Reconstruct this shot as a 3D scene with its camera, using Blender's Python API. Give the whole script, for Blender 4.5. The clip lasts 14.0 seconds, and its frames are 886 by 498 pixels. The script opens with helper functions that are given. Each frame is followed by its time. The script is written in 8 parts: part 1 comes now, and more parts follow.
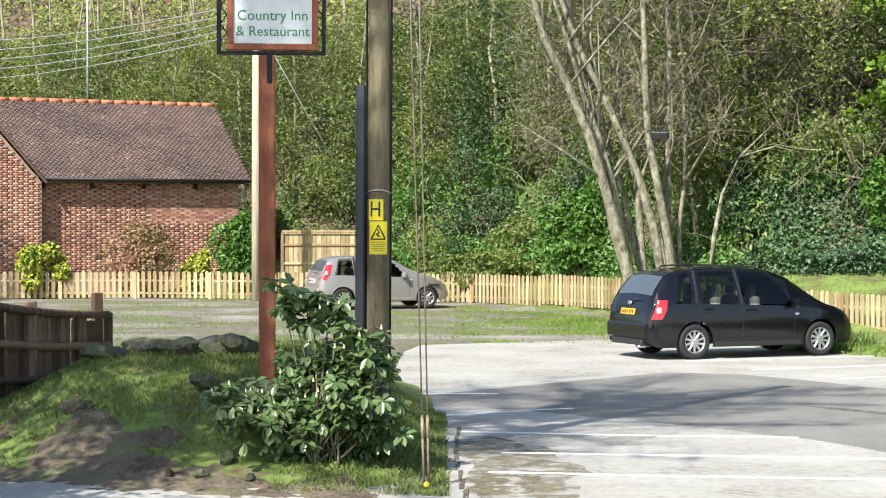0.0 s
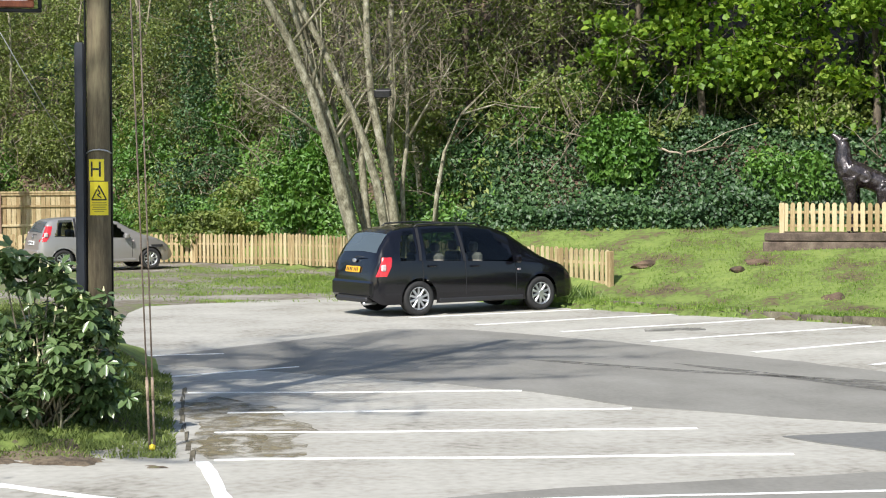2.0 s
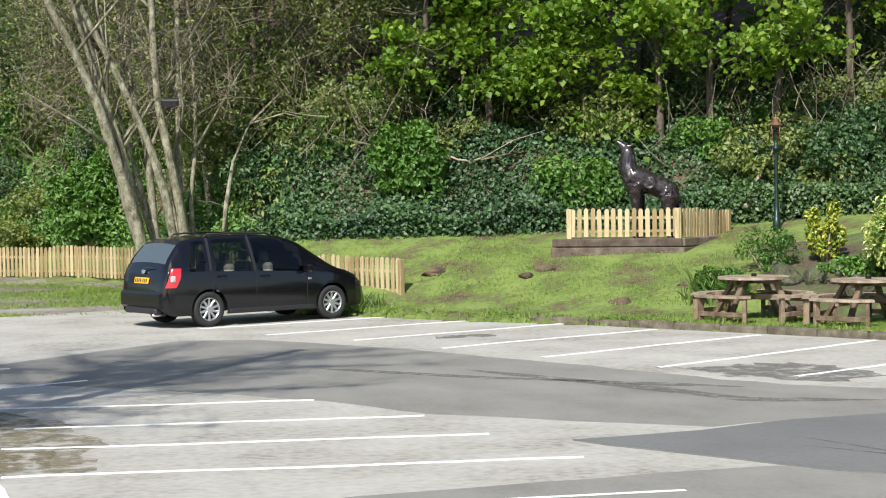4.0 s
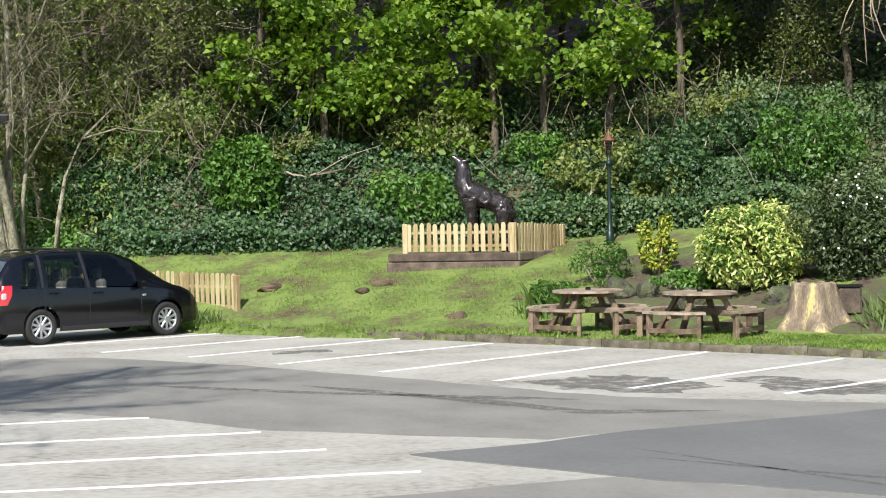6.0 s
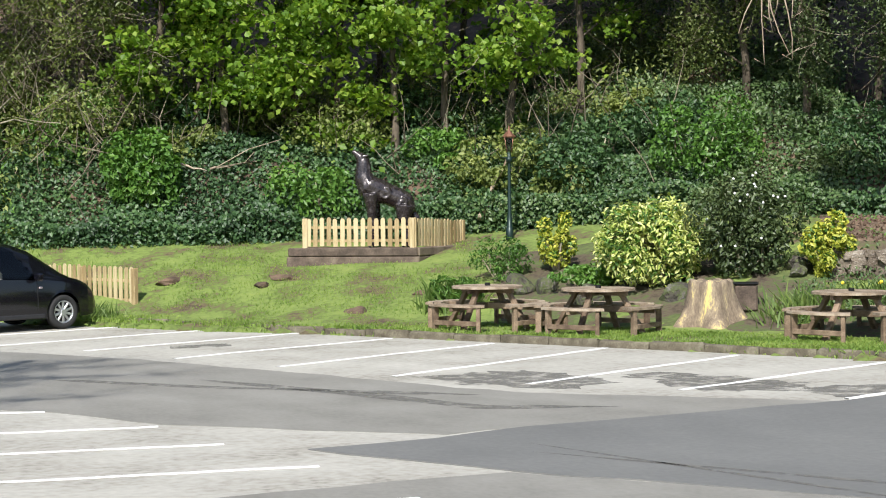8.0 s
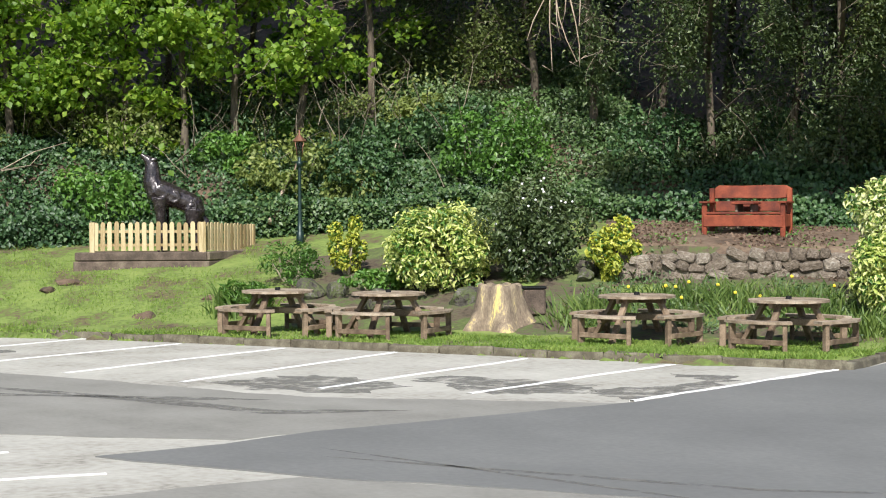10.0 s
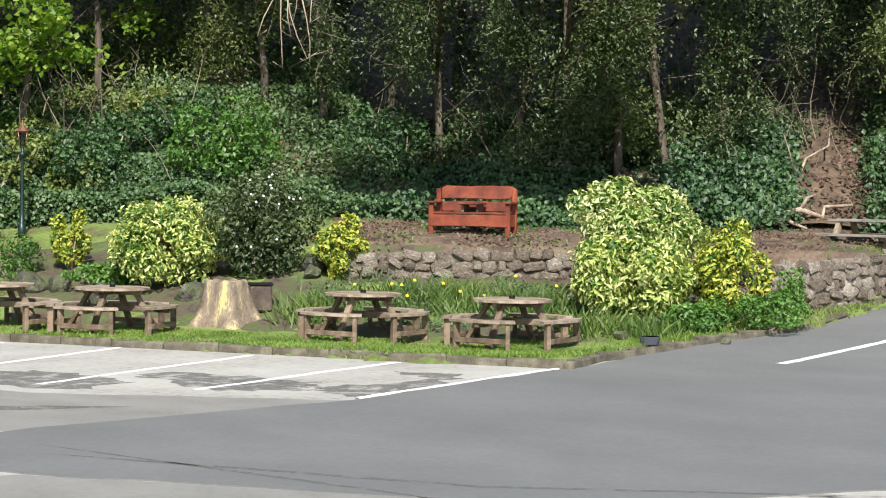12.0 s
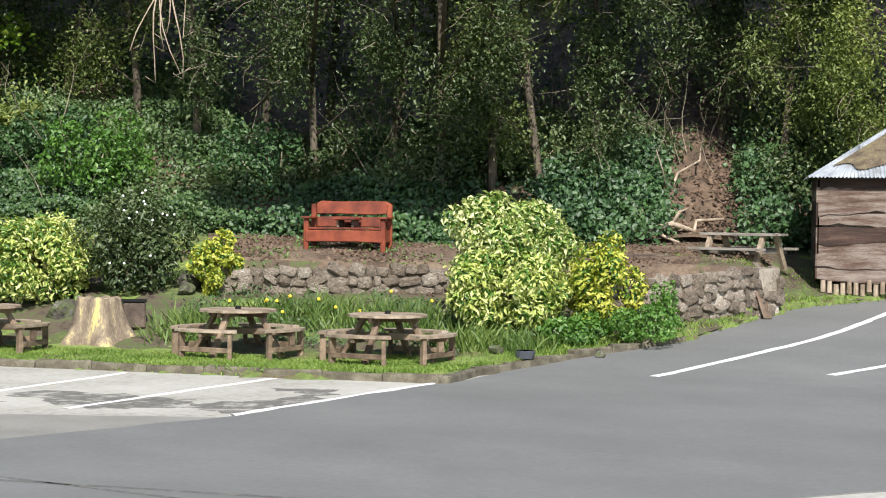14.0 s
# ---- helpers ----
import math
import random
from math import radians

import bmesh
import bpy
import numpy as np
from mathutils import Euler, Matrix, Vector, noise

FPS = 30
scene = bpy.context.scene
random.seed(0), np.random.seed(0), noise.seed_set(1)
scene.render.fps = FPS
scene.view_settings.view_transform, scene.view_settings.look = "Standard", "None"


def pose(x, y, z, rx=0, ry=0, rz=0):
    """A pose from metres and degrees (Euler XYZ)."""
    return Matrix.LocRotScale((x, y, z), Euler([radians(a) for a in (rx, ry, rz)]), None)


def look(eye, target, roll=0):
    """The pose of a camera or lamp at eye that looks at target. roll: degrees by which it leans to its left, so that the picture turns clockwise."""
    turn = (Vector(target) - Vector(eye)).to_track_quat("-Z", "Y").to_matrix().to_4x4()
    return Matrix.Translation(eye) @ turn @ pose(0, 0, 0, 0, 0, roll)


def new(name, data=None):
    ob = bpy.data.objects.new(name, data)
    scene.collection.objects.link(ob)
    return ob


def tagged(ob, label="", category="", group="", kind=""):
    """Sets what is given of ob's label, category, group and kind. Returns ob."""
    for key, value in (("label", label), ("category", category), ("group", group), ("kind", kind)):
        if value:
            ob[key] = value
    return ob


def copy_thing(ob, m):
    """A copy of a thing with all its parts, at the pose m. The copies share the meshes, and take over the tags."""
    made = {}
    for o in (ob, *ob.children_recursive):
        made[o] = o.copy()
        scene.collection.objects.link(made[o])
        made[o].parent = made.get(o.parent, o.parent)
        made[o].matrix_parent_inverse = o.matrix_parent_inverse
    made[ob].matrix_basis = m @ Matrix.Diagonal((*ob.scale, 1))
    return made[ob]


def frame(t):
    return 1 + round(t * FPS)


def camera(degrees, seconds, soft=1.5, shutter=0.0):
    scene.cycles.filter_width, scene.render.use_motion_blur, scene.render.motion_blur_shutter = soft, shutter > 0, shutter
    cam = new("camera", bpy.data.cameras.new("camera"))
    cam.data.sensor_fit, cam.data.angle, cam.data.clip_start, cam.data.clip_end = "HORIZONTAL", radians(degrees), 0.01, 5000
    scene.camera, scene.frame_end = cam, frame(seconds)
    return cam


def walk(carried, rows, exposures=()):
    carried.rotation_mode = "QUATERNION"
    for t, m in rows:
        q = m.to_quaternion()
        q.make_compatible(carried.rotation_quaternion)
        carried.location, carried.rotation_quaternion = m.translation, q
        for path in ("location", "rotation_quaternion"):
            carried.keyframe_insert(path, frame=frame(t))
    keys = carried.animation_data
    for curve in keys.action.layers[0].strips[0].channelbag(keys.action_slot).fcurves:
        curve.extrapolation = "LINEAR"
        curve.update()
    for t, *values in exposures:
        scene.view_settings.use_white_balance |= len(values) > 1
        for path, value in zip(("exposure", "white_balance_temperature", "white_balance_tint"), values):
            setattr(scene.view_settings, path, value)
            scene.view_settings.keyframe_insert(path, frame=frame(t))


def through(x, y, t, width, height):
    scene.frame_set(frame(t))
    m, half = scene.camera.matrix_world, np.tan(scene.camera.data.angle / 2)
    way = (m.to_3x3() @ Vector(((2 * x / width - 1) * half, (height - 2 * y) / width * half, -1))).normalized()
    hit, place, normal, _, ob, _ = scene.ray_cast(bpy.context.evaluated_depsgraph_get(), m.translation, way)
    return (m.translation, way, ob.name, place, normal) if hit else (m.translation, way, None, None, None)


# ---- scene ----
cam = camera(26.0, 14.0, soft=1.08)
EYE = 2.55
# seconds, turn to the left, tilt, lean: the camera turns where it stands
ROWS = [
    (0.0, -0.136, -0.881, -0.076),
    (0.5, -2.038, -1.258, -0.289),
    (1.0, -4.127, -1.517, -0.227),
    (1.5, -6.296, -1.848, 0.096),
    (2.0, -8.364, -2.143, 0.415),
    (2.5, -9.985, -2.293, 0.406),
    (3.0, -11.562, -2.268, 0.569),
    (3.5, -13.112, -2.094, 0.732),
    (6.0, -19.528, -1.588, 1.077),
    (6.5, -20.218, -1.541, 0.712),
    (7.0, -20.794, -1.735, 0.523),
    (7.5, -21.616, -1.789, 0.455),
    (10.0, -28.747, -1.693, 0.353),
    (10.5, -31.510, -1.631, -0.443),
    (11.0, -33.839, -1.445, -0.819),
    (11.5, -35.479, -1.455, -0.644),
    (12.0, -36.844, -1.748, -0.805),
    (12.5, -37.944, -1.971, -0.975),
    (13.0, -38.968, -2.021, -1.097),
    (13.5, -39.610, -1.783, -0.893),
    (14.0, -40.570, -1.249, -0.611),
]
walk(cam, [(t, pose(0, 0, EYE, 90 + tilt, lean, turn)) for t, turn, tilt, lean in ROWS],
     exposures=((0.0, 0.92), (1.5, 0.68), (3.0, 0.48), (7.5, 0.55), (10.0, 0.55), (12.5, 0.66), (14.0, 0.64)))

# ---- light ----
SUN_FROM = Vector((-0.555, -0.83, 0.0)).normalized()
SUN_UP = radians(44)
world = bpy.data.worlds.new("sky")
scene.world = world
world.use_nodes = True
wn = world.node_tree.nodes
sky = wn.new("ShaderNodeTexSky")
sky.sky_type = "NISHITA"
sky.sun_disc = False
sky.sun_elevation = SUN_UP
sky.sun_rotation = math.atan2(SUN_FROM.x, SUN_FROM.y)
world.node_tree.links.new(sky.outputs[0], wn["Background"].inputs[0])
wn["Background"].inputs[1].default_value = 0.115
sun = new("sun", bpy.data.lights.new("sun", "SUN"))
sun.data.energy, sun.data.angle, sun.data.color = 4.6, radians(0.6), (1.0, 0.96, 0.905)
sun_way = Vector((SUN_FROM.x * math.cos(SUN_UP), SUN_FROM.y * math.cos(SUN_UP), math.sin(SUN_UP)))
sun.matrix_world = look(sun_way * 60, (0, 0, 0))


# ---- materials ----
def ramp_of(nt, stops):
    r = nt.nodes.new("ShaderNodeValToRGB")
    while len(r.color_ramp.elements) < len(stops):
        r.color_ramp.elements.new(0.5)
    for e, (p, c) in zip(r.color_ramp.elements, stops):
        e.position, e.color = p, (*c, 1)
    return r


def surface(name, stops, scale=8.0, fine=90.0, rough=0.85, bump=0.25, metal=0.0, stretch=(1, 1, 1), random_by="", spread=0.25,
            gloss=0.4, wear=None, coat=0.0, fine_mix=0.35, depth=0.02):
    """A material whose colour runs through stops by coarse noise, with a fine grain over it; random_by: island or object."""
    m = bpy.data.materials.new(name)
    m.use_nodes = True
    nt = m.node_tree
    n, k = nt.nodes, nt.links.new
    b = n["Principled BSDF"]
    geo = n.new("ShaderNodeNewGeometry")
    mp = n.new("ShaderNodeMapping")
    mp.inputs["Scale"].default_value = stretch
    if random_by == "object":
        tc = n.new("ShaderNodeTexCoord")
        k(tc.outputs["Object"], mp.inputs[0])
    else:
        k(geo.outputs["Position"], mp.inputs[0])
    big, small = n.new("ShaderNodeTexNoise"), n.new("ShaderNodeTexNoise")
    big.inputs["Scale"].default_value, big.inputs["Detail"].default_value, big.inputs["Roughness"].default_value = scale, 6, 0.6
    small.inputs["Scale"].default_value, small.inputs["Detail"].default_value = fine, 3
    k(mp.outputs[0], big.inputs["Vector"])
    k(mp.outputs[0], small.inputs["Vector"])
    mix = n.new("ShaderNodeMath")
    mix.operation = "MULTIPLY_ADD"
    mix.inputs[1].default_value = fine_mix
    sub = n.new("ShaderNodeMath")
    sub.operation = "MULTIPLY_ADD"
    sub.inputs[1].default_value, sub.inputs[2].default_value = 1.0, -0.5 * fine_mix
    k(big.outputs[0], sub.inputs[0])
    k(small.outputs[0], mix.inputs[0])
    k(sub.outputs[0], mix.inputs[2])
    value = mix.outputs[0]
    if random_by:
        rnd = n.new("ShaderNodeMath")
        rnd.operation = "MULTIPLY_ADD"
        rnd.inputs[1].default_value = spread
        src = geo.outputs["Random Per Island"]
        if random_by == "object":
            src = n.new("ShaderNodeObjectInfo").outputs["Random"]
        k(src, rnd.inputs[0])
        off = n.new("ShaderNodeMath")
        off.operation = "SUBTRACT"
        off.inputs[1].default_value = spread / 2
        k(value, off.inputs[0])
        k(off.outputs[0], rnd.inputs[2])
        value = rnd.outputs[0]
    r = ramp_of(nt, stops)
    k(value, r.inputs[0])
    k(r.outputs[0], b.inputs["Base Color"])
    b.inputs["Roughness"].default_value, b.inputs["Metallic"].default_value = rough, metal
    b.inputs["Specular IOR Level"].default_value = gloss
    b.inputs["Coat Weight"].default_value = coat
    if bump:
        bp = n.new("ShaderNodeBump")
        bp.inputs["Strength"].default_value, bp.inputs["Distance"].default_value = bump, depth
        k(mix.outputs[0], bp.inputs["Height"])
        k(bp.outputs[0], b.inputs["Normal"])
    return m


def leaf_material(name, stops, rough=0.45, through=0.35, gloss=0.4, patch=0.6):
    """Leaves: each its own tone, light shining through, patches of growth."""
    m = bpy.data.materials.new(name)
    m.use_nodes = True
    nt = m.node_tree
    n, k = nt.nodes, nt.links.new
    b = n["Principled BSDF"]
    geo = n.new("ShaderNodeNewGeometry")
    noise_ = n.new("ShaderNodeTexNoise")
    noise_.inputs["Scale"].default_value, noise_.inputs["Detail"].default_value = patch, 3
    k(geo.outputs["Position"], noise_.inputs["Vector"])
    add = n.new("ShaderNodeMath")
    add.operation = "MULTIPLY_ADD"
    add.inputs[1].default_value = 0.55
    k(geo.outputs["Random Per Island"], add.inputs[0])
    sub = n.new("ShaderNodeMath")
    sub.operation = "MULTIPLY_ADD"
    sub.inputs[1].default_value, sub.inputs[2].default_value = 1.0, -0.28
    k(noise_.outputs[0], sub.inputs[0])
    k(sub.outputs[0], add.inputs[2])
    r = ramp_of(nt, stops)
    k(add.outputs[0], r.inputs[0])
    k(r.outputs[0], b.inputs["Base Color"])
    b.inputs["Roughness"].default_value = rough
    b.inputs["Specular IOR Level"].default_value = gloss
    tr = n.new("ShaderNodeBsdfTranslucent")
    bright = n.new("ShaderNodeMixRGB")
    bright.blend_type = "MULTIPLY"
    bright.inputs[0].default_value = 1.0
    bright.inputs[2].default_value = (1.3, 1.35, 0.6, 1)
    k(r.outputs[0], bright.inputs[1])
    k(bright.outputs[0], tr.inputs[0])
    ms = n.new("ShaderNodeMixShader")
    ms.inputs[0].default_value = through
    k(b.outputs[0], ms.inputs[1])
    k(tr.outputs[0], ms.inputs[2])
    k(ms.outputs[0], n["Material Output"].inputs[0])
    return m


def plain(name, colour, rough=0.5, metal=0.0, gloss=0.5, coat=0.0):
    m = bpy.data.materials.new(name)
    m.use_nodes = True
    b = m.node_tree.nodes["Principled BSDF"]
    b.inputs["Base Color"].default_value = (*colour, 1)
    b.inputs["Roughness"].default_value, b.inputs["Metallic"].default_value = rough, metal
    b.inputs["Specular IOR Level"].default_value, b.inputs["Coat Weight"].default_value = gloss, coat
    return m


def wear_material(name, colour, scale, cover):
    """Broken wear: dark matter with gaps through which the tarmac shows."""
    m = plain(name, colour, 0.85)
    nt = m.node_tree
    n, k = nt.nodes, nt.links.new
    geo, nz, rp = n.new("ShaderNodeNewGeometry"), n.new("ShaderNodeTexNoise"), n.new("ShaderNodeMapRange")
    nz.inputs["Scale"].default_value, nz.inputs["Detail"].default_value, nz.inputs["Roughness"].default_value = scale, 8, 0.7
    rp.inputs[1].default_value, rp.inputs[2].default_value = cover - 0.12, cover + 0.12
    tr, mx = n.new("ShaderNodeBsdfTransparent"), n.new("ShaderNodeMixShader")
    k(geo.outputs["Position"], nz.inputs["Vector"])
    k(nz.outputs[0], rp.inputs[0])
    k(rp.outputs[0], mx.inputs[0])
    k(tr.outputs[0], mx.inputs[1])
    k(n["Principled BSDF"].outputs[0], mx.inputs[2])
    k(mx.outputs[0], n["Material Output"].inputs[0])
    return m


M_TARMAC = surface("old_tarmac", [(0.26, (0.20, 0.188, 0.158)), (0.38, (0.315, 0.30, 0.26)), (0.5, (0.37, 0.357, 0.315)), (0.62, (0.41, 0.397, 0.352)), (0.8, (0.47, 0.456, 0.41))], scale=0.55, fine=9, rough=0.9, bump=0.35, depth=0.01, fine_mix=0.6)
M_LANE = surface("worn_lane_tarmac", [(0.3, (0.18, 0.174, 0.154)), (0.5, (0.22, 0.213, 0.19)), (0.7, (0.255, 0.247, 0.222))], scale=0.9, fine=18, rough=0.88, bump=0.3, depth=0.008, stretch=(1, 0.6, 1), fine_mix=0.35)
M_NEW = surface("dark_tarmac", [(0.25, (0.128, 0.129, 0.124)), (0.5, (0.150, 0.151, 0.145)), (0.75, (0.176, 0.177, 0.168))], scale=0.5, fine=16, rough=0.8, bump=0.3, depth=0.006, stretch=(1, 0.7, 1), fine_mix=0.5)
M_TRACK = wear_material("worn_dark_bitumen", (0.15, 0.145, 0.13), 2.6, 0.5)
M_SOILED = wear_material("soil_on_tarmac", (0.2, 0.17, 0.10), 3.5, 0.53)
M_LINE = surface("worn_white_paint", [(0.26, (0.45, 0.44, 0.42)), (0.38, (0.80, 0.80, 0.78)), (0.7, (0.86, 0.86, 0.84))], scale=3, fine=50, rough=0.7, bump=0.1)
M_GROUND = surface("rough_grass_and_soil", [(0.28, (0.075, 0.055, 0.036)), (0.38, (0.13, 0.105, 0.055)), (0.45, (0.11, 0.15, 0.036)), (0.55, (0.155, 0.215, 0.05)), (0.72, (0.20, 0.25, 0.065))], scale=1.0, fine=9, rough=0.95, bump=0.6, depth=0.05, fine_mix=0.5)
M_EARTH = surface("leaf_strewn_earth", [(0.3, (0.055, 0.04, 0.03)), (0.5, (0.11, 0.075, 0.05)), (0.7, (0.19, 0.13, 0.09))], scale=2.5, fine=30, rough=0.95, bump=0.6, depth=0.05)
M_KERB = surface("mossy_edging", [(0.3, (0.06, 0.053, 0.036)), (0.5, (0.115, 0.10, 0.07)), (0.7, (0.19, 0.175, 0.125))], scale=4, fine=40, rough=0.95, bump=0.6)
M_POLE = surface("weathered_pole", [(0.3, (0.07, 0.055, 0.034)), (0.5, (0.135, 0.11, 0.066)), (0.7, (0.21, 0.18, 0.105))], scale=3, fine=30, rough=0.85, bump=0.4, stretch=(4, 4, 0.4))
M_RUSTPOST = surface("red_brown_stain", [(0.3, (0.15, 0.045, 0.022)), (0.5, (0.24, 0.075, 0.035)), (0.7, (0.30, 0.10, 0.05))], scale=4, fine=40, rough=0.6, bump=0.2, stretch=(3, 3, 0.5))
M_TAN = surface("treated_pine", [(0.3, (0.27, 0.195, 0.095)), (0.5, (0.40, 0.31, 0.165)), (0.7, (0.52, 0.425, 0.255))], scale=5, fine=40, rough=0.8, bump=0.25, stretch=(3, 3, 0.4), random_by="object", spread=0.45)
M_GREYWOOD = surface("weathered_grey_wood", [(0.3, (0.16, 0.12, 0.08)), (0.5, (0.27, 0.21, 0.15)), (0.7, (0.40, 0.33, 0.25))], scale=6, fine=60, rough=0.85, bump=0.35, stretch=(1, 1, 1), random_by="object", spread=0.2)
M_BRICK = surface("red_brick", [(0.2, (0.30, 0.14, 0.10)), (0.4, (0.46, 0.215, 0.14)), (0.6, (0.56, 0.29, 0.19)), (0.8, (0.60, 0.36, 0.25))], scale=6, fine=60, rough=0.9, bump=0.3, random_by="object", spread=0.7)
M_MORTAR = surface("mortar", [(0.3, (0.33, 0.21, 0.16)), (0.7, (0.44, 0.31, 0.24))], scale=5, fine=60, rough=0.95)
L_DEAD = leaf_material("dead_leaf", [(0.1, (0.05, 0.034, 0.024)), (0.5, (0.11, 0.072, 0.05)), (0.9, (0.23, 0.165, 0.12))], rough=0.8, through=0.1, gloss=0.2)
M_TILE = surface("clay_roof_tile", [(0.2, (0.085, 0.06, 0.054)), (0.45, (0.14, 0.098, 0.084)), (0.6, (0.175, 0.118, 0.098)), (0.8, (0.25, 0.165, 0.13))], scale=0.9, fine=40, rough=0.9, bump=0.3, random_by="object", spread=0.2)
M_RIDGE = surface("orange_ridge_tile", [(0.3, (0.33, 0.12, 0.06)), (0.7, (0.5, 0.2, 0.1))], scale=4, fine=40, rough=0.85, random_by="object")
M_BARK = surface("grey_green_bark", [(0.3, (0.13, 0.11, 0.075)), (0.5, (0.28, 0.25, 0.17)), (0.7, (0.44, 0.41, 0.30))], scale=3.5, fine=40, rough=0.9, bump=0.5, stretch=(2, 2, 0.6))
M_DARKBARK = surface("dark_bark", [(0.3, (0.05, 0.04, 0.03)), (0.5, (0.10, 0.08, 0.06)), (0.7, (0.17, 0.14, 0.10))], scale=3, fine=40, rough=0.95, bump=0.5, stretch=(2, 2, 0.6))
M_STONE = surface("rubble_stone", [(0.2, (0.075, 0.057, 0.042)), (0.4, (0.15, 0.12, 0.09)), (0.55, (0.225, 0.185, 0.145)), (0.68, (0.30, 0.26, 0.21)), (0.8, (0.42, 0.385, 0.33))], scale=3.2, fine=22, rough=0.92, bump=0.8, random_by="object", spread=0.3, depth=0.04, fine_mix=0.45)
M_ROCK = surface("mossy_rock", [(0.3, (0.035, 0.032, 0.026)), (0.45, (0.075, 0.068, 0.054)), (0.54, (0.08, 0.10, 0.035)), (0.64, (0.11, 0.105, 0.085)), (0.8, (0.25, 0.235, 0.20))], scale=3, fine=18, rough=0.95, bump=0.9, depth=0.08, fine_mix=0.5)

L_IVY = leaf_material("ivy_leaf", [(0.1, (0.022, 0.05, 0.02)), (0.5, (0.045, 0.10, 0.035)), (0.9, (0.10, 0.18, 0.06))], rough=0.46, through=0.2, gloss=0.4)
L_SCRUB = leaf_material("scrub_leaf", [(0.1, (0.07, 0.10, 0.025)), (0.5, (0.17, 0.22, 0.058)), (0.9, (0.34, 0.38, 0.125))], rough=0.55, through=0.35)
L_BRIGHT = leaf_material("young_maple_leaf", [(0.1, (0.08, 0.165, 0.02)), (0.5, (0.17, 0.29, 0.035)), (0.9, (0.34, 0.44, 0.07))], rough=0.5, through=0.45)
L_DARK = leaf_material("evergreen_leaf", [(0.1, (0.030, 0.050, 0.017)), (0.5, (0.064, 0.098, 0.034)), (0.9, (0.13, 0.17, 0.07))], rough=0.42, through=0.2, gloss=0.4)
L_OLIVE = leaf_material("olive_green_leaf", [(0.1, (0.06, 0.085, 0.022)), (0.5, (0.12, 0.16, 0.045)), (0.9, (0.23, 0.27, 0.10))], rough=0.45, through=0.3, gloss=0.45)
L_LIME = leaf_material("yellow_green_spring_leaf", [(0.1, (0.14, 0.18, 0.04)), (0.5, (0.24, 0.29, 0.08)), (0.9, (0.40, 0.43, 0.16))], rough=0.55, through=0.35)
L_BANKIVY = leaf_material("bank_ivy_leaf", [(0.1, (0.035, 0.072, 0.022)), (0.5, (0.075, 0.135, 0.042)), (0.9, (0.16, 0.225, 0.09))], rough=0.44, through=0.22, gloss=0.4)
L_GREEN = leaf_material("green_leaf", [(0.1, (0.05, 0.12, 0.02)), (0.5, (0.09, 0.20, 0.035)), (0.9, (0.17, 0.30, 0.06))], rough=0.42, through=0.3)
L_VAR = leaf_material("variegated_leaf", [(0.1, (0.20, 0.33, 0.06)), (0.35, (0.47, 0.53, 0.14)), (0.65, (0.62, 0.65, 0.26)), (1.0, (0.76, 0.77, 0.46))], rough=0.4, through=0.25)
L_CREAM = leaf_material("cream_edged_leaf", [(0.1, (0.16, 0.27, 0.06)), (0.35, (0.40, 0.47, 0.14)), (0.6, (0.64, 0.65, 0.33)), (1.0, (0.76, 0.77, 0.52))], rough=0.4, through=0.25)
L_YELLOW = leaf_material("golden_leaf", [(0.1, (0.18, 0.25, 0.03)), (0.5, (0.42, 0.44, 0.06)), (0.9, (0.60, 0.57, 0.11))], rough=0.45, through=0.25)
L_RHODO = leaf_material("rhododendron_leaf", [(0.1, (0.05, 0.095, 0.03)), (0.5, (0.095, 0.155, 0.055)), (0.9, (0.18, 0.245, 0.10))], rough=0.33, through=0.15, gloss=0.6)
L_RED = leaf_material("red_tipped_leaf", [(0.1, (0.15, 0.17, 0.06)), (0.5, (0.30, 0.21, 0.12)), (0.9, (0.52, 0.25, 0.20))], rough=0.45, through=0.3)
L_GRASS = leaf_material("grass_blade", [(0.1, (0.095, 0.165, 0.03)), (0.5, (0.18, 0.28, 0.05)), (0.9, (0.31, 0.38, 0.10))], rough=0.6, through=0.35, patch=0.9)
L_VERGE = leaf_material("verge_grass_blade", [(0.1, (0.075, 0.10, 0.03)), (0.5, (0.15, 0.20, 0.05)), (0.9, (0.27, 0.31, 0.105))], rough=0.7, through=0.3, patch=0.9)
L_STRAP = leaf_material("strap_leaf", [(0.1, (0.06, 0.11, 0.025)), (0.5, (0.12, 0.19, 0.045)), (0.9, (0.24, 0.31, 0.09))], rough=0.5, through=0.3, patch=0.9)
L_TWIG = surface("pale_twig", [(0.3, (0.10, 0.08, 0.055)), (0.7, (0.27, 0.235, 0.17))], scale=2, fine=30, rough=0.9, bump=0, random_by="island", spread=0.4)


# ---- mesh helpers ----
def mesh_of(name, verts, faces, material, smooth=False):
    me = bpy.data.meshes.new(name)
    me.from_pydata([tuple(v) for v in verts], [], [tuple(f) for f in faces])
    me.materials.append(material)
    if smooth:
        me.shade_smooth()
    me.update()
    return me


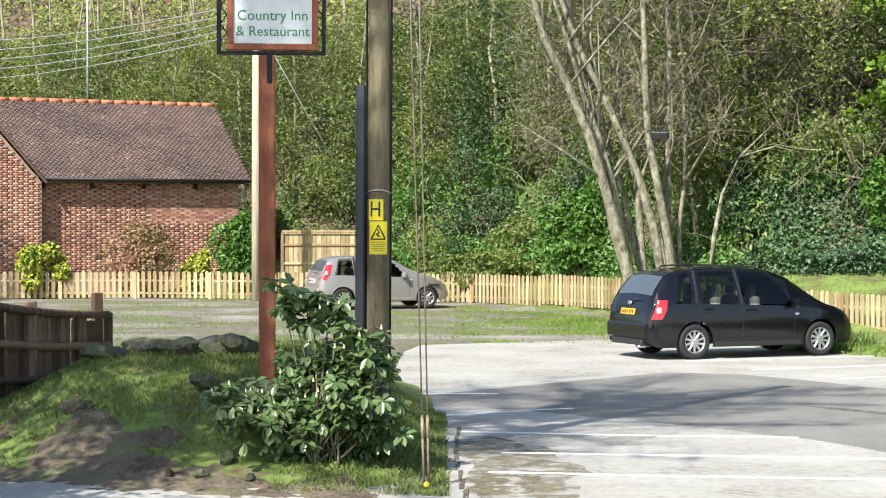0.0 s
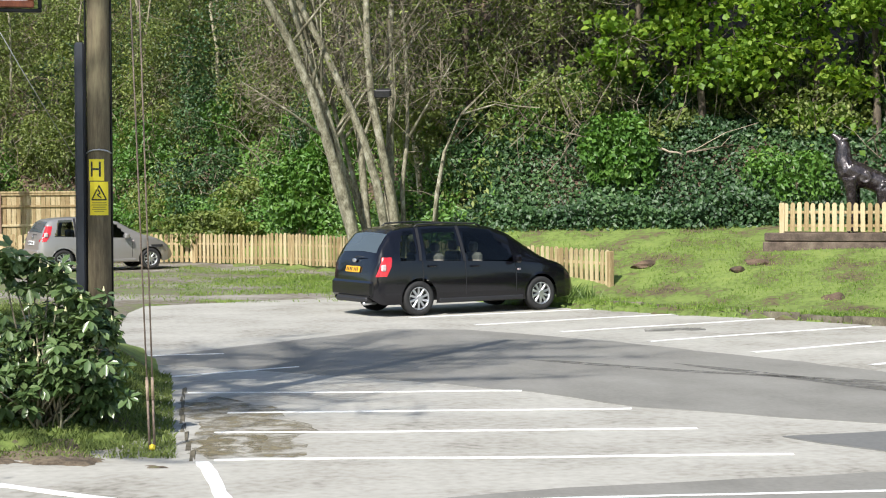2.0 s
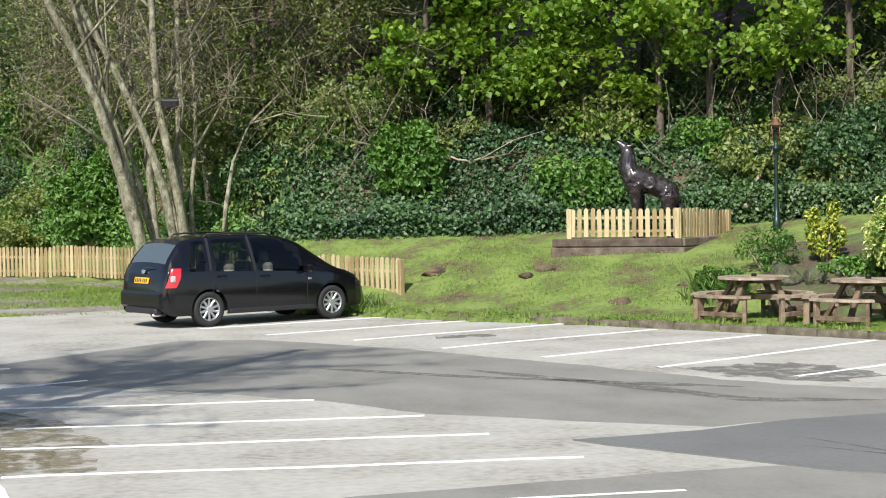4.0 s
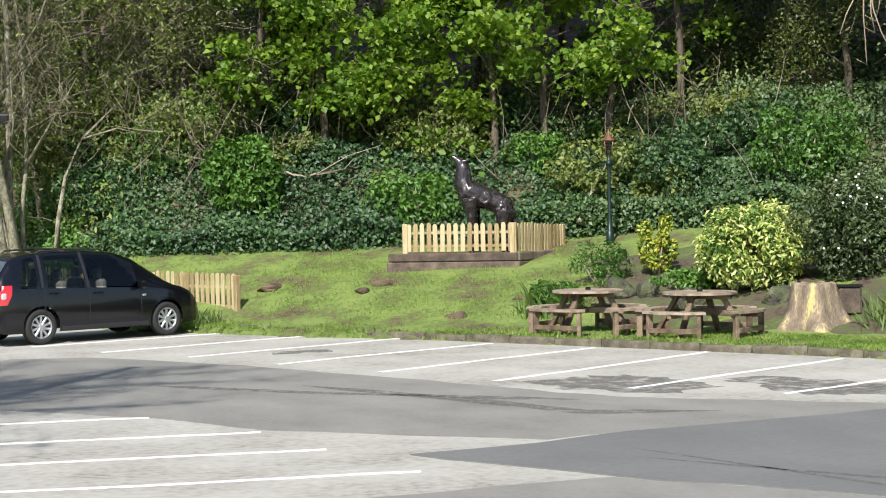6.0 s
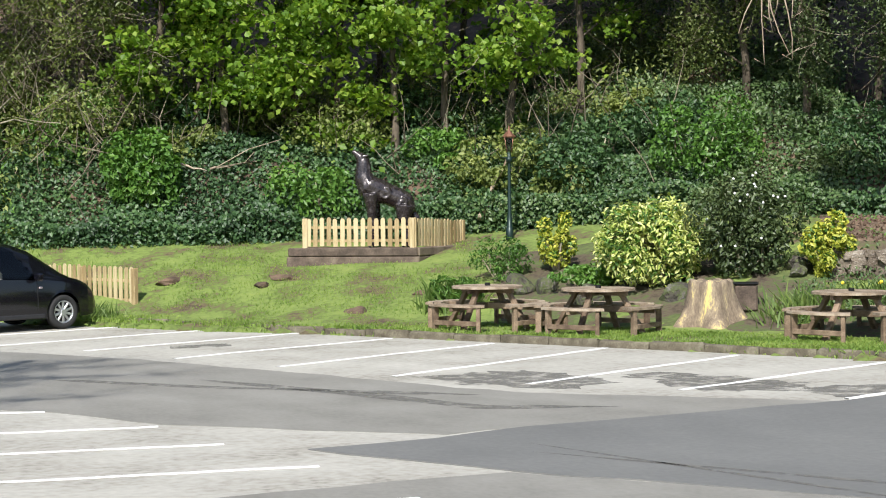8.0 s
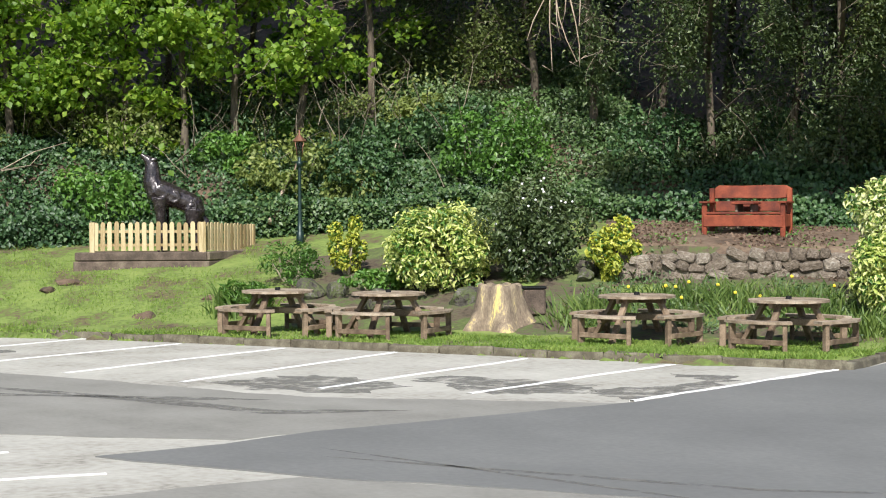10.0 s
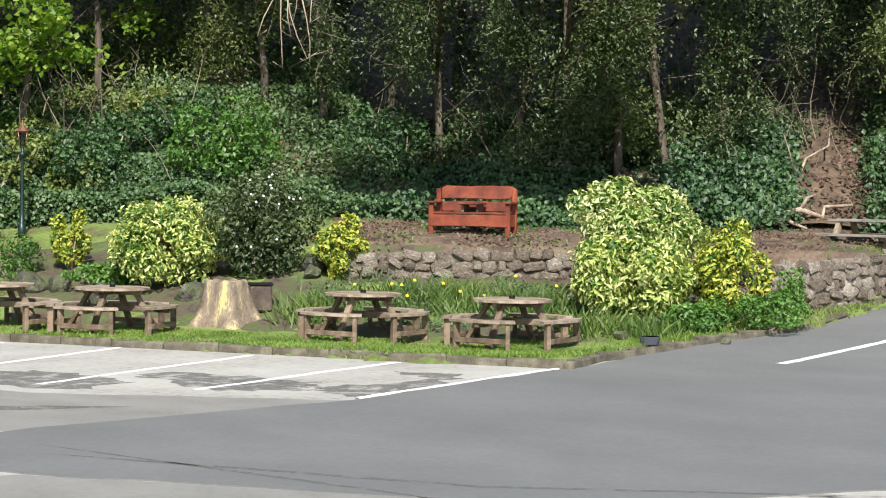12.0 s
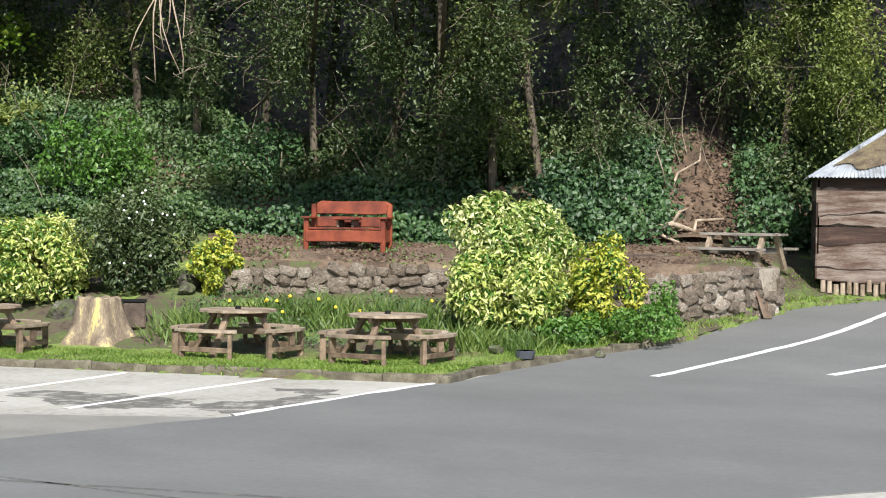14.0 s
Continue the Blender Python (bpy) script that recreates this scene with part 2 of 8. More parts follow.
def quick_mesh(name, verts, tris, material):
    """A mesh of many triangles from arrays."""
    me = bpy.data.meshes.new(name)
    nv, nf = len(verts), len(tris)
    me.vertices.add(nv)
    me.vertices.foreach_set("co", np.asarray(verts, np.float32).ravel())
    me.loops.add(nf * 3)
    me.loops.foreach_set("vertex_index", np.asarray(tris, np.int32).ravel())
    me.polygons.add(nf)
    me.polygons.foreach_set("loop_start", np.arange(0, nf * 3, 3, dtype=np.int32))
    me.materials.append(material)
    me.update(calc_edges=True)
    return me


def put(name, me, parent=None, m=None, label=""):
    ob = new(name, me)
    if parent is not None:
        ob.parent = parent
    if m is not None:
        ob.matrix_basis = m
    return tagged(ob, label)


def part(name, bm, material, parent=None, label="", m=None, smooth=False):
    me = bpy.data.meshes.new(name)
    bmesh.ops.recalc_face_normals(bm, faces=bm.faces)
    bm.to_mesh(me)
    bm.free()
    me.materials.append(material)
    if smooth:
        me.shade_smooth()
    return put(name, me, parent, m, label)


def empty(name, m, label="", category="", group="", kind=""):
    ob = new(name)
    ob.matrix_basis = m
    return tagged(ob, label, category, group, kind)


def box(bm, x0, x1, y0, y1, z0, z1, bevel=0.0, m=None):
    """A box in bm, with softened edges."""
    c = bmesh.ops.create_cube(bm, size=1)["verts"]
    bmesh.ops.scale(bm, verts=c, vec=(x1 - x0, y1 - y0, z1 - z0))
    bmesh.ops.translate(bm, verts=c, vec=((x0 + x1) / 2, (y0 + y1) / 2, (z0 + z1) / 2))
    if bevel:
        edges = list({e for v in c for e in v.link_edges})
        r = bmesh.ops.bevel(bm, geom=edges, offset=bevel, segments=1, affect="EDGES")
        c = list({v for f in r["faces"] for v in f.verts} | {v for v in c if v.is_valid})
    if m is not None:
        bmesh.ops.transform(bm, matrix=m, verts=c)
    return c


def tube(points, radii, sides=8, cap=True):
    """Vertices and faces of a bent, tapered tube."""
    pts = [Vector(p) for p in points]
    verts, faces = [], []
    ref = Vector((0.31, 0.17, 0.93)).normalized()
    for i, p in enumerate(pts):
        d = (pts[min(i + 1, len(pts) - 1)] - pts[max(i - 1, 0)]).normalized()
        a = d.cross(ref if abs(d.dot(ref)) < 0.95 else Vector((1, 0, 0))).normalized()
        b = d.cross(a)
        for s in range(sides):
            w = 2 * math.pi * s / sides
            verts.append(p + (a * math.cos(w) + b * math.sin(w)) * radii[i])
        if i:
            o = (i - 1) * sides
            for s in range(sides):
                faces.append((o + s, o + (s + 1) % sides, o + sides + (s + 1) % sides, o + sides + s))
    if cap:
        faces.append(tuple(range(sides))[::-1])
        faces.append(tuple(range(len(verts) - sides, len(verts))))
    return verts, faces


def tubes(name, lines, material, parent=None, label="", sides=6, smooth=True):
    """Several tubes joined into one part. lines: (points, radii)."""
    V, Fs = [], []
    for p, r in lines:
        v, f_ = tube(p, r, sides)
        o = len(V)
        V += v
        Fs += [tuple(i + o for i in q) for q in f_]
    return put(name, mesh_of(name, V, Fs, material, smooth), parent, None, label)


RNG = np.random.default_rng(11)


def leaf_mesh(name, centres, material, size=0.08, slim=0.55, up=0.5, out=None, droop=0.0, vary=0.4, fold=0.18):
    """A mesh of folded leaves, one at each centre."""
    c = np.asarray(centres, float)
    n = len(c)
    nrm = RNG.normal(size=(n, 3))
    nrm[:, 2] = np.abs(nrm[:, 2]) * 0.6 + up
    if out is not None:
        nrm += out
    nrm /= np.linalg.norm(nrm, axis=1)[:, None]
    d = RNG.normal(size=(n, 3))
    d[:, 2] -= droop
    d -= nrm * np.sum(d * nrm, axis=1)[:, None]
    d /= np.linalg.norm(d, axis=1)[:, None] + 1e-9
    s = np.cross(nrm, d)
    ln = size * (1 + vary * RNG.uniform(-1, 1, n))[:, None]
    tip, base = c + d * ln * 0.5, c - d * ln * 0.5
    side = s * ln * slim * 0.5
    lift = nrm * ln * fold
    v = np.stack([base, c + side + lift, tip, c - side + lift], 1).reshape(-1, 3)
    i = np.arange(n)[:, None] * 4
    t = np.concatenate([i + [0, 2, 1], i + [0, 3, 2]], 1).reshape(-1, 3)
    return quick_mesh(name, v, t, material)


def lobes_of(rx, ry, rz, count, rel=0.42, seed=1, flat=0.0):
    """Lobes spread over an ellipsoid: an uneven crown."""
    g = np.random.default_rng(seed)
    out = []
    for i in range(count):
        z = 1 - 2 * (i + 0.5) / count
        a = i * 2.39996 + g.uniform(-0.5, 0.5)
        q = math.sqrt(max(0, 1 - z * z))
        w = g.uniform(0.5, 0.78)
        r = rel * g.uniform(0.75, 1.3)
        out.append((rx * q * math.cos(a) * w, ry * q * math.sin(a) * w, rz * z * w, rx * r, ry * r, rz * r))
    return out


def crown_points(lobes, count, shell=0.55):
    """Points and outward ways in the shells of lobes."""
    lob = np.array(lobes)
    k = RNG.integers(0, len(lob), count)
    d = RNG.normal(size=(count, 3))
    d /= np.linalg.norm(d, axis=1)[:, None]
    r = RNG.uniform(shell, 1.0, count) ** 0.7
    p = lob[k, :3] + d * lob[k, 3:] * r[:, None]
    return p, d


def twig_mesh(name, starts, ways, lengths, material, thick=0.012, bend=0.35, steps=4, droop=0.0):
    """Many thin bent twigs, three-sided, in one mesh."""
    s, w = np.asarray(starts, float), np.asarray(ways, float)
    n = len(s)
    w = w / np.linalg.norm(w, axis=1)[:, None]
    ref = RNG.normal(size=(n, 3))
    a = np.cross(w, ref)
    a /= np.linalg.norm(a, axis=1)[:, None] + 1e-9
    b = np.cross(w, a)
    L = np.asarray(lengths, float)[:, None]
    V = []
    p, d = s.copy(), w.copy()
    for j in range(steps + 1):
        rad = thick * (1 - 0.85 * j / steps) * (0.6 + 0.8 * (L / L.max()))
        for q in range(3):
            an = 2 * math.pi * q / 3
            V.append(p + (a * math.cos(an) + b * math.sin(an)) * rad)
        d = d + RNG.normal(size=(n, 3)) * bend * 0.5
        d[:, 2] -= droop / steps
        d /= np.linalg.norm(d, axis=1)[:, None]
        p = p + d * L / steps
    V = np.stack(V, 1)
    per = V.shape[1]
    T = []
    for j in range(steps):
        for q in range(3):
            x0, x1 = j * 3 + q, j * 3 + (q + 1) % 3
            T += [(x0, x1, x1 + 3), (x0, x1 + 3, x0 + 3)]
    T = (np.array(T)[None] + (np.arange(n) * per)[:, None, None]).reshape(-1, 3)
    return quick_mesh(name, V.reshape(-1, 3), T, material), p


# ---- the lie of the land ----
B_KEY = [-180, -60, -14, -6, 0, 5, 8, 10, 15, 20, 24, 28, 31, 36, 40, 44, 48, 51, 55, 75, 120, 180]
R_KERB = [60, 60, 64, 62, 59, 51, 42.5, 38.4, 35.5, 33.6, 32, 30.7, 29.7, 28.3, 28.2, 31, 33.5, 38, 40, 42, 60, 60]
R_BANK = [90, 90, 80, 72, 64, 55, 47.5, 45, 44, 44, 43.5, 42.5, 42, 41, 40, 40.5, 41.5, 43, 44, 50, 90, 90]
Z_BANK = [0.5, 0.5, 1.0, 1.0, 1.0, 1.1, 1.1, 1.4, 1.4, 1.45, 1.6, 1.9, 2.0, 1.85, 1.8, 1.75, 1.75, 1.6, 1.2, 1.0, 0.5, 0.5]
FLAT = [1, 1, 1, 1, 1, 1.5, 3, 3.3, 2.6, 1.9, 3, 3.2, 3.4, 3.6, 3.4, 2, 1, 1, 1, 1, 1, 1]
LIP = [1, 1, 0.8, 0.8, 0.8, 0.9, 1.2, 1.5, 1.6, 1.5, 0.9, 0.5, 0.4, 0.4, 0.5, 0.6, 0.6, 0.8, 0.8, 0.8, 1, 1]
SLOPE = [0.5, 0.5, 0.55, 0.5, 0.5, 0.45, 0.32, 0.25, 0.22, 0.25, 0.4, 0.55, 0.55, 0.35, 0.25, 0.3, 0.42, 0.4, 0.4, 0.4, 0.5, 0.5]
HILL = [0, 0, 1, 1, 1, 1, 1, 1, 1, 1, 1, 1, 1, 1, 1, 1, 1, 1, 1, 0.8, 0, 0]


def smooth01(x):
    x = np.clip(x, 0, 1)
    return x * x * (3 - 2 * x)


def road_rise(x, y):
    q = np.clip((x - 21) * 0.87 + (y - 20) * 0.5, 0, 22)
    return 0.055 * q + 0.0015 * q * q


def mound(x, y):
    front = 17.45 - 0.12 * x + 0.035 * x * x
    wide = 4.0 + 0.3 * np.clip(x + 1.5, -4, 0)
    up = smooth01((y - front) / wide)
    right = smooth01((0.15 - x) / 1.7)
    back = 1 - smooth01((y - 23.5) / 8)
    left = 1 - 0.62 * smooth01((-3.6 - x) / 1.8)
    return 1.0 * up * right * back * left


def land(x, y):
    """Height of the ground."""
    x, y = np.asarray(x, float), np.asarray(y, float)
    b, r = np.degrees(np.arctan2(x, y)), np.hypot(x, y)
    rk, rb, zb = np.interp(b, B_KEY, R_KERB), np.interp(b, B_KEY, R_BANK), np.interp(b, B_KEY, Z_BANK)
    fl, hl = np.interp(b, B_KEY, FLAT), np.interp(b, B_KEY, HILL)
    base = road_rise(x, y)
    u = np.clip((r - rk - fl) / np.maximum(rb - rk - fl, 1), 0, 1)
    # terrace behind the low stone wall
    step = smooth01((b - 32.5) / 2) * (1 - smooth01((b - 49.5) / 1.5))
    lower = np.where(r < 36.3, np.clip((r - rk - fl) / 5, 0, 1) * 0.42, 0.42 + 0.33 * smooth01((r - 36.3) / 0.35) + 0.25 * np.clip((r - 36.65) / np.maximum(rb - 36.65, 1), 0, 1))
    u = u * (1 - step) + lower * step
    z = base + np.where(r > rk, 0.09 + (np.maximum(zb - base, 0.2) - 0.09) * u, 0.0)
    over = np.clip(r - rb, 0, None)
    lip, slope = np.interp(b, B_KEY, LIP), np.interp(b, B_KEY, SLOPE)
    z = z + hl * (lip * smooth01(over / 1.8) + slope * np.clip(over - 1.0, 0, 8) + 0.62 * np.clip(over - 9.0, 0, 24))
    return z + mound(x, y)


def spot(bearing, dist, lift=0.0):
    """A place on the ground, by bearing to the right of north and distance from the camera's stand."""
    x, y = dist * math.sin(radians(bearing)), dist * math.cos(radians(bearing))
    return Vector((x, y, float(land(x, y)) + lift))


def facing(bearing, dist, turn=0.0, lift=0.0):
    """A pose there, its y axis pointing away from the camera's stand, turned to the left by turn."""
    p = spot(bearing, dist, lift)
    return pose(p.x, p.y, p.z, 0, 0, -bearing + turn)


def polar_sheet(name, bearings, radii, lift, material, hole=None):
    V, Fs = [], []
    for b in bearings:
        for r in radii(b):
            x, y = r * math.sin(radians(b)), r * math.cos(radians(b))
            V.append((x, y, 0))
    per = len(radii(bearings[0]))
    V = np.array(V)
    V[:, 2] = lift(V[:, 0], V[:, 1])
    for i in range(len(bearings) - 1):
        for j in range(per - 1):
            a = i * per + j
            Fs.append((a, a + 1, a + per + 1, a + per))
    return new(name, mesh_of(name, V, Fs, material, True))


def in_lot(b):
    """How far the tarmac reaches at a bearing."""
    return np.interp(b, [-60, -3, -1.6, -0.9, 5, 8, 10] + B_KEY[8:19], [23, 23, 30, 38.8, 40.8, 41.2, 38.3] + R_KERB[8:19])


def ground_height(x, y):
    b, r = np.degrees(np.arctan2(x, y)), np.hypot(x, y)
    inside = ((r < in_lot(b) + 0.05) & (b > -60) & (b < 60)) | (r < np.maximum(11.6, 0.52 * in_lot(b)) - 0.3)
    rough_ = 0.03 * np.sin(x * 2.1 + 1.3 * np.sin(y * 1.7)) * np.sin(y * 1.9 + x * 0.6)
    return land(x, y) + np.where(inside, -0.06 * (mound(x, y) < 0.05), rough_)


bear = list(np.arange(-180, -24, 6.0)) + list(np.arange(-24, 66, 0.4)) + list(np.arange(66, 181, 6.0))
rad = [0.0, 4, 8, 12] + list(np.arange(14, 48, 0.35)) + list(np.arange(48, 90, 1.2)) + [95, 110, 140, 200, 400, 1000, 3000]
ground = polar_sheet("ground", bear, lambda b: rad, ground_height, M_GROUND)
tagged(ground, "rough grass and bare soil rising to a wooded bank", "ground", kind="structure")
lot_b = list(np.arange(-60, 60.1, 0.5))
car_park = polar_sheet("car_park", lot_b, lambda b: list(np.linspace(0.01, 1, 90) * in_lot(b)) , lambda x, y: road_rise(x, y), M_TARMAC)
tagged(car_park, "bleached old grey tarmac of the car park", "car park", kind="structure")
near_lot = polar_sheet("road", list(np.arange(-180, 181, 5.0)), lambda b: [0.0, 6, max(11.6, 0.52 * float(in_lot(b)))], lambda x, y: road_rise(x, y) - 0.004, M_TARMAC)
tagged(near_lot, "grey tarmac road in front of the car park", "road", kind="structure")


def sheet(name, outline, material, lift, label="", category="road surface", cuts=14):
    """A thin flat patch that follows the tarmac; outline in plan."""
    bm = bmesh.new()
    f_ = bm.faces.new([bm.verts.new((x, y, 0)) for x, y in outline])
    bmesh.ops.triangulate(bm, faces=[f_])
    for _ in range(3):
        long_ = [e for e in bm.edges if e.calc_length() > 2.5]
        if long_:
            bmesh.ops.subdivide_edges(bm, edges=long_, cuts=1)
            bmesh.ops.triangulate(bm, faces=bm.faces)
    for v in bm.verts:
        v.co.z = float(road_rise(v.co.x, v.co.y)) + lift
    rim = [e for e in bm.edges if e.is_boundary]
    r = bmesh.ops.extrude_edge_only(bm, edges=rim)
    bmesh.ops.translate(bm, verts=[q for q in r["geom"] if isinstance(q, bmesh.types.BMVert)], vec=(0, 0, -0.03))
    return tagged(part(name, bm, material), label, category, kind="structure")


def wobbly(points, amount, step, seed=1):
    """A closed outline with uneven edges."""
    g = np.random.default_rng(seed)
    out = []
    for (ax, ay), (bx, by) in zip(points, points[1:] + points[:1]):
        n = max(1, int(math.hypot(bx - ax, by - ay) / step))
        for i in range(n):
            f_ = i / n
            k = amount if i else 0
            out.append((ax + (bx - ax) * f_ + g.normal() * k, ay + (by - ay) * f_ + g.normal() * k))
    return out


def painted_line(name, a, b, width, seed=0, bend=0.0, group="bay lines", lift=0.0065):
    """A worn painted line from a to b."""
    g = np.random.default_rng(seed + 5)
    ax, ay = a
    bx, by = b
    n = max(6, int(math.hypot(bx - ax, by - ay) / 0.2))
    nx, ny = -(by - ay), bx - ax
    q = math.hypot(nx, ny)
    nx, ny = nx / q, ny / q
    V, Fs = [], []
    sway = np.convolve(g.normal(size=n + 9), np.ones(8) / 8, "valid") * 0.05
    for i in range(n + 1):
        f_ = i / n
        o = sway[i] + bend * 4 * f_ * (1 - f_)
        w = width * (0.5 + g.uniform(-0.06, 0.06))
        x, y = ax + (bx - ax) * f_ + nx * o, ay + (by - ay) * f_ + ny * o
        z = float(road_rise(x, y)) + lift
        V += [(x + nx * w, y + ny * w, z - 0.03), (x + nx * w, y + ny * w, z), (x - nx * w, y - ny * w, z), (x - nx * w, y - ny * w, z - 0.03)]
    Fs = [(4 * i + j, 4 * i + j + 1, 4 * i + j + 5, 4 * i + j + 4) for i in range(n) for j in range(3)]
    return tagged(new(name, mesh_of(name, V, Fs, M_LINE)), "worn white painted line on the tarmac", "bay line", group, "structure")


KERB_A, KERB_B = Vector((8.5, 36.1)), Vector((17.9, 21.0))

# ---- tarmac patches and lines ----
sheet("lane", wobbly([(-0.7, 27.2), (1.2, 29.3), (3.8, 32.0), (5.0, 31.6), (6.9, 28.8), (10.0, 21.8), (13.0, 19.1), (8.6, 18.5), (7.6, 18.35), (5.2, 20.5), (4.3, 22.3), (3.2, 23.6), (1.6, 25.2)], 0.04, 0.5, 2), M_LANE, 0.004, "worn mid-grey tarmac lane between the bays", "lane")
sheet("resurfaced_road", wobbly([(5.95, 17.9), (7.4, 18.1), (8.6, 18.55), (13.05, 19.1), (17.7, 20.9), (18.3, 21.0), (23.2, 23.5), (24.8, 23.4), (28.8, 24.4), (31.4, 25.6), (38, 28), (40, 18), (24, 8), (10.2, 11.7), (8.5, 13.9), (7.2, 15.6)], 0.03, 0.5, 3), M_NEW, 0.013, "dark resurfaced tarmac of the access road", "road")
sheet("entrance_strip", wobbly([(2.2, 15.0), (3.2, 15.3), (7.1, 15.65), (8.5, 13.9), (10.2, 11.75), (9, 9), (2, 9)], 0.03, 0.5, 4), M_LANE, 0.005, "worn grey tarmac strip by the entrance", "road")
ends = [(8.49, 36.07), (9.56, 34.39), (10.72, 32.78), (11.72, 30.75), (12.83, 28.9), (14.05, 27.2), (15.16, 25.08), (16.47, 23.06), (17.87, 21.03)]
starts = [(4.43, 34.54), (5.35, 32.56), (6.46, 30.8), (7.37, 28.69), (8.4, 26.6), (9.36, 24.47), (10.57, 22.65), (11.93, 21.09), (13.16, 19.23)]
for i, (a, b) in enumerate(zip(starts, ends)):
    painted_line("bay_line", a, b, 0.10 if i < 8 else 0.07, i, lift=0.0065 if i < 8 else 0.0175)
near_ends = [(5.84, 14.67), (5.68, 16.78), (5.32, 18.7), (5.07, 20.4), (4.22, 22.39), (1.82, 25.86), (0.88, 28.02)]
near_starts = [(2.3, 14.8), (0.45, 17.43), (0.5, 19.31), (0.69, 20.94), (0.29, 23.0), (0.07, 24.91), (-0.35, 27.96)]
for i, (a, b) in enumerate(zip(near_starts, near_ends)):
    painted_line("bay_line", a, b, 0.065, i + 20, lift=0.0085)
painted_line("road_line", (0.33, 17.35), (0.5, 15.2), 0.13, 40, group="road lines")
painted_line("road_line", (-1.6, 16.6), (0.1, 14.9), 0.12, 41, group="road lines")
painted_line("road_line", (21.26, 19.96), (32.5, 23.1), 0.14, 42, -0.42, "road lines", 0.0175)
painted_line("road_line", (23.3, 18.15), (28.5, 18.6), 0.14, 43, -0.1, "road lines", 0.0175)

# ---- bank, gravel and edging ----
bank = polar_sheet("bank", list(np.arange(-24, 66.1, 0.5)), lambda b: list(float(np.interp(b, B_KEY, R_BANK)) + np.concatenate([np.arange(0.2, 6, 0.4), np.arange(6, 34, 1.5)])),
                   lambda x, y: land(x, y) + 0.16 + 0.1 * np.sin(x * 1.3 + y) * np.sin(y * 1.1 - x * 0.4), M_EARTH)
tagged(bank, "steep bank of bare brown leaf-strewn earth under the trees", "bank", kind="structure")
M_TERRACE = surface("terrace_earth", [(0.3, (0.07, 0.048, 0.033)), (0.5, (0.14, 0.098, 0.067)), (0.62, (0.19, 0.14, 0.098)), (0.75, (0.12, 0.15, 0.05))], scale=1.6, fine=14, rough=0.95, bump=0.7, depth=0.05, fine_mix=0.5)
M_PARK = surface("grass_worn_gravel", [(0.28, (0.10, 0.15, 0.045)), (0.40, (0.15, 0.18, 0.07)), (0.47, (0.13, 0.105, 0.08)), (0.55, (0.22, 0.20, 0.165)), (0.75, (0.34, 0.32, 0.285))], scale=0.42, fine=9, rough=0.95, bump=0.5, stretch=(0.6, 0.9, 1), fine_mix=0.45)
gravel = polar_sheet("gravel_area", list(np.arange(-14, 7.1, 0.5)), lambda b: list(np.linspace(float(np.interp(b, [-14, -2.6, -1.2, -0.9, 5, 7], [23.5, 23.5, 33, 38.5, 40.6, 41])), float(np.interp(b, B_KEY, R_KERB)) - 0.3, 24)),
                     lambda x, y: land(x, y) - 0.012 + 0.042 * smooth01((np.hypot(x, y) - np.interp(np.degrees(np.arctan2(x, y)), [-14, -2.6, -1.2, -0.9, 5, 7], [23.5, 23.5, 33, 38.5, 40.6, 41])) / 1.5), M_PARK)
tagged(gravel, "gravel parking strip half grown over with grass", "gravel", kind="structure")

edge_pts = [Vector((8.6, 36.3)), Vector((18.05, 20.98)), Vector((19.3, 21.75)), Vector((21.8, 22.25)), Vector((24.7, 22.4))]
kerb = empty("kerb", pose(0, 0, 0), "low earthy edging between tarmac and lawn, mossy", "kerb", kind="structure")
stone_shapes = []
for v in range(4):
    bm = bmesh.new()
    box(bm, -0.47, 0.47, -0.08, 0.09, -0.05, 0.13, 0.02)
    g = np.random.default_rng(v)
    for q in bm.verts:
        q.co += Vector(g.normal(size=3) * 0.012)
    me = bpy.data.meshes.new("kerb_stone")
    bm.to_mesh(me)
    bm.free()
    me.materials.append(M_KERB)
    stone_shapes.append(me)
count = 0
for a, b in zip(edge_pts, edge_pts[1:]):
    d = (b - a)
    n = max(1, round(d.length / 0.95))
    for i in range(n):
        p = a + d * ((i + 0.5) / n)
        put("kerb_stone", stone_shapes[count % 4], kerb, pose(p.x, p.y, float(road_rise(p.x, p.y)) - 0.01 * (count % 3), 0, 0, math.degrees(math.atan2(d.y, d.x)) + (count * 37 % 5 - 2) * 0.5))
        count += 1
verge_kerb = empty("verge_kerb", pose(0, 0, 0), "thin stone edging along the grass verge", "kerb", kind="structure")
for i in range(9):
    y = 17.75 + i * 0.68
    put("edging_stone", stone_shapes[i % 4], verge_kerb, pose(0.26 - 0.03 * i + 0.012 * i * i * 0.3, y, -0.066, 0, 0, 88) @ Matrix.Diagonal((0.72, 0.34, 0.55, 1)))


M_SOIL = surface("trodden_dark_soil", [(0.28, (0.06, 0.046, 0.032)), (0.42, (0.11, 0.085, 0.058)), (0.55, (0.165, 0.13, 0.09)), (0.64, (0.12, 0.135, 0.05)), (0.8, (0.22, 0.185, 0.135))], scale=2.2, fine=20, rough=0.97, bump=0.9, depth=0.06, fine_mix=0.5)


def lumps(x, y):
    return noise.noise(Vector((x * 1.5, y * 1.5, 3))) + 0.6 * noise.noise(Vector((x * 4.3, y * 4.3, 7))) + 0.35 * noise.noise(Vector((x * 11, y * 11, 1)))


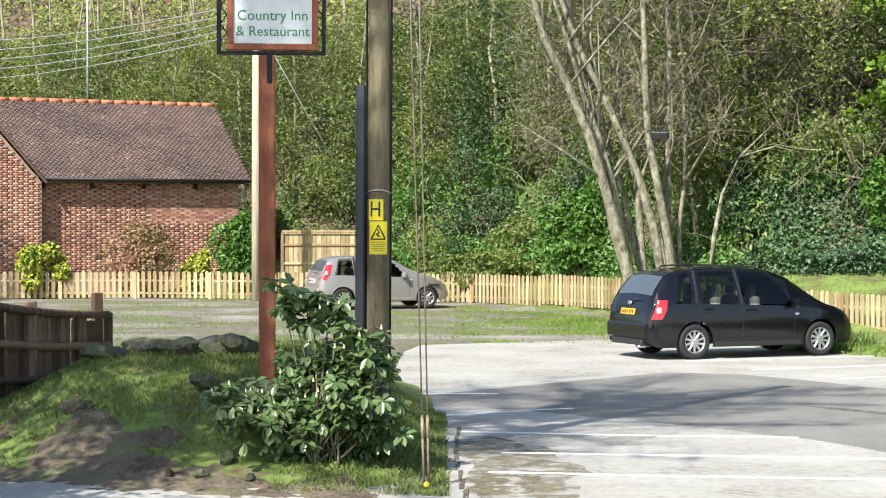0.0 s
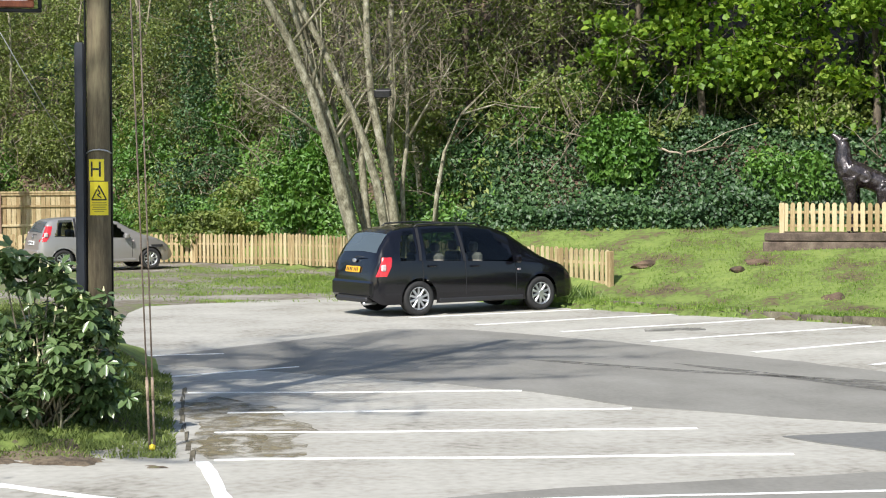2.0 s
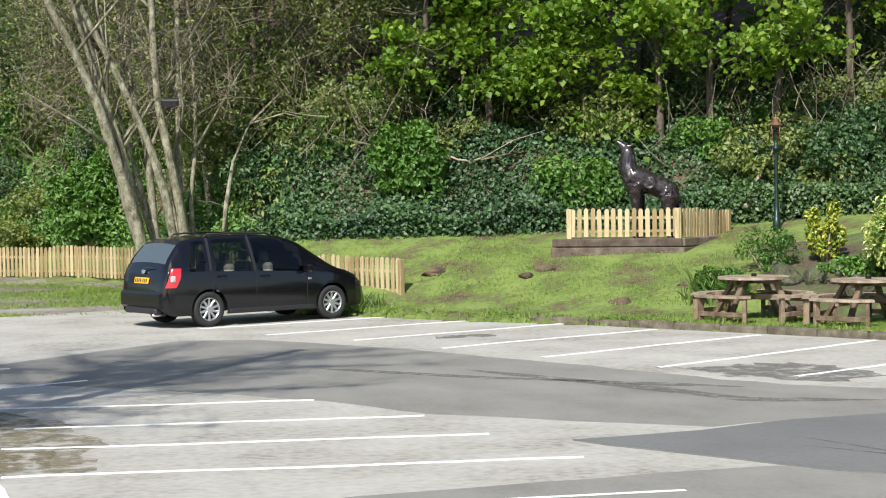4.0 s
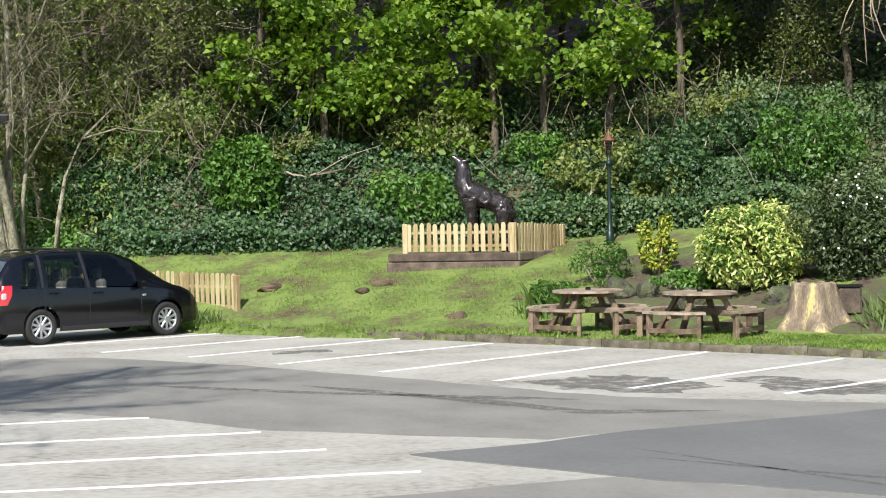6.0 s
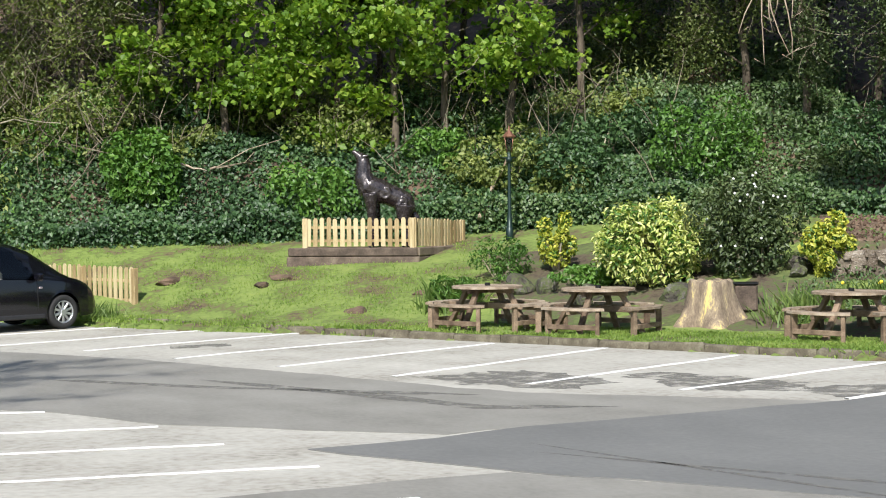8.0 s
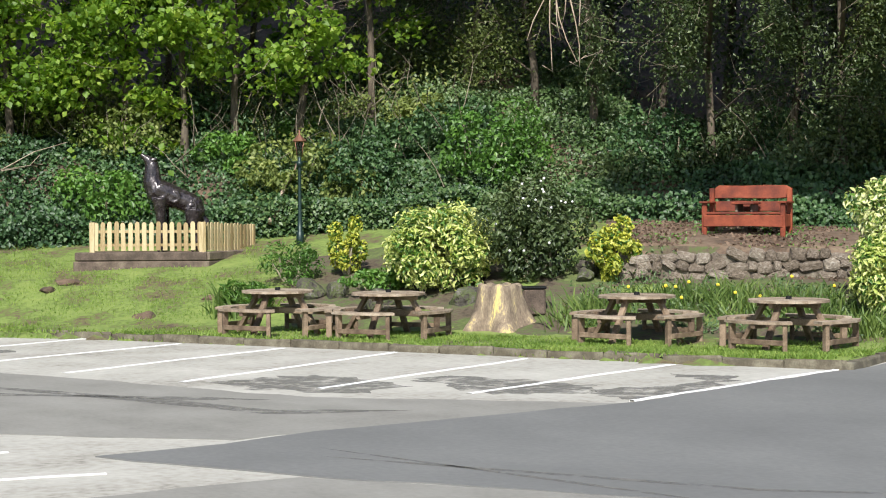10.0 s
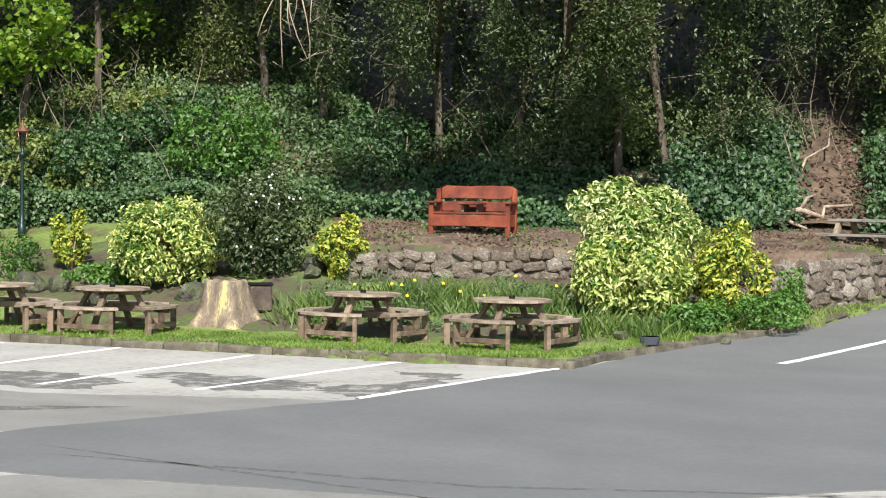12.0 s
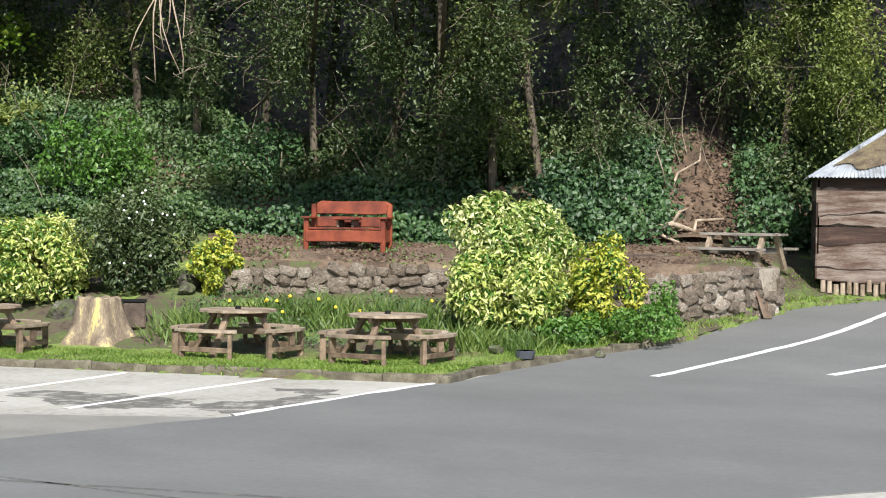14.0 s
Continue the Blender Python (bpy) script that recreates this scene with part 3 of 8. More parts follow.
V, Fs = [], []
NX, NY = 190, 44
for i in range(NX):
    x = -10 + 10.1 * i / (NX - 1)
    f0 = 17.03 - 0.12 * x + 0.035 * x * x
    deep = 3.4 if x < -3.2 else 3.4 - 0.85 * (x + 3.2)
    for j in range(NY):
        y = f0 + deep * j / (NY - 1)
        f_ = j / (NY - 1)
        fade = min(1, f_ * 5, (1 - f_) * 1.6) * min(1, (0.1 - x) / 0.8)
        V.append((x, y, float(land(x, y)) - 0.045 + 0.06 * fade + 0.055 * lumps(x, y)))
Fs = [(i * NY + j, i * NY + j + 1, (i + 1) * NY + j + 1, (i + 1) * NY + j) for i in range(NX - 1) for j in range(NY - 1)]
tagged(new("soil_bank", mesh_of("soil_bank", V, Fs, M_SOIL, True)), "worn bare dark soil along the verge front", "soil", kind="structure")


# ---- grass ----
def tufts(name, xy, size, material, label, category="grass", lean=0.5, slim=0.1):
    """Grass blades as one stuff object."""
    xy = np.asarray(xy)
    n = len(xy)
    z = land(xy[:, 0], xy[:, 1]) + 0.0
    ln = size * RNG.uniform(0.5, 1.4, n)
    way = np.stack([RNG.normal(size=n) * lean, RNG.normal(size=n) * lean, np.ones(n)], 1)
    way /= np.linalg.norm(way, axis=1)[:, None]
    base = np.stack([xy[:, 0], xy[:, 1], z], 1)
    side = np.cross(way, RNG.normal(size=(n, 3)))
    side /= np.linalg.norm(side, axis=1)[:, None]
    w = (ln * slim)[:, None]
    mid = base + way * (ln * 0.6)[:, None]
    tip = base + way * ln[:, None] + np.stack([way[:, 0], way[:, 1], -0.4 * np.ones(n)], 1) * (ln * 0.35 * lean)[:, None]
    v = np.stack([base - side * w, base + side * w, mid + side * w * 0.8, mid - side * w * 0.8, tip], 1).reshape(-1, 3)
    i = np.arange(n)[:, None] * 5
    t = np.concatenate([i + [0, 1, 2], i + [0, 2, 3], i + [3, 2, 4]], 1).reshape(-1, 3)
    return tagged(new(name, quick_mesh(name, v, t, material)), label, category, kind="stuff")


def scatter(n, b0, b1, r0, r1, thresh=0.0, scale=0.6, seed=0):
    """Plan points between two bearings and two distances (functions of bearing), thinned in patches."""
    g = np.random.default_rng(seed)
    b = g.uniform(b0, b1, n) + g.normal(size=n) * 0.22
    lo, hi = r0(b), r1(b)
    r = lo + (hi - lo) * g.uniform(0, 1, n)
    x, y = r * np.sin(np.radians(b)), r * np.cos(np.radians(b))
    if thresh:
        f_ = np.sin(x * scale * 2.3 + 1.7 * np.sin(y * scale)) * np.sin(y * scale * 1.9 + 1.1 * np.sin(x * scale * 1.3)) + g.normal(size=n) * 0.35
        keep = f_ > thresh - 1
        x, y = x[keep], y[keep]
    return np.stack([x, y], 1)


kerb_r = lambda b: np.interp(b, B_KEY, R_KERB)
bank_r = lambda b: np.interp(b, B_KEY, R_BANK)
tufts("lawn_grass", scatter(95000, 9, 45, lambda b: kerb_r(b) + 0.15, lambda b: np.minimum(bank_r(b) + 0.2, kerb_r(b) + np.interp(b, [23.3, 24.3], [10, 2.7])), 0.7, seed=3), 0.052, L_GRASS, "short uneven green lawn grass on the slope")
pts = np.random.default_rng(5).uniform((-9, 17.3), (0.1, 25), (110000, 2))
front = 17.45 - 0.12 * pts[:, 0] + 0.035 * pts[:, 0] ** 2
bare = np.array([lumps(float(x) * 0.8 + 5, float(y) * 1.1) for x, y in pts]) + np.random.default_rng(6).normal(size=len(pts)) * 0.16
reach = (pts[:, 1] - front) / 3.3
keep = (reach > 0.05) & ((bare < -0.85 + 1.3 * np.clip(reach, 0, 1)) | ((pts[:, 0] > -1.6) & (bare < 0.3)))
tufts("verge_grass", pts[keep], 0.055, L_VERGE, "tufty grass with bare soil on the verge mound")
moss = (reach > 0.35) & ~keep & (bare < 0.05 + 0.45 * reach)
tufts("verge_moss", pts[moss], 0.03, L_VERGE, "short mossy turf between grass tufts on the mound", slim=0.16)
tufts("gravel_grass", scatter(60000, -13, 6, lambda b: np.full_like(b, 39.5), lambda b: kerb_r(b) - 0.4, 1.1, 0.45, 8), 0.07, L_GRASS, "patchy short grass growing through gravel")
tufts("gravel_grass", scatter(26000, 0.5, 6.3, lambda b: np.interp(b, [0.5, 6], [41.5, 42.0]), lambda b: kerb_r(b) - 2.0, 0.8, 0.5, 18), 0.08, L_GRASS, "rough green grass strip beside the tarmac")
tufts("kerb_weeds", scatter(7000, 10, 42, lambda b: kerb_r(b) - 0.1, lambda b: kerb_r(b) + 0.5, 0.9, 0.9, 9), 0.085, L_GRASS, "grass tufts hanging over the edging")


tufts("roadside_grass", scatter(6000, 43.5, 54, lambda b: kerb_r(b) - 0.2, lambda b: kerb_r(b) + 3.0, 0.7, 0.8, 12), 0.10, L_GRASS, "rough grass beside the road and wall")


# ---- plants ----
def bush(name, bearing, dist, rx, ry, rz, leaf, count, size, label, category="bush", seed=1, lobes=11, slim=0.55, lift=0.0, rel=0.42, stems=7, droop=0.0, low=0.0, shell=0.5, group=""):
    """A bush: stems and a lobed crown of single leaves."""
    p = spot(bearing, dist)
    root = empty(name, pose(p.x, p.y, p.z), label, category, group)
    mid = rz * 0.95 + lift
    lob = [(a, b, c + mid, d, e, f_) for a, b, c, d, e, f_ in lobes_of(rx, ry, rz, lobes, rel, seed)]
    pts, out = crown_points(lob, count, shell)
    ok = pts[:, 2] > low
    put("foliage", leaf_mesh("foliage", pts[ok], leaf, size, slim, 0.2, out[ok] * 0.8, droop), root)
    # Pale shrubs get green inner leaves, their dark colour standing for shade in the gaps.
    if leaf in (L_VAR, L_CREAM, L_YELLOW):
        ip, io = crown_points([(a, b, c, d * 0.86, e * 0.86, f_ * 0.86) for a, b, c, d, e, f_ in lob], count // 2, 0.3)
        put("inner_foliage", leaf_mesh("inner_foliage", ip[ip[:, 2] > low], L_GREEN, size, slim, 0.3, io[ip[:, 2] > low] * 0.5, droop), root, None, "green inner leaves coloured darker for shaded gaps")
    g = np.random.default_rng(seed + 50)
    lines = []
    for i in range(stems):
        t = lob[i % len(lob)]
        a = Vector((g.normal() * rx * 0.12, g.normal() * ry * 0.12, -0.15))
        b = Vector(t[:3])
        c = a.lerp(b, 0.5) + Vector(g.normal(size=3) * 0.08 * rx)
        lines.append(([a, c, b], [0.03 + 0.01 * rx, 0.022, 0.008]))
    for q in lines:
        tubes("stem", [q], M_BARK, root, "", 5)
    return root


def tree(name, bearing, dist, leaf, label, seed, z_low, z_high, sprays=22, per=200, size=0.14, reach=2.2, trunk=0.12, height=11.0, lean=0.0, bark=None,
         droop=0.5, flat=0.13, cap=2600, twigs=30, slim=0.65, cap_from=9.6, group="woodland trees", side=1.0, out=1.6, tight=1.0, shade_z=0.0):
    """A tree: bent tapered trunk, limbs that carry loose sprays of leaves between two heights, and an unseen dense top
    added to shade what lies behind.
    """
    g = np.random.default_rng(seed)
    p = spot(bearing, dist)
    root = empty(name, pose(p.x, p.y, p.z, 0, 0, -bearing), label, "tree", group)
    z_low, z_high, cap_from = max(0.5, z_low - p.z), z_high - p.z, cap_from - p.z
    n = 8
    wig = np.cumsum(g.normal(size=(n + 1, 2)) * 0.11, 0)
    line = [Vector((lean * height * i / n + wig[i, 0], wig[i, 1], -0.4 + (height + 0.4) * i / n)) for i in range(n + 1)]
    tubes("trunk", [(line, [trunk * (1.3 if i == 0 else 1 - 0.75 * i / n) for i in range(n + 1)])], bark or M_DARKBARK, root, "", 8)

    def on_trunk(z):
        f_ = min(max((z + 0.4) / (height + 0.4) * n, 0), n - 0.001)
        return line[int(f_)].lerp(line[int(f_) + 1], f_ - int(f_))

    C, T, W = [], [], []
    for i in range(sprays):
        z = z_low + (z_high - z_low) * (i + g.random()) / sprays
        a = g.normal(-math.pi / 2, side)
        L = reach * g.uniform(0.35, 1.0)
        way = Vector((math.cos(a), math.sin(a), 0))
        s = on_trunk(max(0.3, z - 0.45 * L))
        e = on_trunk(z) + way * L
        m = s.lerp(e, 0.55) + Vector((g.normal() * 0.12, g.normal() * 0.12, 0.22 * L))
        if i % 2 == 0:
            tubes("limb", [([s, m, e], [trunk * 0.3, trunk * 0.2, 0.008])], bark or M_DARKBARK, root, "", 5)
        k_ = max(8, int(per * g.uniform(0.5, 1.4) * (L / reach + 0.3)))
        f_ = g.uniform(0.25, 1.15, k_)[:, None]
        at = (1 - f_) ** 2 * np.array(s) + 2 * f_ * (1 - f_) * np.array(m) + f_ ** 2 * np.array(e)
        wide = (0.10 + 0.15 * L) * tight
        off = g.normal(size=(k_, 3)) * (wide, wide, flat * (0.6 + 0.5 * L))
        off[:, 2] -= droop * (off[:, 0] ** 2 + off[:, 1] ** 2) * 0.8
        C.append(at + off)
        for _ in range(max(1, twigs // sprays)):
            T.append(np.array(m.lerp(e, g.random())))
            W.append(np.array(way) * 0.8 + g.normal(size=3) * 0.6 - (0, 0, 0.4 * droop))
    if per:
        put("crown", leaf_mesh("crown", np.concatenate(C), leaf, size, slim, 0.5, None, droop), root)
    if twigs:
        me, _ = twig_mesh("twigs", T, W, g.uniform(0.5, 1.6, len(T)), L_TWIG, 0.011, 0.5)
        tagged(put("twig_spray", me, root), kind="stuff")
    # Flat leaf slab added just above the view to shade bench and terrace.
    if shade_z:
        lob = [(x, -out + g.uniform(-0.9, 0.9), shade_z - p.z + g.uniform(-0.1, 0.3), 0.95, 1.0, 0.3) for x in (-1.5, -0.7, 0.1, 0.8, 1.5)]
        pts, _ = crown_points(lob, 1900, 0.2)
        put("low_bough", leaf_mesh("low_bough", pts, leaf, 0.28, 0.7), root)
        tubes("limb", [([on_trunk(shade_z - p.z - 2), Vector((0, -out * 0.5, shade_z - p.z + 0.3)), Vector((0, -out, shade_z - p.z + 0.1))], [0.06, 0.045, 0.015])], bark or M_DARKBARK, root, "", 5)
        out = 0.8
    # Top above the view, shifted forward by out to keep sun off the bank.
    if cap:
        lob = []
        for i in range(7):
            z = cap_from + reach * 0.6 + (height - cap_from) * i / 7
            a = i * 2.4 + g.random()
            w = reach * g.uniform(0.3, 0.8)
            lob.append((on_trunk(z).x + w * math.cos(a), w * math.sin(a) - out, z, reach * 0.7, reach * 0.7, reach * 0.5))
        pts, _ = crown_points(lob, cap, 0.3)
        put("upper_crown", leaf_mesh("upper_crown", pts, leaf, 0.33, 0.7), root)
    return root


def bank_cover(name, n, b0, b1, r0, r1, z0, z1, leaf, size, label, seed, thresh=0.0, slim=0.75, category="ivy", scale=0.5, droop=0.2):
    """Leaves in a layer over the bank; r measured from its foot."""
    xy = scatter(n, b0, b1, lambda b: bank_r(b) + r0, lambda b: bank_r(b) + r1, thresh, scale, seed)
    z = land(xy[:, 0], xy[:, 1])
    hum = 0.5 + 0.5 * np.sin(xy[:, 0] * 1.7 + 2 * np.sin(xy[:, 1] * 0.8)) * np.sin(xy[:, 1] * 1.9 + xy[:, 0])
    z = z + z0 + (z1 - z0) * RNG.uniform(0, 1, len(xy)) * (0.35 + 0.65 * hum)
    ways = -np.stack([xy[:, 0], xy[:, 1], 0 * z], 1) / np.hypot(xy[:, 0], xy[:, 1])[:, None]
    return tagged(new(name, leaf_mesh(name, np.column_stack([xy, z]), leaf, size, slim, 0.5, ways * 0.9, droop)), label, category, kind="stuff")


bank_cover("ivy", 85000, 7.5, 30, -0.4, 3.4, 0.0, 0.85, L_IVY, 0.105, "dense dark green ivy hanging over the bank", 21)
bank_cover("ivy", 86000, 22.5, 34.2, -0.5, 8.0, 0.0, 0.85, L_BANKIVY, 0.092, "bright green ivy and bramble climbing the bank", 22, 0.3)
bank_cover("ivy", 13000, 34.0, 38.6, -0.5, 7.0, 0.0, 0.7, L_IVY, 0.11, "dark ivy in shade behind the red bench", 35, 0.6)
bank_cover("ivy", 36000, 38.2, 47.2, -0.4, 6.0, 0.0, 0.8, L_IVY, 0.12, "dark ivy in shade below the trees", 23, 0.75)
bank_cover("ivy", 12000, 43.5, 47.2, -0.4, 5.0, 0.0, 1.3, L_IVY, 0.12, "dark ivy on the bank behind the garden table", 29, 0.5)
bank_cover("ivy", 26000, 49.35, 58, -0.2, 6.0, 0.0, 1.7, L_IVY, 0.12, "dark ivy and holly scrub beside the shed", 24, 0.4)
bank_cover("scrub", 52000, -15, 10, -0.5, 12.0, 0.1, 1.7, L_SCRUB, 0.13, "olive green scrub and bramble on the slope", 25, 0.95, 0.5, "scrub", 0.35)
bank_cover("scrub", 30000, -15, -2.5, 2.0, 14.0, 0.1, 2.2, L_SCRUB, 0.14, "yellow-green scrub high on the slope behind the house", 44, 0.8, 0.5, "scrub", 0.3)
bank_cover("scrub", 26000, -16, -2.5, 8.0, 30.0, 0.1, 2.4, L_LIME, 0.26, "pale spring foliage far up the slope", 45, 0.5, 0.5, "scrub", 0.3)
bank_cover("scrub", 20000, -2.5, 9, 8.0, 24.0, 0.1, 2.6, L_OLIVE, 0.22, "olive foliage far up the slope", 46, 0.7, 0.5, "scrub", 0.3)
bank_cover("scrub", 17000, -15, 10, -0.5, 9.0, 0.1, 2.6, L_GREEN, 0.13, "fresh green bramble leaves on the slope", 30, 1.0, 0.5, "scrub", 0.3)
bank_cover("scrub", 22000, -2, 9, -1.5, 3.0, 0.1, 1.6, L_GREEN, 0.15, "low green laurel and bramble behind the fence", 26, 0.7, 0.5, "scrub", 0.5)
bank_cover("scrub", 26000, 10, 30, 3.0, 9.0, 0.1, 1.5, L_SCRUB, 0.13, "sparse shaded undergrowth between tree trunks", 27, 1.0, 0.5, "scrub", 0.4)
bank_cover("scrub", 12000, 36, 56, 4.0, 10.0, 0.1, 1.2, L_DARK, 0.13, "sparse dark undergrowth between tree trunks", 28, 1.2, 0.5, "scrub", 0.4)


bank_cover("dead_leaves", 9000, 33.4, 50.2, -4.6, 0.6, 0.03, 0.08, L_DEAD, 0.075, "scattered brown dead leaves on the terrace", 41, 0.5, 0.7, "leaf litter")
bank_cover("dead_leaves", 5000, 45.4, 50.4, 0.3, 9.0, 0.2, 0.32, L_DEAD, 0.11, "brown leaf litter on the bare bank", 42, 0.9, 0.6, "leaf litter")
bank_cover("terrace_weeds", 2600, 34, 46, -4.2, -0.5, 0.02, 0.14, L_GREEN, 0.07, "small green weeds on the terrace", 43, 1.3, 0.5, "weeds", 0.9)


def thicket(name, n, b0, b1, r0, r1, seed, length, label, up=0.7, thick=0.014, lift=1.5):
    """Bare twigs standing on the bank."""
    g = np.random.default_rng(seed)
    xy = scatter(n, b0, b1, lambda b: bank_r(b) + r0, lambda b: bank_r(b) + r1, 0.8, 0.4, seed)
    z = land(xy[:, 0], xy[:, 1]) + g.uniform(0, lift, len(xy))
    w = g.normal(size=(len(xy), 3))
    w[:, 2] = np.abs(w[:, 2]) * 0.6 + up
    me, _ = twig_mesh(name, np.column_stack([xy, z]), w, g.uniform(length * 0.4, length * 1.3, len(xy)), L_TWIG, thick, 0.45)
    return tagged(new(name, me), label, "twigs", kind="stuff")


thicket("bare_twigs", 3200, -15, 13, -0.3, 11, 31, 1.7, "tangled bare grey-brown twigs and briars", lift=3.0)
thicket("bare_twigs", 700, 12, 30, 1.0, 9, 32, 1.5, "thin bare stems among shaded undergrowth", 1.2)
thicket("bare_twigs", 420, 34, 56, 2.0, 10, 33, 1.6, "thin bare stems in deep shade", 1.2)

# hillside trees, from the house round to the shed
k = 0
for b in np.arange(-16, 9.5, 1.5):
    for row, dd in enumerate((2.0, 6.5, 11.5)):
        k += 1
        g = np.random.default_rng(100 + k)
        leaf = (L_SCRUB, L_SCRUB, L_OLIVE, L_LIME)[k % 4] if b < -2 else (L_OLIVE, L_SCRUB, L_IVY, L_SCRUB, L_OLIVE)[k % 5]
        d = float(bank_r(b)) + dd + g.uniform(-1, 1.5)
        low_z = float(spot(b, d).z) + g.uniform(0.4, 2.0)
        tree("tree", b + g.uniform(-0.6, 0.6), d, leaf, "half-bare spring tree with small olive leaves", 100 + k, low_z, 10.5, 15, 260, 0.12,
             g.uniform(1.6, 2.4), g.uniform(0.06, 0.12), 11.0, g.uniform(-0.12, 0.12), M_BARK, 0.5, 0.3, 1600 if b > 6 and row < 2 else 0, 50, 0.5, 10.2)
for b, dd, lo in ((9.4, 2.2, 3.6), (10.6, 3.6, 4.2), (11.8, 2.4, 3.8), (13.0, 3.0, 4.4), (10.2, 7.5, 4.5), (12.6, 7.5, 4.5)):
    k += 1
    tree("tree", b, float(bank_r(b)) + dd, L_OLIVE if k % 2 else L_SCRUB, "spring tree with thin olive sprays over a dark bank", 100 + k, lo, 9.2, 12, 300, 0.12, 2.3, 0.1, 12, 0.03 * (k % 3 - 1), M_DARKBARK, 0.6, 0.2, 3600, 120, 0.5, 9.4)
for b, dd, lo, n_ in ((13.9, 2.6, 4.8, 8), (15.2, 3.0, 4.6, 9), (16.4, 2.2, 5.2, 10), (17.7, 2.4, 4.6, 10), (19.2, 2.4, 5.8, 7), (21.1, 1.6, 3.9, 12), (22.6, 2.6, 5.8, 5), (24.2, 2.4, 4.9, 9), (26.6, 3.6, 6.4, 4), (15.5, 7.5, 6.2, 6), (18.4, 7.5, 6.2, 6), (20.4, 7.5, 6.5, 6), (23.2, 7.5, 6.5, 5)):
    k += 1
    tree("tree", b, float(bank_r(b)) + dd, L_BRIGHT, "tree in fresh bright yellow-green spring leaf", 100 + k, lo, 9.0, n_, 250, 0.165, 2.1, 0.10, 12, 0.03 * (k % 3 - 1), M_DARKBARK, 0.75, 0.08, 4200, 24, 0.85, 8.4, "woodland trees", 1.2)
# evergreens over the terrace: (bearing, past the bank's foot, lowest sprays, leaf, sprays)
# Brighter olive and scrub leaf colours make some of these trees look sunlit.
for b, dd, lo, leaf, n_ in ((27.6, 6.5, 6.0, L_DARK, 12), (29.4, 6.0, 6.2, L_DARK, 12), (31.4, 4.8, 5.4, L_OLIVE, 16), (33.2, 4.0, 5.4, L_DARK, 9), (35.2, 5.0, 5.6, L_DARK, 9), (36.8, 2.6, 4.2, L_DARK, 24),
                            (38.9, 3.6, 5.2, L_DARK, 12), (40.6, 2.2, 4.0, L_DARK, 26), (42.0, 2.4, 4.2, L_DARK, 24), (43.6, 2.0, 4.0, L_OLIVE, 26), (45.4, 2.6, 3.6, L_DARK, 26), (47.0, 5.2, 4.8, L_DARK, 16), (48.6, 5.0, 5.0, L_DARK, 16),
                            (50.6, 2.2, 3.7, L_OLIVE, 28), (52.4, 1.8, 3.6, L_SCRUB, 30), (54.2, 1.6, 3.6, L_SCRUB, 30), (56.5, 2, 3.4, L_OLIVE, 26)):
    k += 1
    tree("tree", b, float(bank_r(b)) + dd, leaf, "evergreen tree with dark glossy leaves and drooping sprays", 100 + k, lo + 0.3, 8.6, n_ // 3, 900, 0.10, 2.0, 0.10, 12, 0.09 * (k * 7 % 5 - 2) / 2, M_DARKBARK, 0.9, 0.32, 3600, 40, 0.5, 7.8, "woodland trees", 0.9, dd + 3.2 if 35.5 < b < 43 else 2.0, 0.75, 7.3 if 35.5 < b < 43 else 0.0)
for b in (28, 31, 34, 37, 40, 43, 46, 49, 52, 55):
    k += 1
    tree("tree", b, float(bank_r(b)) + 8.5, L_DARK, "dark evergreen tree deep in the wood", 100 + k, 5.0, 10, 6, 220, 0.15, 2.6, 0.12, 12, 0.04 * (k % 3 - 1), M_DARKBARK, 0.8, 0.3, 4000, 20, 0.5, 9.5, "woodland trees", 1.0, 3.0)

# uneven shrubs over the bank
g = np.random.default_rng(505)
for i in range(26):
    b = 8.5 + i * 0.87 + g.uniform(-0.4, 0.4)
    r_ = g.uniform(0.55, 1.25)
    leaf = (L_IVY, L_IVY, L_GREEN, L_SCRUB)[int(g.integers(4))]
    bush("bank_shrub", b, float(bank_r(b)) + g.uniform(0.6, 4.2), r_ * 1.25, r_, r_ * g.uniform(0.6, 1.0), leaf, int(2300 * r_), 0.125, "ivy-grown shrub on the wooded bank", "shrub", 520 + i, 10, 0.6, -0.2, 0.42, 4, group="bank shrubs")
for i in range(20):
    b = 34 + i * 1.15 + g.uniform(-0.5, 0.5)
    if 46.6 < b < 49.9:
        continue
    r_ = g.uniform(0.5, 1.1)
    bush("bank_shrub", b, float(bank_r(b)) + g.uniform(1.4, 5.0), r_ * 1.25, r_, r_ * g.uniform(0.6, 1.2), (L_DARK, L_IVY, L_DARK)[i % 3], int(2200 * r_), 0.12, "dark evergreen shrub under the trees", "shrub", 560 + i, 10, 0.55, -0.2, 0.42, 4, group="bank shrubs")
for i in range(22):
    b = -13 + i * 1.05 + g.uniform(-0.5, 0.5)
    r_ = g.uniform(0.7, 1.5)
    bush("bank_shrub", b, float(bank_r(b)) + g.uniform(-0.5, 5.0), r_ * 1.25, r_, r_ * g.uniform(0.7, 1.1), (L_SCRUB, L_GREEN, L_SCRUB, L_IVY)[int(g.integers(4))], int(2100 * r_), 0.14, "tangled bramble shrub on the slope", "shrub", 600 + i, 11, 0.5, -0.2, 0.4, 5, group="bank shrubs")

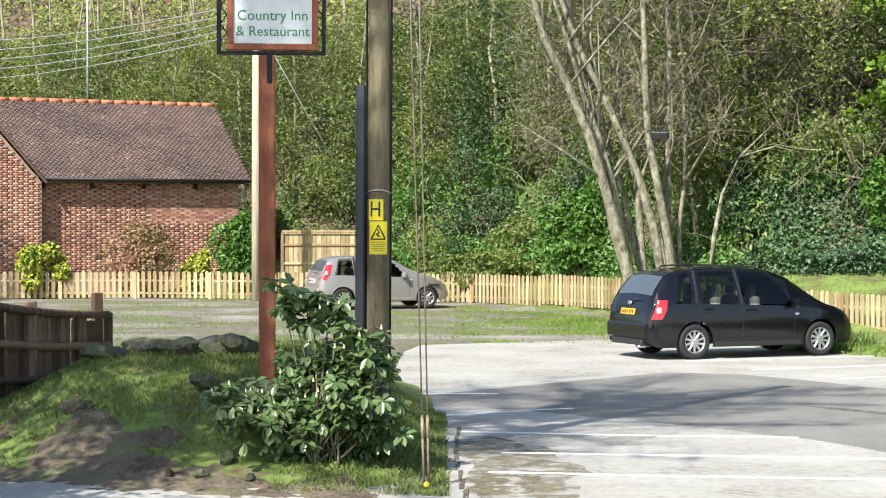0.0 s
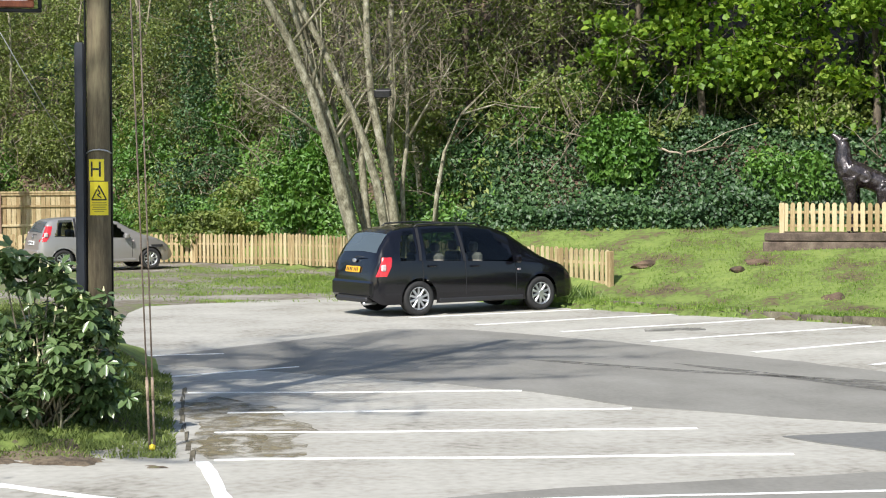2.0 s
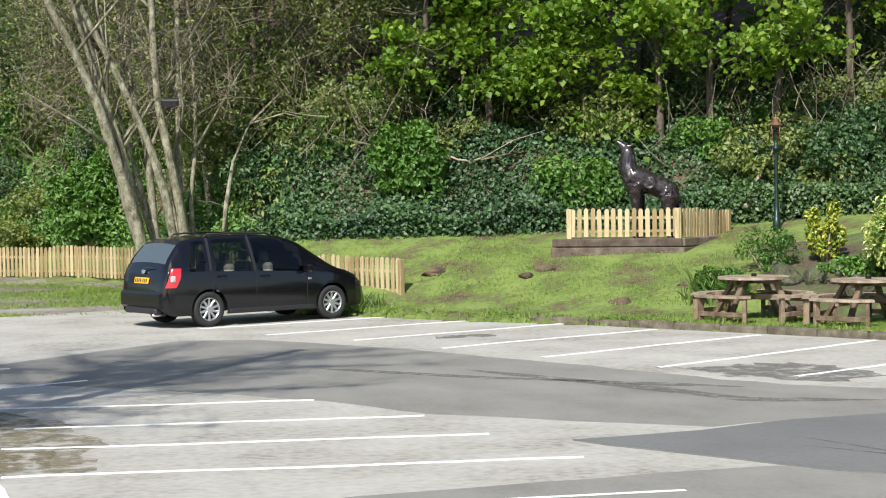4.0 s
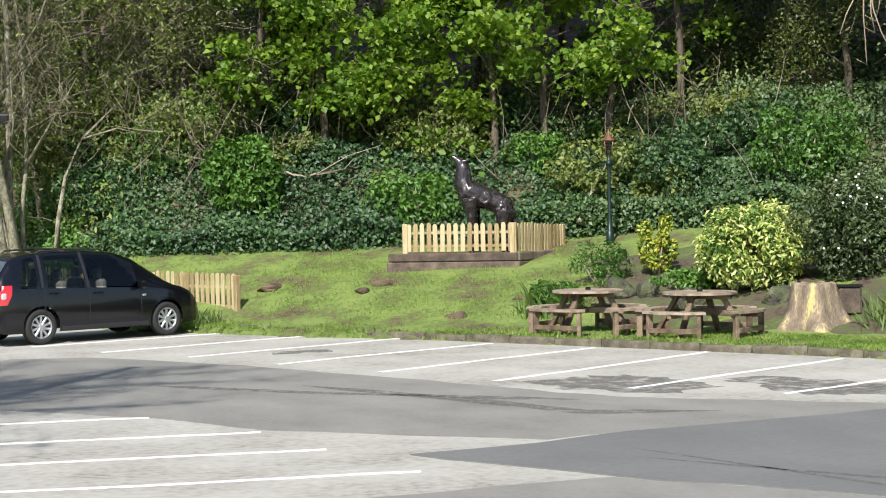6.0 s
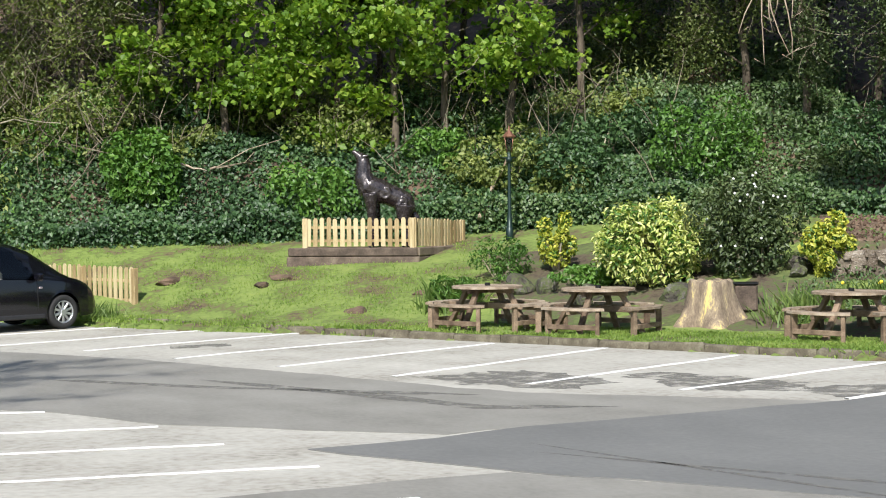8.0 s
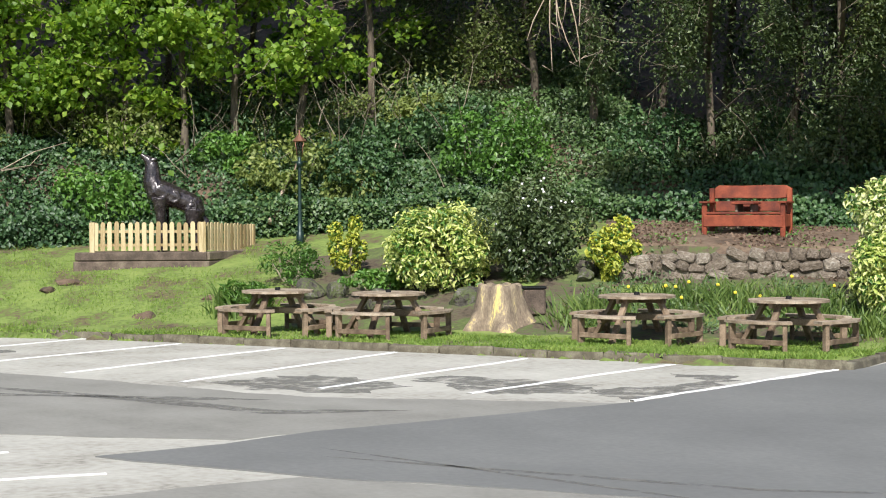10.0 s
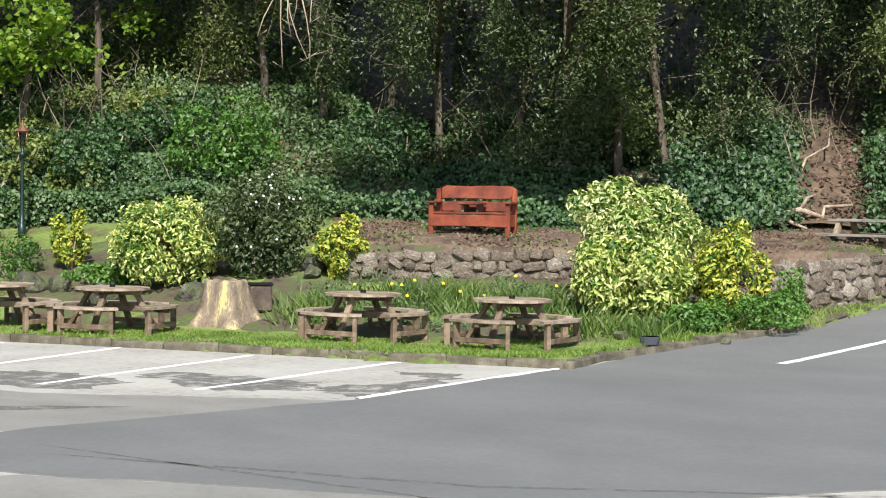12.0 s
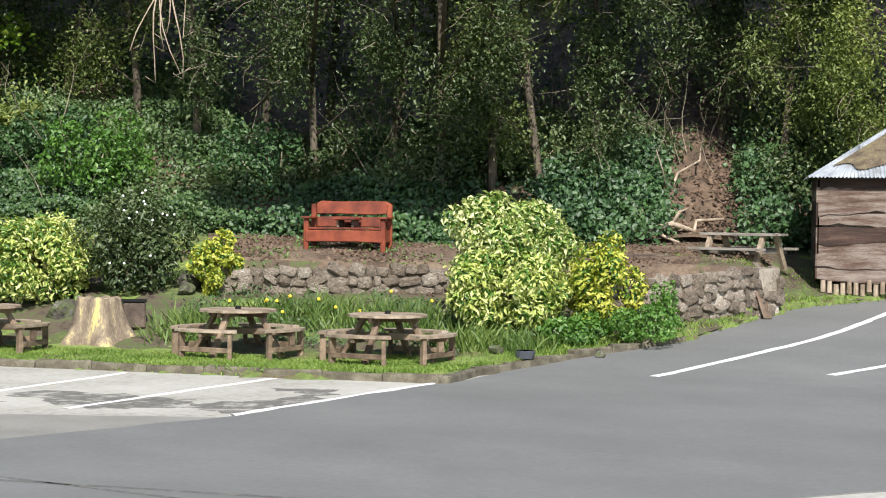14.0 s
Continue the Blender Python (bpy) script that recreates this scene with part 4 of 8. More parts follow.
g = np.random.default_rng(640)
for i in range(26):
    b = -3.5 + i * 0.5 + g.uniform(-0.3, 0.3)
    r_ = g.uniform(0.8, 1.5)
    leaf = (L_SCRUB, L_LIME, L_OLIVE, L_GREEN, L_SCRUB, L_IVY)[int(g.integers(6))]
    bush("bank_shrub", b, float(bank_r(b)) + g.uniform(1.0, 8.0), r_ * 1.2, r_, r_ * g.uniform(0.9, 1.5), leaf, int(1900 * r_), 0.14, "leafy shrub growing among briars on the slope", "shrub", 640 + i, 13, 0.5, 0.3, 0.36, 5, group="bank shrubs", droop=0.4)

terrace = polar_sheet("terrace", list(np.arange(33.6, 50.6, 0.25)), lambda b: list(np.linspace(36.3, float(bank_r(b)) + 0.8, 18)), lambda x, y: land(x, y) + 0.035 + 0.02 * np.sin(3 * x) * np.sin(2.7 * y), M_TERRACE)
tagged(terrace, "bare brown earth terrace strewn with dead leaves", "terrace", kind="structure")

M_BED = surface("planted_bed_soil", [(0.3, (0.05, 0.038, 0.026)), (0.45, (0.10, 0.078, 0.052)), (0.56, (0.075, 0.10, 0.032)), (0.72, (0.125, 0.155, 0.05))], scale=1.6, fine=12, rough=0.95, bump=0.7, depth=0.05, fine_mix=0.5)
bed = polar_sheet("planted_bed", list(np.arange(24.2, 46.1, 0.3)), lambda b: list(np.linspace(float(kerb_r(b)) + 2.9 + 0.2 * math.sin(b * 3), min(36.6 if b > 32 else 40.0, float(bank_r(b)) - 0.5), 22)),
                  lambda x, y: land(x, y) - 0.05 + smooth01((np.hypot(x, y) - kerb_r(np.degrees(np.arctan2(x, y))) - 2.7) / 0.9) * (0.085 + 0.04 * np.sin(2.3 * x + np.sin(3 * y)) * np.sin(2.1 * y)), M_BED)
tagged(bed, "dark planted bed with bare soil and low growth", "flower bed", kind="structure")

roadside = polar_sheet("roadside_earth", list(np.arange(48.2, 57.1, 0.3)), lambda b: list(np.linspace(float(kerb_r(b)) + 0.1, float(bank_r(b)) + 0.5, 16)), lambda x, y: land(x, y) - 0.05 + smooth01((np.hypot(x, y) - kerb_r(np.degrees(np.arctan2(x, y)))) / 0.8) * (0.085 + 0.03 * np.sin(2.3 * x) * np.sin(2.1 * y)), M_BED)
tagged(roadside, "bare trodden earth between the wall and the shed", "earth", kind="structure")

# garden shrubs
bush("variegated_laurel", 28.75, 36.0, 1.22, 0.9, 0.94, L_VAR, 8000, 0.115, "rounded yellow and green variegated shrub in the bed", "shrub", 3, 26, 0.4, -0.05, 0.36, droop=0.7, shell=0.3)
bush("dark_shrub", 31.35, 36.2, 1.02, 0.85, 0.98, L_DARK, 6500, 0.105, "dark green glossy shrub with small white blossoms", "shrub", 4, 13, 0.5)
g = np.random.default_rng(31)
bl = bmesh.new()
bmesh.ops.create_icosphere(bl, subdivisions=1, radius=0.026)
blossom = bpy.data.meshes.new("blossom")
bl.to_mesh(blossom)
bl.free()
blossom.materials.append(plain("white_petals", (0.8, 0.8, 0.78), 0.6))
shrub = bpy.data.objects["dark_shrub"]
for i in range(17):
    a, z = g.uniform(2.6, 6.0), g.uniform(0.5, 1.9)
    w = 0.92 * math.sqrt(max(0.1, 1 - ((z - 0.95) / 1.05) ** 2))
    if i < 6:
        a, z, w = g.uniform(3.9, 4.9), g.uniform(1.45, 1.85), 0.62
    put("blossom", blossom, shrub, pose(w * math.cos(a), w * math.sin(a), z))
bush("golden_shrub", 33.9, 36.0, 0.52, 0.5, 0.62, L_YELLOW, 2200, 0.10, "small golden yellow shrub by the stone wall", "shrub", 5, 10, 0.5)
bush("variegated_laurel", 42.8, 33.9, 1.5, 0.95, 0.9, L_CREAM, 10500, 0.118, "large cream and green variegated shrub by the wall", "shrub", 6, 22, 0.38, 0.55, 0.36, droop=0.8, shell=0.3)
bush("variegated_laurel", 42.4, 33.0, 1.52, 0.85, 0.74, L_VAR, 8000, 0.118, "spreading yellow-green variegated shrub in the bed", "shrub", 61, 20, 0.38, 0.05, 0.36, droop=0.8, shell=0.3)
bush("green_shrub", 47.2, 33.3, 0.3, 0.2, 0.5, L_GREEN, 900, 0.07, "green climber hanging on the stone wall", "shrub", 62, 8, 0.6)
bush("golden_shrub", 45.35, 33.5, 0.68, 0.6, 0.86, L_YELLOW, 3200, 0.10, "golden green shrub beside the retaining wall", "shrub", 7, 11, 0.5)
bush("golden_shrub", 25.9, 38.0, 0.45, 0.4, 0.62, L_YELLOW, 1300, 0.09, "loose yellow-green shrub in the garden bed", "shrub", 8, 9, 0.5, rel=0.36)
bush("green_shrub", 24.3, 38.0, 0.6, 0.5, 0.45, L_GREEN, 1500, 0.09, "feathery green shrub on the slope", "shrub", 9, 9, 0.3)
bush("green_shrub", 26.9, 36.5, 0.8, 0.5, 0.25, L_GREEN, 1500, 0.09, "low fresh green ground cover in the bed", "shrub", 10, 9, 0.6)
bush("green_shrub", 46.5, 32.6, 0.75, 0.6, 0.33, L_GREEN, 2600, 0.07, "low bright green leafy plant below the wall", "shrub", 12, 10, 0.6)
bush("green_shrub", 44.6, 32.2, 0.8, 0.4, 0.26, L_GREEN, 2000, 0.08, "low green leafy plants in the border", "shrub", 13, 10, 0.6)
bush("green_shrub", 13.6, 45.0, 1.0, 0.8, 1.1, L_GREEN, 4200, 0.14, "fresh green elder shrub against the ivy", "shrub", 14, 12, 0.6)
bush("green_shrub", 4.3, 55.2, 1.35, 1.0, 1.45, L_GREEN, 5200, 0.17, "glossy green laurel shrub behind the fence", "shrub", 15, 14, 0.5)
bush("green_shrub", 1.6, 57.5, 1.5, 1.0, 0.8, L_SCRUB, 3600, 0.15, "olive green shrub behind the fence", "shrub", 16, 12, 0.5)
bush("green_shrub", -5.8, 63.0, 1.0, 0.8, 1.45, L_GREEN, 3400, 0.18, "tall glossy laurel bush beside the house", "shrub", 17, 12, 0.5)
bush("red_shrub", -8.75, 62.6, 1.2, 0.9, 1.3, L_RED, 4600, 0.13, "shrub with reddish pink new leaves by the wall", "shrub", 18, 12, 0.5)
bush("golden_shrub", -7.15, 62.4, 0.6, 0.5, 0.75, L_YELLOW, 1700, 0.14, "small yellow-green shrub by the brick wall", "shrub", 19, 9, 0.5)
bush("golden_shrub", -11.7, 62.0, 1.0, 0.8, 1.0, L_YELLOW, 2400, 0.15, "rounded yellow-green shrub by the brick wall", "shrub", 20, 10, 0.5)
bush("green_shrub", 22.9, 36.2, 0.55, 0.45, 0.32, L_GREEN, 1300, 0.16, "clump of strappy green leaves on the lawn", "plant", 22, 9, 0.14, droop=-0.8)

# many-stemmed tree by the fence
M_LICHEN = surface("lichen_grey_bark", [(0.26, (0.06, 0.055, 0.036)), (0.42, (0.16, 0.148, 0.098)), (0.56, (0.27, 0.255, 0.18)), (0.72, (0.40, 0.39, 0.30))], scale=4.5, fine=22, rough=0.95, bump=0.7, stretch=(1.6, 1.6, 0.8), fine_mix=0.5)
p = spot(6.75, 46.0)
stem_tree = empty("many_stemmed_tree", pose(p.x, p.y, 0.55), "tall many-stemmed tree with pale lichen-covered bark", "tree")
stems = [(-0.78, -0.9, -3.75, 0.15), (-0.68, -0.5, -3.1, 0.075), (-0.6, -0.3, -2.75, 0.165), (0.05, -0.5, -3.0, 0.12), (-0.5, 0.2, -1.55, 0.11), (0.1, -0.35, -0.7, 0.13), (0.22, 0.1, 0.1, 0.12), (0.3, 0.3, 0.35, 0.065), (-0.3, 0.4, -2.2, 0.07), (-0.45, 0.0, -3.0, 0.06), (0.0, 0.5, -1.3, 0.06)]
g = np.random.default_rng(77)
for i, (bx, by, tx, r0) in enumerate(stems):
    pts = []
    ph, sway = g.uniform(0, 6.3), g.uniform(0.08, 0.22)
    for j in range(9):
        f_ = j / 8
        x = bx + (tx - bx) * (0.55 * f_ + 0.45 * f_ ** 1.3) + sway * (math.sin(ph + 7 * f_) - math.sin(ph)) * (1 - 0.5 * f_)
        pts.append((x + g.normal() * 0.045 * (j > 0), by * 0.6 + f_ * (by * 1.5) + g.normal() * 0.06, -0.3 + 8.6 * f_))
    stem = tubes("stem", [(pts, [r0 * (1.3 if j == 0 else 1 - 0.55 * j / 8) for j in range(9)])], M_LICHEN, stem_tree, "", 8)
    lines = []
    for q in range(5):
        j = 3 + q
        s = Vector(pts[j])
        w = Vector((g.normal() * 0.9, g.normal() * 0.6, 0.9 + g.random())) * (0.7 + 0.5 * g.random())
        lines.append(([s, s + w * 0.5 + Vector((g.normal() * 0.1, 0, 0.1)), s + w * 1.3], [0.045, 0.03, 0.008]))
    for q in lines:
        tubes("branch", [q], M_LICHEN, stem, "", 5)
low = [((0.5, 0, 0.5), 0.11), ((0.85, -0.1, 0.75), 0.09), ((1.1, -0.1, 0.95), 0.075), ((1.15, -0.05, 1.6), 0.06), ((1.35, 0, 2.6), 0.05), ((1.75, 0.1, 3.5), 0.035), ((2.6, 0.2, 4.3), 0.015)]
tubes("low_branch", [([a for a, _ in low], [r for _, r in low]), ([(1.75, 0.1, 3.5), (2.6, 0, 3.75), (3.6, 0, 3.5)], [0.03, 0.02, 0.008])], M_LICHEN, stem_tree, "", 6)
me, _ = twig_mesh("twigs", g.uniform((-3.6, -0.8, 3.5), (1.5, 0.8, 8.0), (1300, 3)), g.normal(size=(1300, 3)) + [0, 0, 0.7], g.uniform(0.5, 1.5, 1300), L_TWIG, 0.010, 0.5)
tagged(put("twig_spray", me, stem_tree), kind="stuff")
pts = g.uniform((-4.2, -1.2, 4.0), (2.0, 1.2, 8.5), (2600, 3))
put("leaves", leaf_mesh("leaves", pts, L_SCRUB, 0.09, 0.5), stem_tree)
bm = bmesh.new()
box(bm, -0.2, 0.2, -0.1, 0.06, -0.1, 0.09, 0.02)
flood = part("floodlight", bm, plain("black_plastic", (0.02, 0.02, 0.022), 0.5), None, "", pose(5.2, 45.03, 4.55, 20, 0, -8))
tagged(flood, "black floodlight strapped to a tree stem", "floodlight")
bm = bmesh.new()
box(bm, -0.16, 0.16, -0.112, -0.101, -0.075, 0.065)
part("lens", bm, plain("floodlight_glass", (0.03, 0.03, 0.033), 0.45), flood)

# bare tree on the roadside behind the camera, whose shadow falls on the bays
g = np.random.default_rng(91)
shade_tree = empty("roadside_tree", pose(-8.3, 11.4, 0), "bare roadside tree with fine branches", "tree")
line = [(0, 0, -0.3), (0.1, 0.1, 4), (0.2, 0.1, 9), (0.3, 0.3, 14), (0.4, 0.4, 20)]
tubes("trunk", [(line, [0.28, 0.25, 0.2, 0.13, 0.04])], M_BARK, shade_tree, "", 8)
lines, tips = [], []
for i in range(70):
    z = g.uniform(9.0, 18.5)
    a = g.uniform(0, 2 * math.pi)
    s = Vector((0.3, 0.3, z))
    L = g.uniform(1.5, 4.6)
    e = s + Vector((math.cos(a) * L, math.sin(a) * L, g.uniform(0.5, 2.0)))
    m = s.lerp(e, 0.5) + Vector((0, 0, 0.25))
    lines.append(([s, m, e], [0.06, 0.04, 0.015]))
    tips += [m.lerp(e, q) for q in (0.1, 0.4, 0.7, 1.0)]
for q in lines:
    tubes("limb", [q], M_BARK, shade_tree, "", 5)
tips = np.array(tips)
tips = np.repeat(tips, 9, 0)
me, _ = twig_mesh("twigs", tips, g.normal(size=tips.shape) + [0, 0, 0.3], g.uniform(0.5, 1.7, len(tips)), L_TWIG, 0.02, 0.5)
tagged(put("twig_spray", me, shade_tree), kind="stuff")

# Two evergreens added left of the view to shade verge and rail fence.
tree("roadside_evergreen", -27.0, 15.6, L_DARK, "unseen evergreen tree added to shade the verge", 701, 2.2, 7.6, 34, 330, 0.13, 2.2, 0.14, 8.0, 0, M_DARKBARK, 0.6, 0.25, 0, 0, 0.5, 9, "", 3.0)
tree("roadside_evergreen", -22.9, 19.8, L_DARK, "smaller unseen evergreen tree added to shade the rail fence", 703, 1.8, 6.2, 26, 260, 0.13, 1.7, 0.11, 6.6, 0, M_DARKBARK, 0.6, 0.25, 0, 0, 0.5, 9, "", 3.0)
tree("garden_tree", -18.3, 58.5, L_SCRUB, "leafy tree beside the brick house", 702, 2.6, 8.6, 34, 220, 0.13, 2.3, 0.16, 9.0, 0, M_BARK, 0.6, 0.25, 0, 0, 0.5, 9, "", 3.0)


# ---- cars ----
M_RUBBER = plain("tyre_rubber", (0.02, 0.02, 0.02), 0.8)
M_ALLOY = plain("alloy", (0.62, 0.63, 0.65), 0.3, 0.9)
M_BLACKPAINT = plain("black_car_paint", (0.004, 0.004, 0.0065), 0.14, 0.0, 0.45, 0.35)
M_SILVERPAINT = plain("silver_car_paint", (0.36, 0.345, 0.33), 0.35, 0.55, 0.5, 0.4)
M_GLASS = plain("tinted_car_glass", (0.02, 0.028, 0.028), 0.04, 0.0, 0.9)
# Pale grey-blue base colour stands in for sky reflected in the rear glass.
M_HATCHGLASS = plain("hatch_glass_painted_sky", (0.10, 0.125, 0.135), 0.08, 0.35, 0.9)
M_TRIM = plain("dark_plastic", (0.018, 0.018, 0.02), 0.55)
M_RED = plain("red_lamp_lens", (0.55, 0.015, 0.02), 0.12, 0, 0.6, 0.8)
M_CLEAR = plain("pale_lamp_lens", (0.62, 0.5, 0.5), 0.1, 0, 0.6, 0.8)
M_YELLOWPLATE = plain("yellow_plate", (0.85, 0.42, 0.02), 0.45)
M_WHITEPLATE = plain("white_plate", (0.8, 0.8, 0.8), 0.4)
M_INK = plain("black_ink", (0.02, 0.02, 0.02), 0.6)


def see_through(name, tint):
    m = bpy.data.materials.new(name)
    m.use_nodes = True
    nt = m.node_tree
    n = nt.nodes
    gl, tr, mx, fr = n.new("ShaderNodeBsdfGlossy"), n.new("ShaderNodeBsdfTransparent"), n.new("ShaderNodeMixShader"), n.new("ShaderNodeFresnel")
    gl.inputs["Roughness"].default_value = 0.02
    tr.inputs[0].default_value = (*tint, 1)
    fr.inputs[0].default_value = 1.5
    nt.links.new(fr.outputs[0], mx.inputs[0])
    nt.links.new(tr.outputs[0], mx.inputs[1])
    nt.links.new(gl.outputs[0], mx.inputs[2])
    nt.links.new(mx.outputs[0], n["Material Output"].inputs[0])
    return m


M_PANE = see_through("car_window_glass", (0.30, 0.35, 0.33))


def car(name, m, label, paint, S):
    """A car, forward along y, the rear axle's middle on the ground at its origin."""
    root = empty(name, m, label, "car")
    yk = np.array(S["y"])
    cut = lambda key, y: float(np.interp(y, yk, S[key]))
    wheels = (0.0, S["base"])
    R = S["arch"]
    ys = sorted(set(np.round(np.concatenate([np.arange(yk[0], yk[-1], 0.05), yk]), 3)))
    NL, NU, NR = 12, 5, 4

    def ring(y):
        z0, zb, zr, wb, wr = (cut(q, y) for q in ("z0", "zb", "zr", "wb", "wr"))
        out = []
        for i in range(NL + 1):
            v = i / NL
            out.append((wb * (0.955 + 0.045 * math.sin(math.pi * min(1, 0.15 + v * 0.8))), z0 + (zb - z0) * v))
        for i in range(1, NU + 1):
            u = i / NU
            out.append((wb * 0.965 + (wr - wb * 0.965) * u ** 1.25, zb + (zr - zb) * u ** 0.95))
        for i in range(1, NR + 1):
            w = wr * (1 - i / NR)
            out.append((w, zr + S["crown"] * (1 - (w / max(wr, 0.01)) ** 2)))
        return out

    rings = [ring(y) for y in ys]
    per = len(rings[0])
    bm = bmesh.new()
    grid = {}
    for sgn in (1, -1):
        for i, (y, rg) in enumerate(zip(ys, rings)):
            for j, (x, z) in enumerate(rg):
                if j == per - 1 and sgn == -1:
                    grid[sgn, i, j] = grid[1, i, j]
                    continue
                yy, zz = y, z
                if j <= NL:
                    for wy in wheels:
                        d = math.hypot(y - wy, z - S["axle"])
                        if R * 0.8 < d < R and d > 0:
                            k_ = R / d
                            yy, zz = wy + (y - wy) * k_, S["axle"] + (z - S["axle"]) * k_
                grid[sgn, i, j] = bm.verts.new((sgn * x, yy, zz))
    glass = S["glass"]

    def is_window(y, j):
        """Whether the shell is open here for a pane."""
        if not (NL <= j < NL + NU):
            return False
        u = (j - NL + 0.5) / NU
        return any(a + (c - a) * u < y < b + (d - b) * u and 0.05 < u < 0.9 for a, b, c, d in glass)

    for sgn in (1, -1):
        for i in range(len(ys) - 1):
            for j in range(per - 1):
                q = [grid[sgn, i, j], grid[sgn, i + 1, j], grid[sgn, i + 1, j + 1], grid[sgn, i, j + 1]]
                cy, cz = sum(v.co.y for v in q) / 4, sum(v.co.z for v in q) / 4
                if j < NL and any(math.hypot(cy - wy, cz - S["axle"]) < R - 0.012 for wy in wheels):
                    continue
                if is_window((ys[i] + ys[i + 1]) / 2, j):
                    continue
                try:
                    bm.faces.new(q)
                except ValueError:
                    pass
    for i in (0, len(ys) - 1):
        loop = [grid[1, i, j] for j in range(per)] + [grid[-1, i, j] for j in range(per - 2, -1, -1)]
        try:
            bm.faces.new(loop)
        except ValueError:
            pass
    body = part("body", bm, paint, root, "", None, True)
    # floor and wheel wells
    bm = bmesh.new()
    box(bm, -0.62, 0.62, yk[0] + 0.15, yk[-1] - 0.2, S["z0"][3] + 0.02, S["axle"] + 0.12)
    for wy in wheels:
        box(bm, -0.8, 0.8, wy - R - 0.02, wy + R + 0.02, S["axle"] + R - 0.02, S["axle"] + R + 0.05)
    part("underbody", bm, M_TRIM, root, "dark underside")

    def side_pane(nm, a, b, c, d, mat, off=0.004, u0=0.03, u1=0.93):
        for sgn in (1, -1):
            V, Fs = [], []
            n1, n2 = 8, 5
            for i in range(n1 + 1):
                for j in range(n2 + 1):
                    u = u0 + (u1 - u0) * j / n2
                    lo, hi = a + (c - a) * u, b + (d - b) * u
                    y = lo + (hi - lo) * i / n1
                    zb, zr, wb, wr = (cut(q, y) for q in ("zb", "zr", "wb", "wr"))
                    V.append((sgn * (wb * 0.965 + (wr - wb * 0.965) * u ** 1.25 + off), y, zb + (zr - zb) * u ** 0.95))
            Fs = [(i * (n2 + 1) + j, (i + 1) * (n2 + 1) + j, (i + 1) * (n2 + 1) + j + 1, i * (n2 + 1) + j + 1) for i in range(n1) for j in range(n2)]
            ob = put(nm, mesh_of(nm, V, Fs, mat, True), root)
            if mat is M_PANE:
                ob.visible_shadow = False

    for a, b, c, d in glass:
        side_pane("side_window", a, b, c, d, M_PANE)
    for a, b in S["pillars"]:
        side_pane("pillar", a - 0.03, a + 0.03, b - 0.03, b + 0.03, M_TRIM, 0.007, 0.0, 1.0)

    def top_pane(nm, y0, y1, narrow, mat, off=0.006):
        V, Fs = [], []
        n1, n2 = 8, 8
        for i in range(n1 + 1):
            y = y0 + (y1 - y0) * i / n1
            wr, zr = cut("wr", y), cut("zr", y)
            dz = (cut("zr", y + 0.02) - cut("zr", y - 0.02)) / 0.04
            q = math.hypot(1, dz)
            for j in range(n2 + 1):
                x = wr * narrow * (2 * j / n2 - 1)
                V.append((x, y - dz / q * off, zr + S["crown"] * (1 - (x / wr) ** 2) + off / q))
        Fs = [(i * (n2 + 1) + j, i * (n2 + 1) + j + 1, (i + 1) * (n2 + 1) + j + 1, (i + 1) * (n2 + 1) + j) for i in range(n1) for j in range(n2)]
        return put(nm, mesh_of(nm, V, Fs, mat, True), root)

    top_pane("rear_window", *S["hatch"], 0.88, M_HATCHGLASS)
    top_pane("windscreen", *S["screen"], 0.9, M_GLASS)
    # seats seen through the panes
    for x in (-0.38, 0.38):
        for y in S["seats"]:
            bm = bmesh.new()
            box(bm, x - 0.24, x + 0.24, y - 0.08, y + 0.08, 0.55, 1.12, 0.05)
            seat = part("seat", bm, S["seat_mat"], root, "pale cloth seat")
            bm = bmesh.new()
            box(bm, x - 0.13, x + 0.13, y - 0.06, y + 0.04, 1.13, 1.32, 0.04)
            part("headrest", bm, S["seat_mat"], seat)
    # wheels
    rim_m = []
    for sgn in (1, -1):
        for wy in wheels:
            wheel = empty("wheel", pose(sgn * (S["track"]), wy, S["axle"], 0, 0, 0 if sgn > 0 else 180))
            wheel.parent = root
            rr_, tr = S["axle"] * 0.985, S["axle"] * 0.66
            prof = [(-0.1, tr), (-0.105, rr_ * 0.9), (-0.085, rr_), (0.085, rr_), (0.105, rr_ * 0.9), (0.1, tr), (0.06, tr * 0.96)]
            V, Fs = [], []
            n = 32
            for q in range(n):
                a = 2 * math.pi * q / n
                V += [(x, math.cos(a) * r, math.sin(a) * r) for x, r in prof]
            e = len(prof)
            Fs = [(q * e + j, q * e + j + 1, ((q + 1) % n) * e + j + 1, ((q + 1) % n) * e + j) for q in range(n) for j in range(e - 1)]
            put("tyre", mesh_of("tyre", V, Fs, M_RUBBER, True), wheel)
            bm = bmesh.new()
            bmesh.ops.create_cone(bm, cap_ends=True, segments=24, radius1=tr * 0.97, radius2=tr * 0.97, depth=0.02, matrix=pose(0.02, 0, 0, 0, 90, 0))
            part("hub_backing", bm, M_TRIM, wheel)
            bm = bmesh.new()
            ns = S["spokes"]
            for q in range(ns):
                a = 360 * q / ns
                box(bm, 0.045, 0.085, -0.021, 0.021, 0.03, tr * 0.98, 0.006, pose(0, 0, 0, a, 0, 0))
            bmesh.ops.create_cone(bm, cap_ends=True, segments=16, radius1=0.06, radius2=0.05, depth=0.05, matrix=pose(0.075, 0, 0, 0, 90, 0))
            part("rim", bm, M_ALLOY, wheel, "silver spoked rim")
            V, Fs = [], []
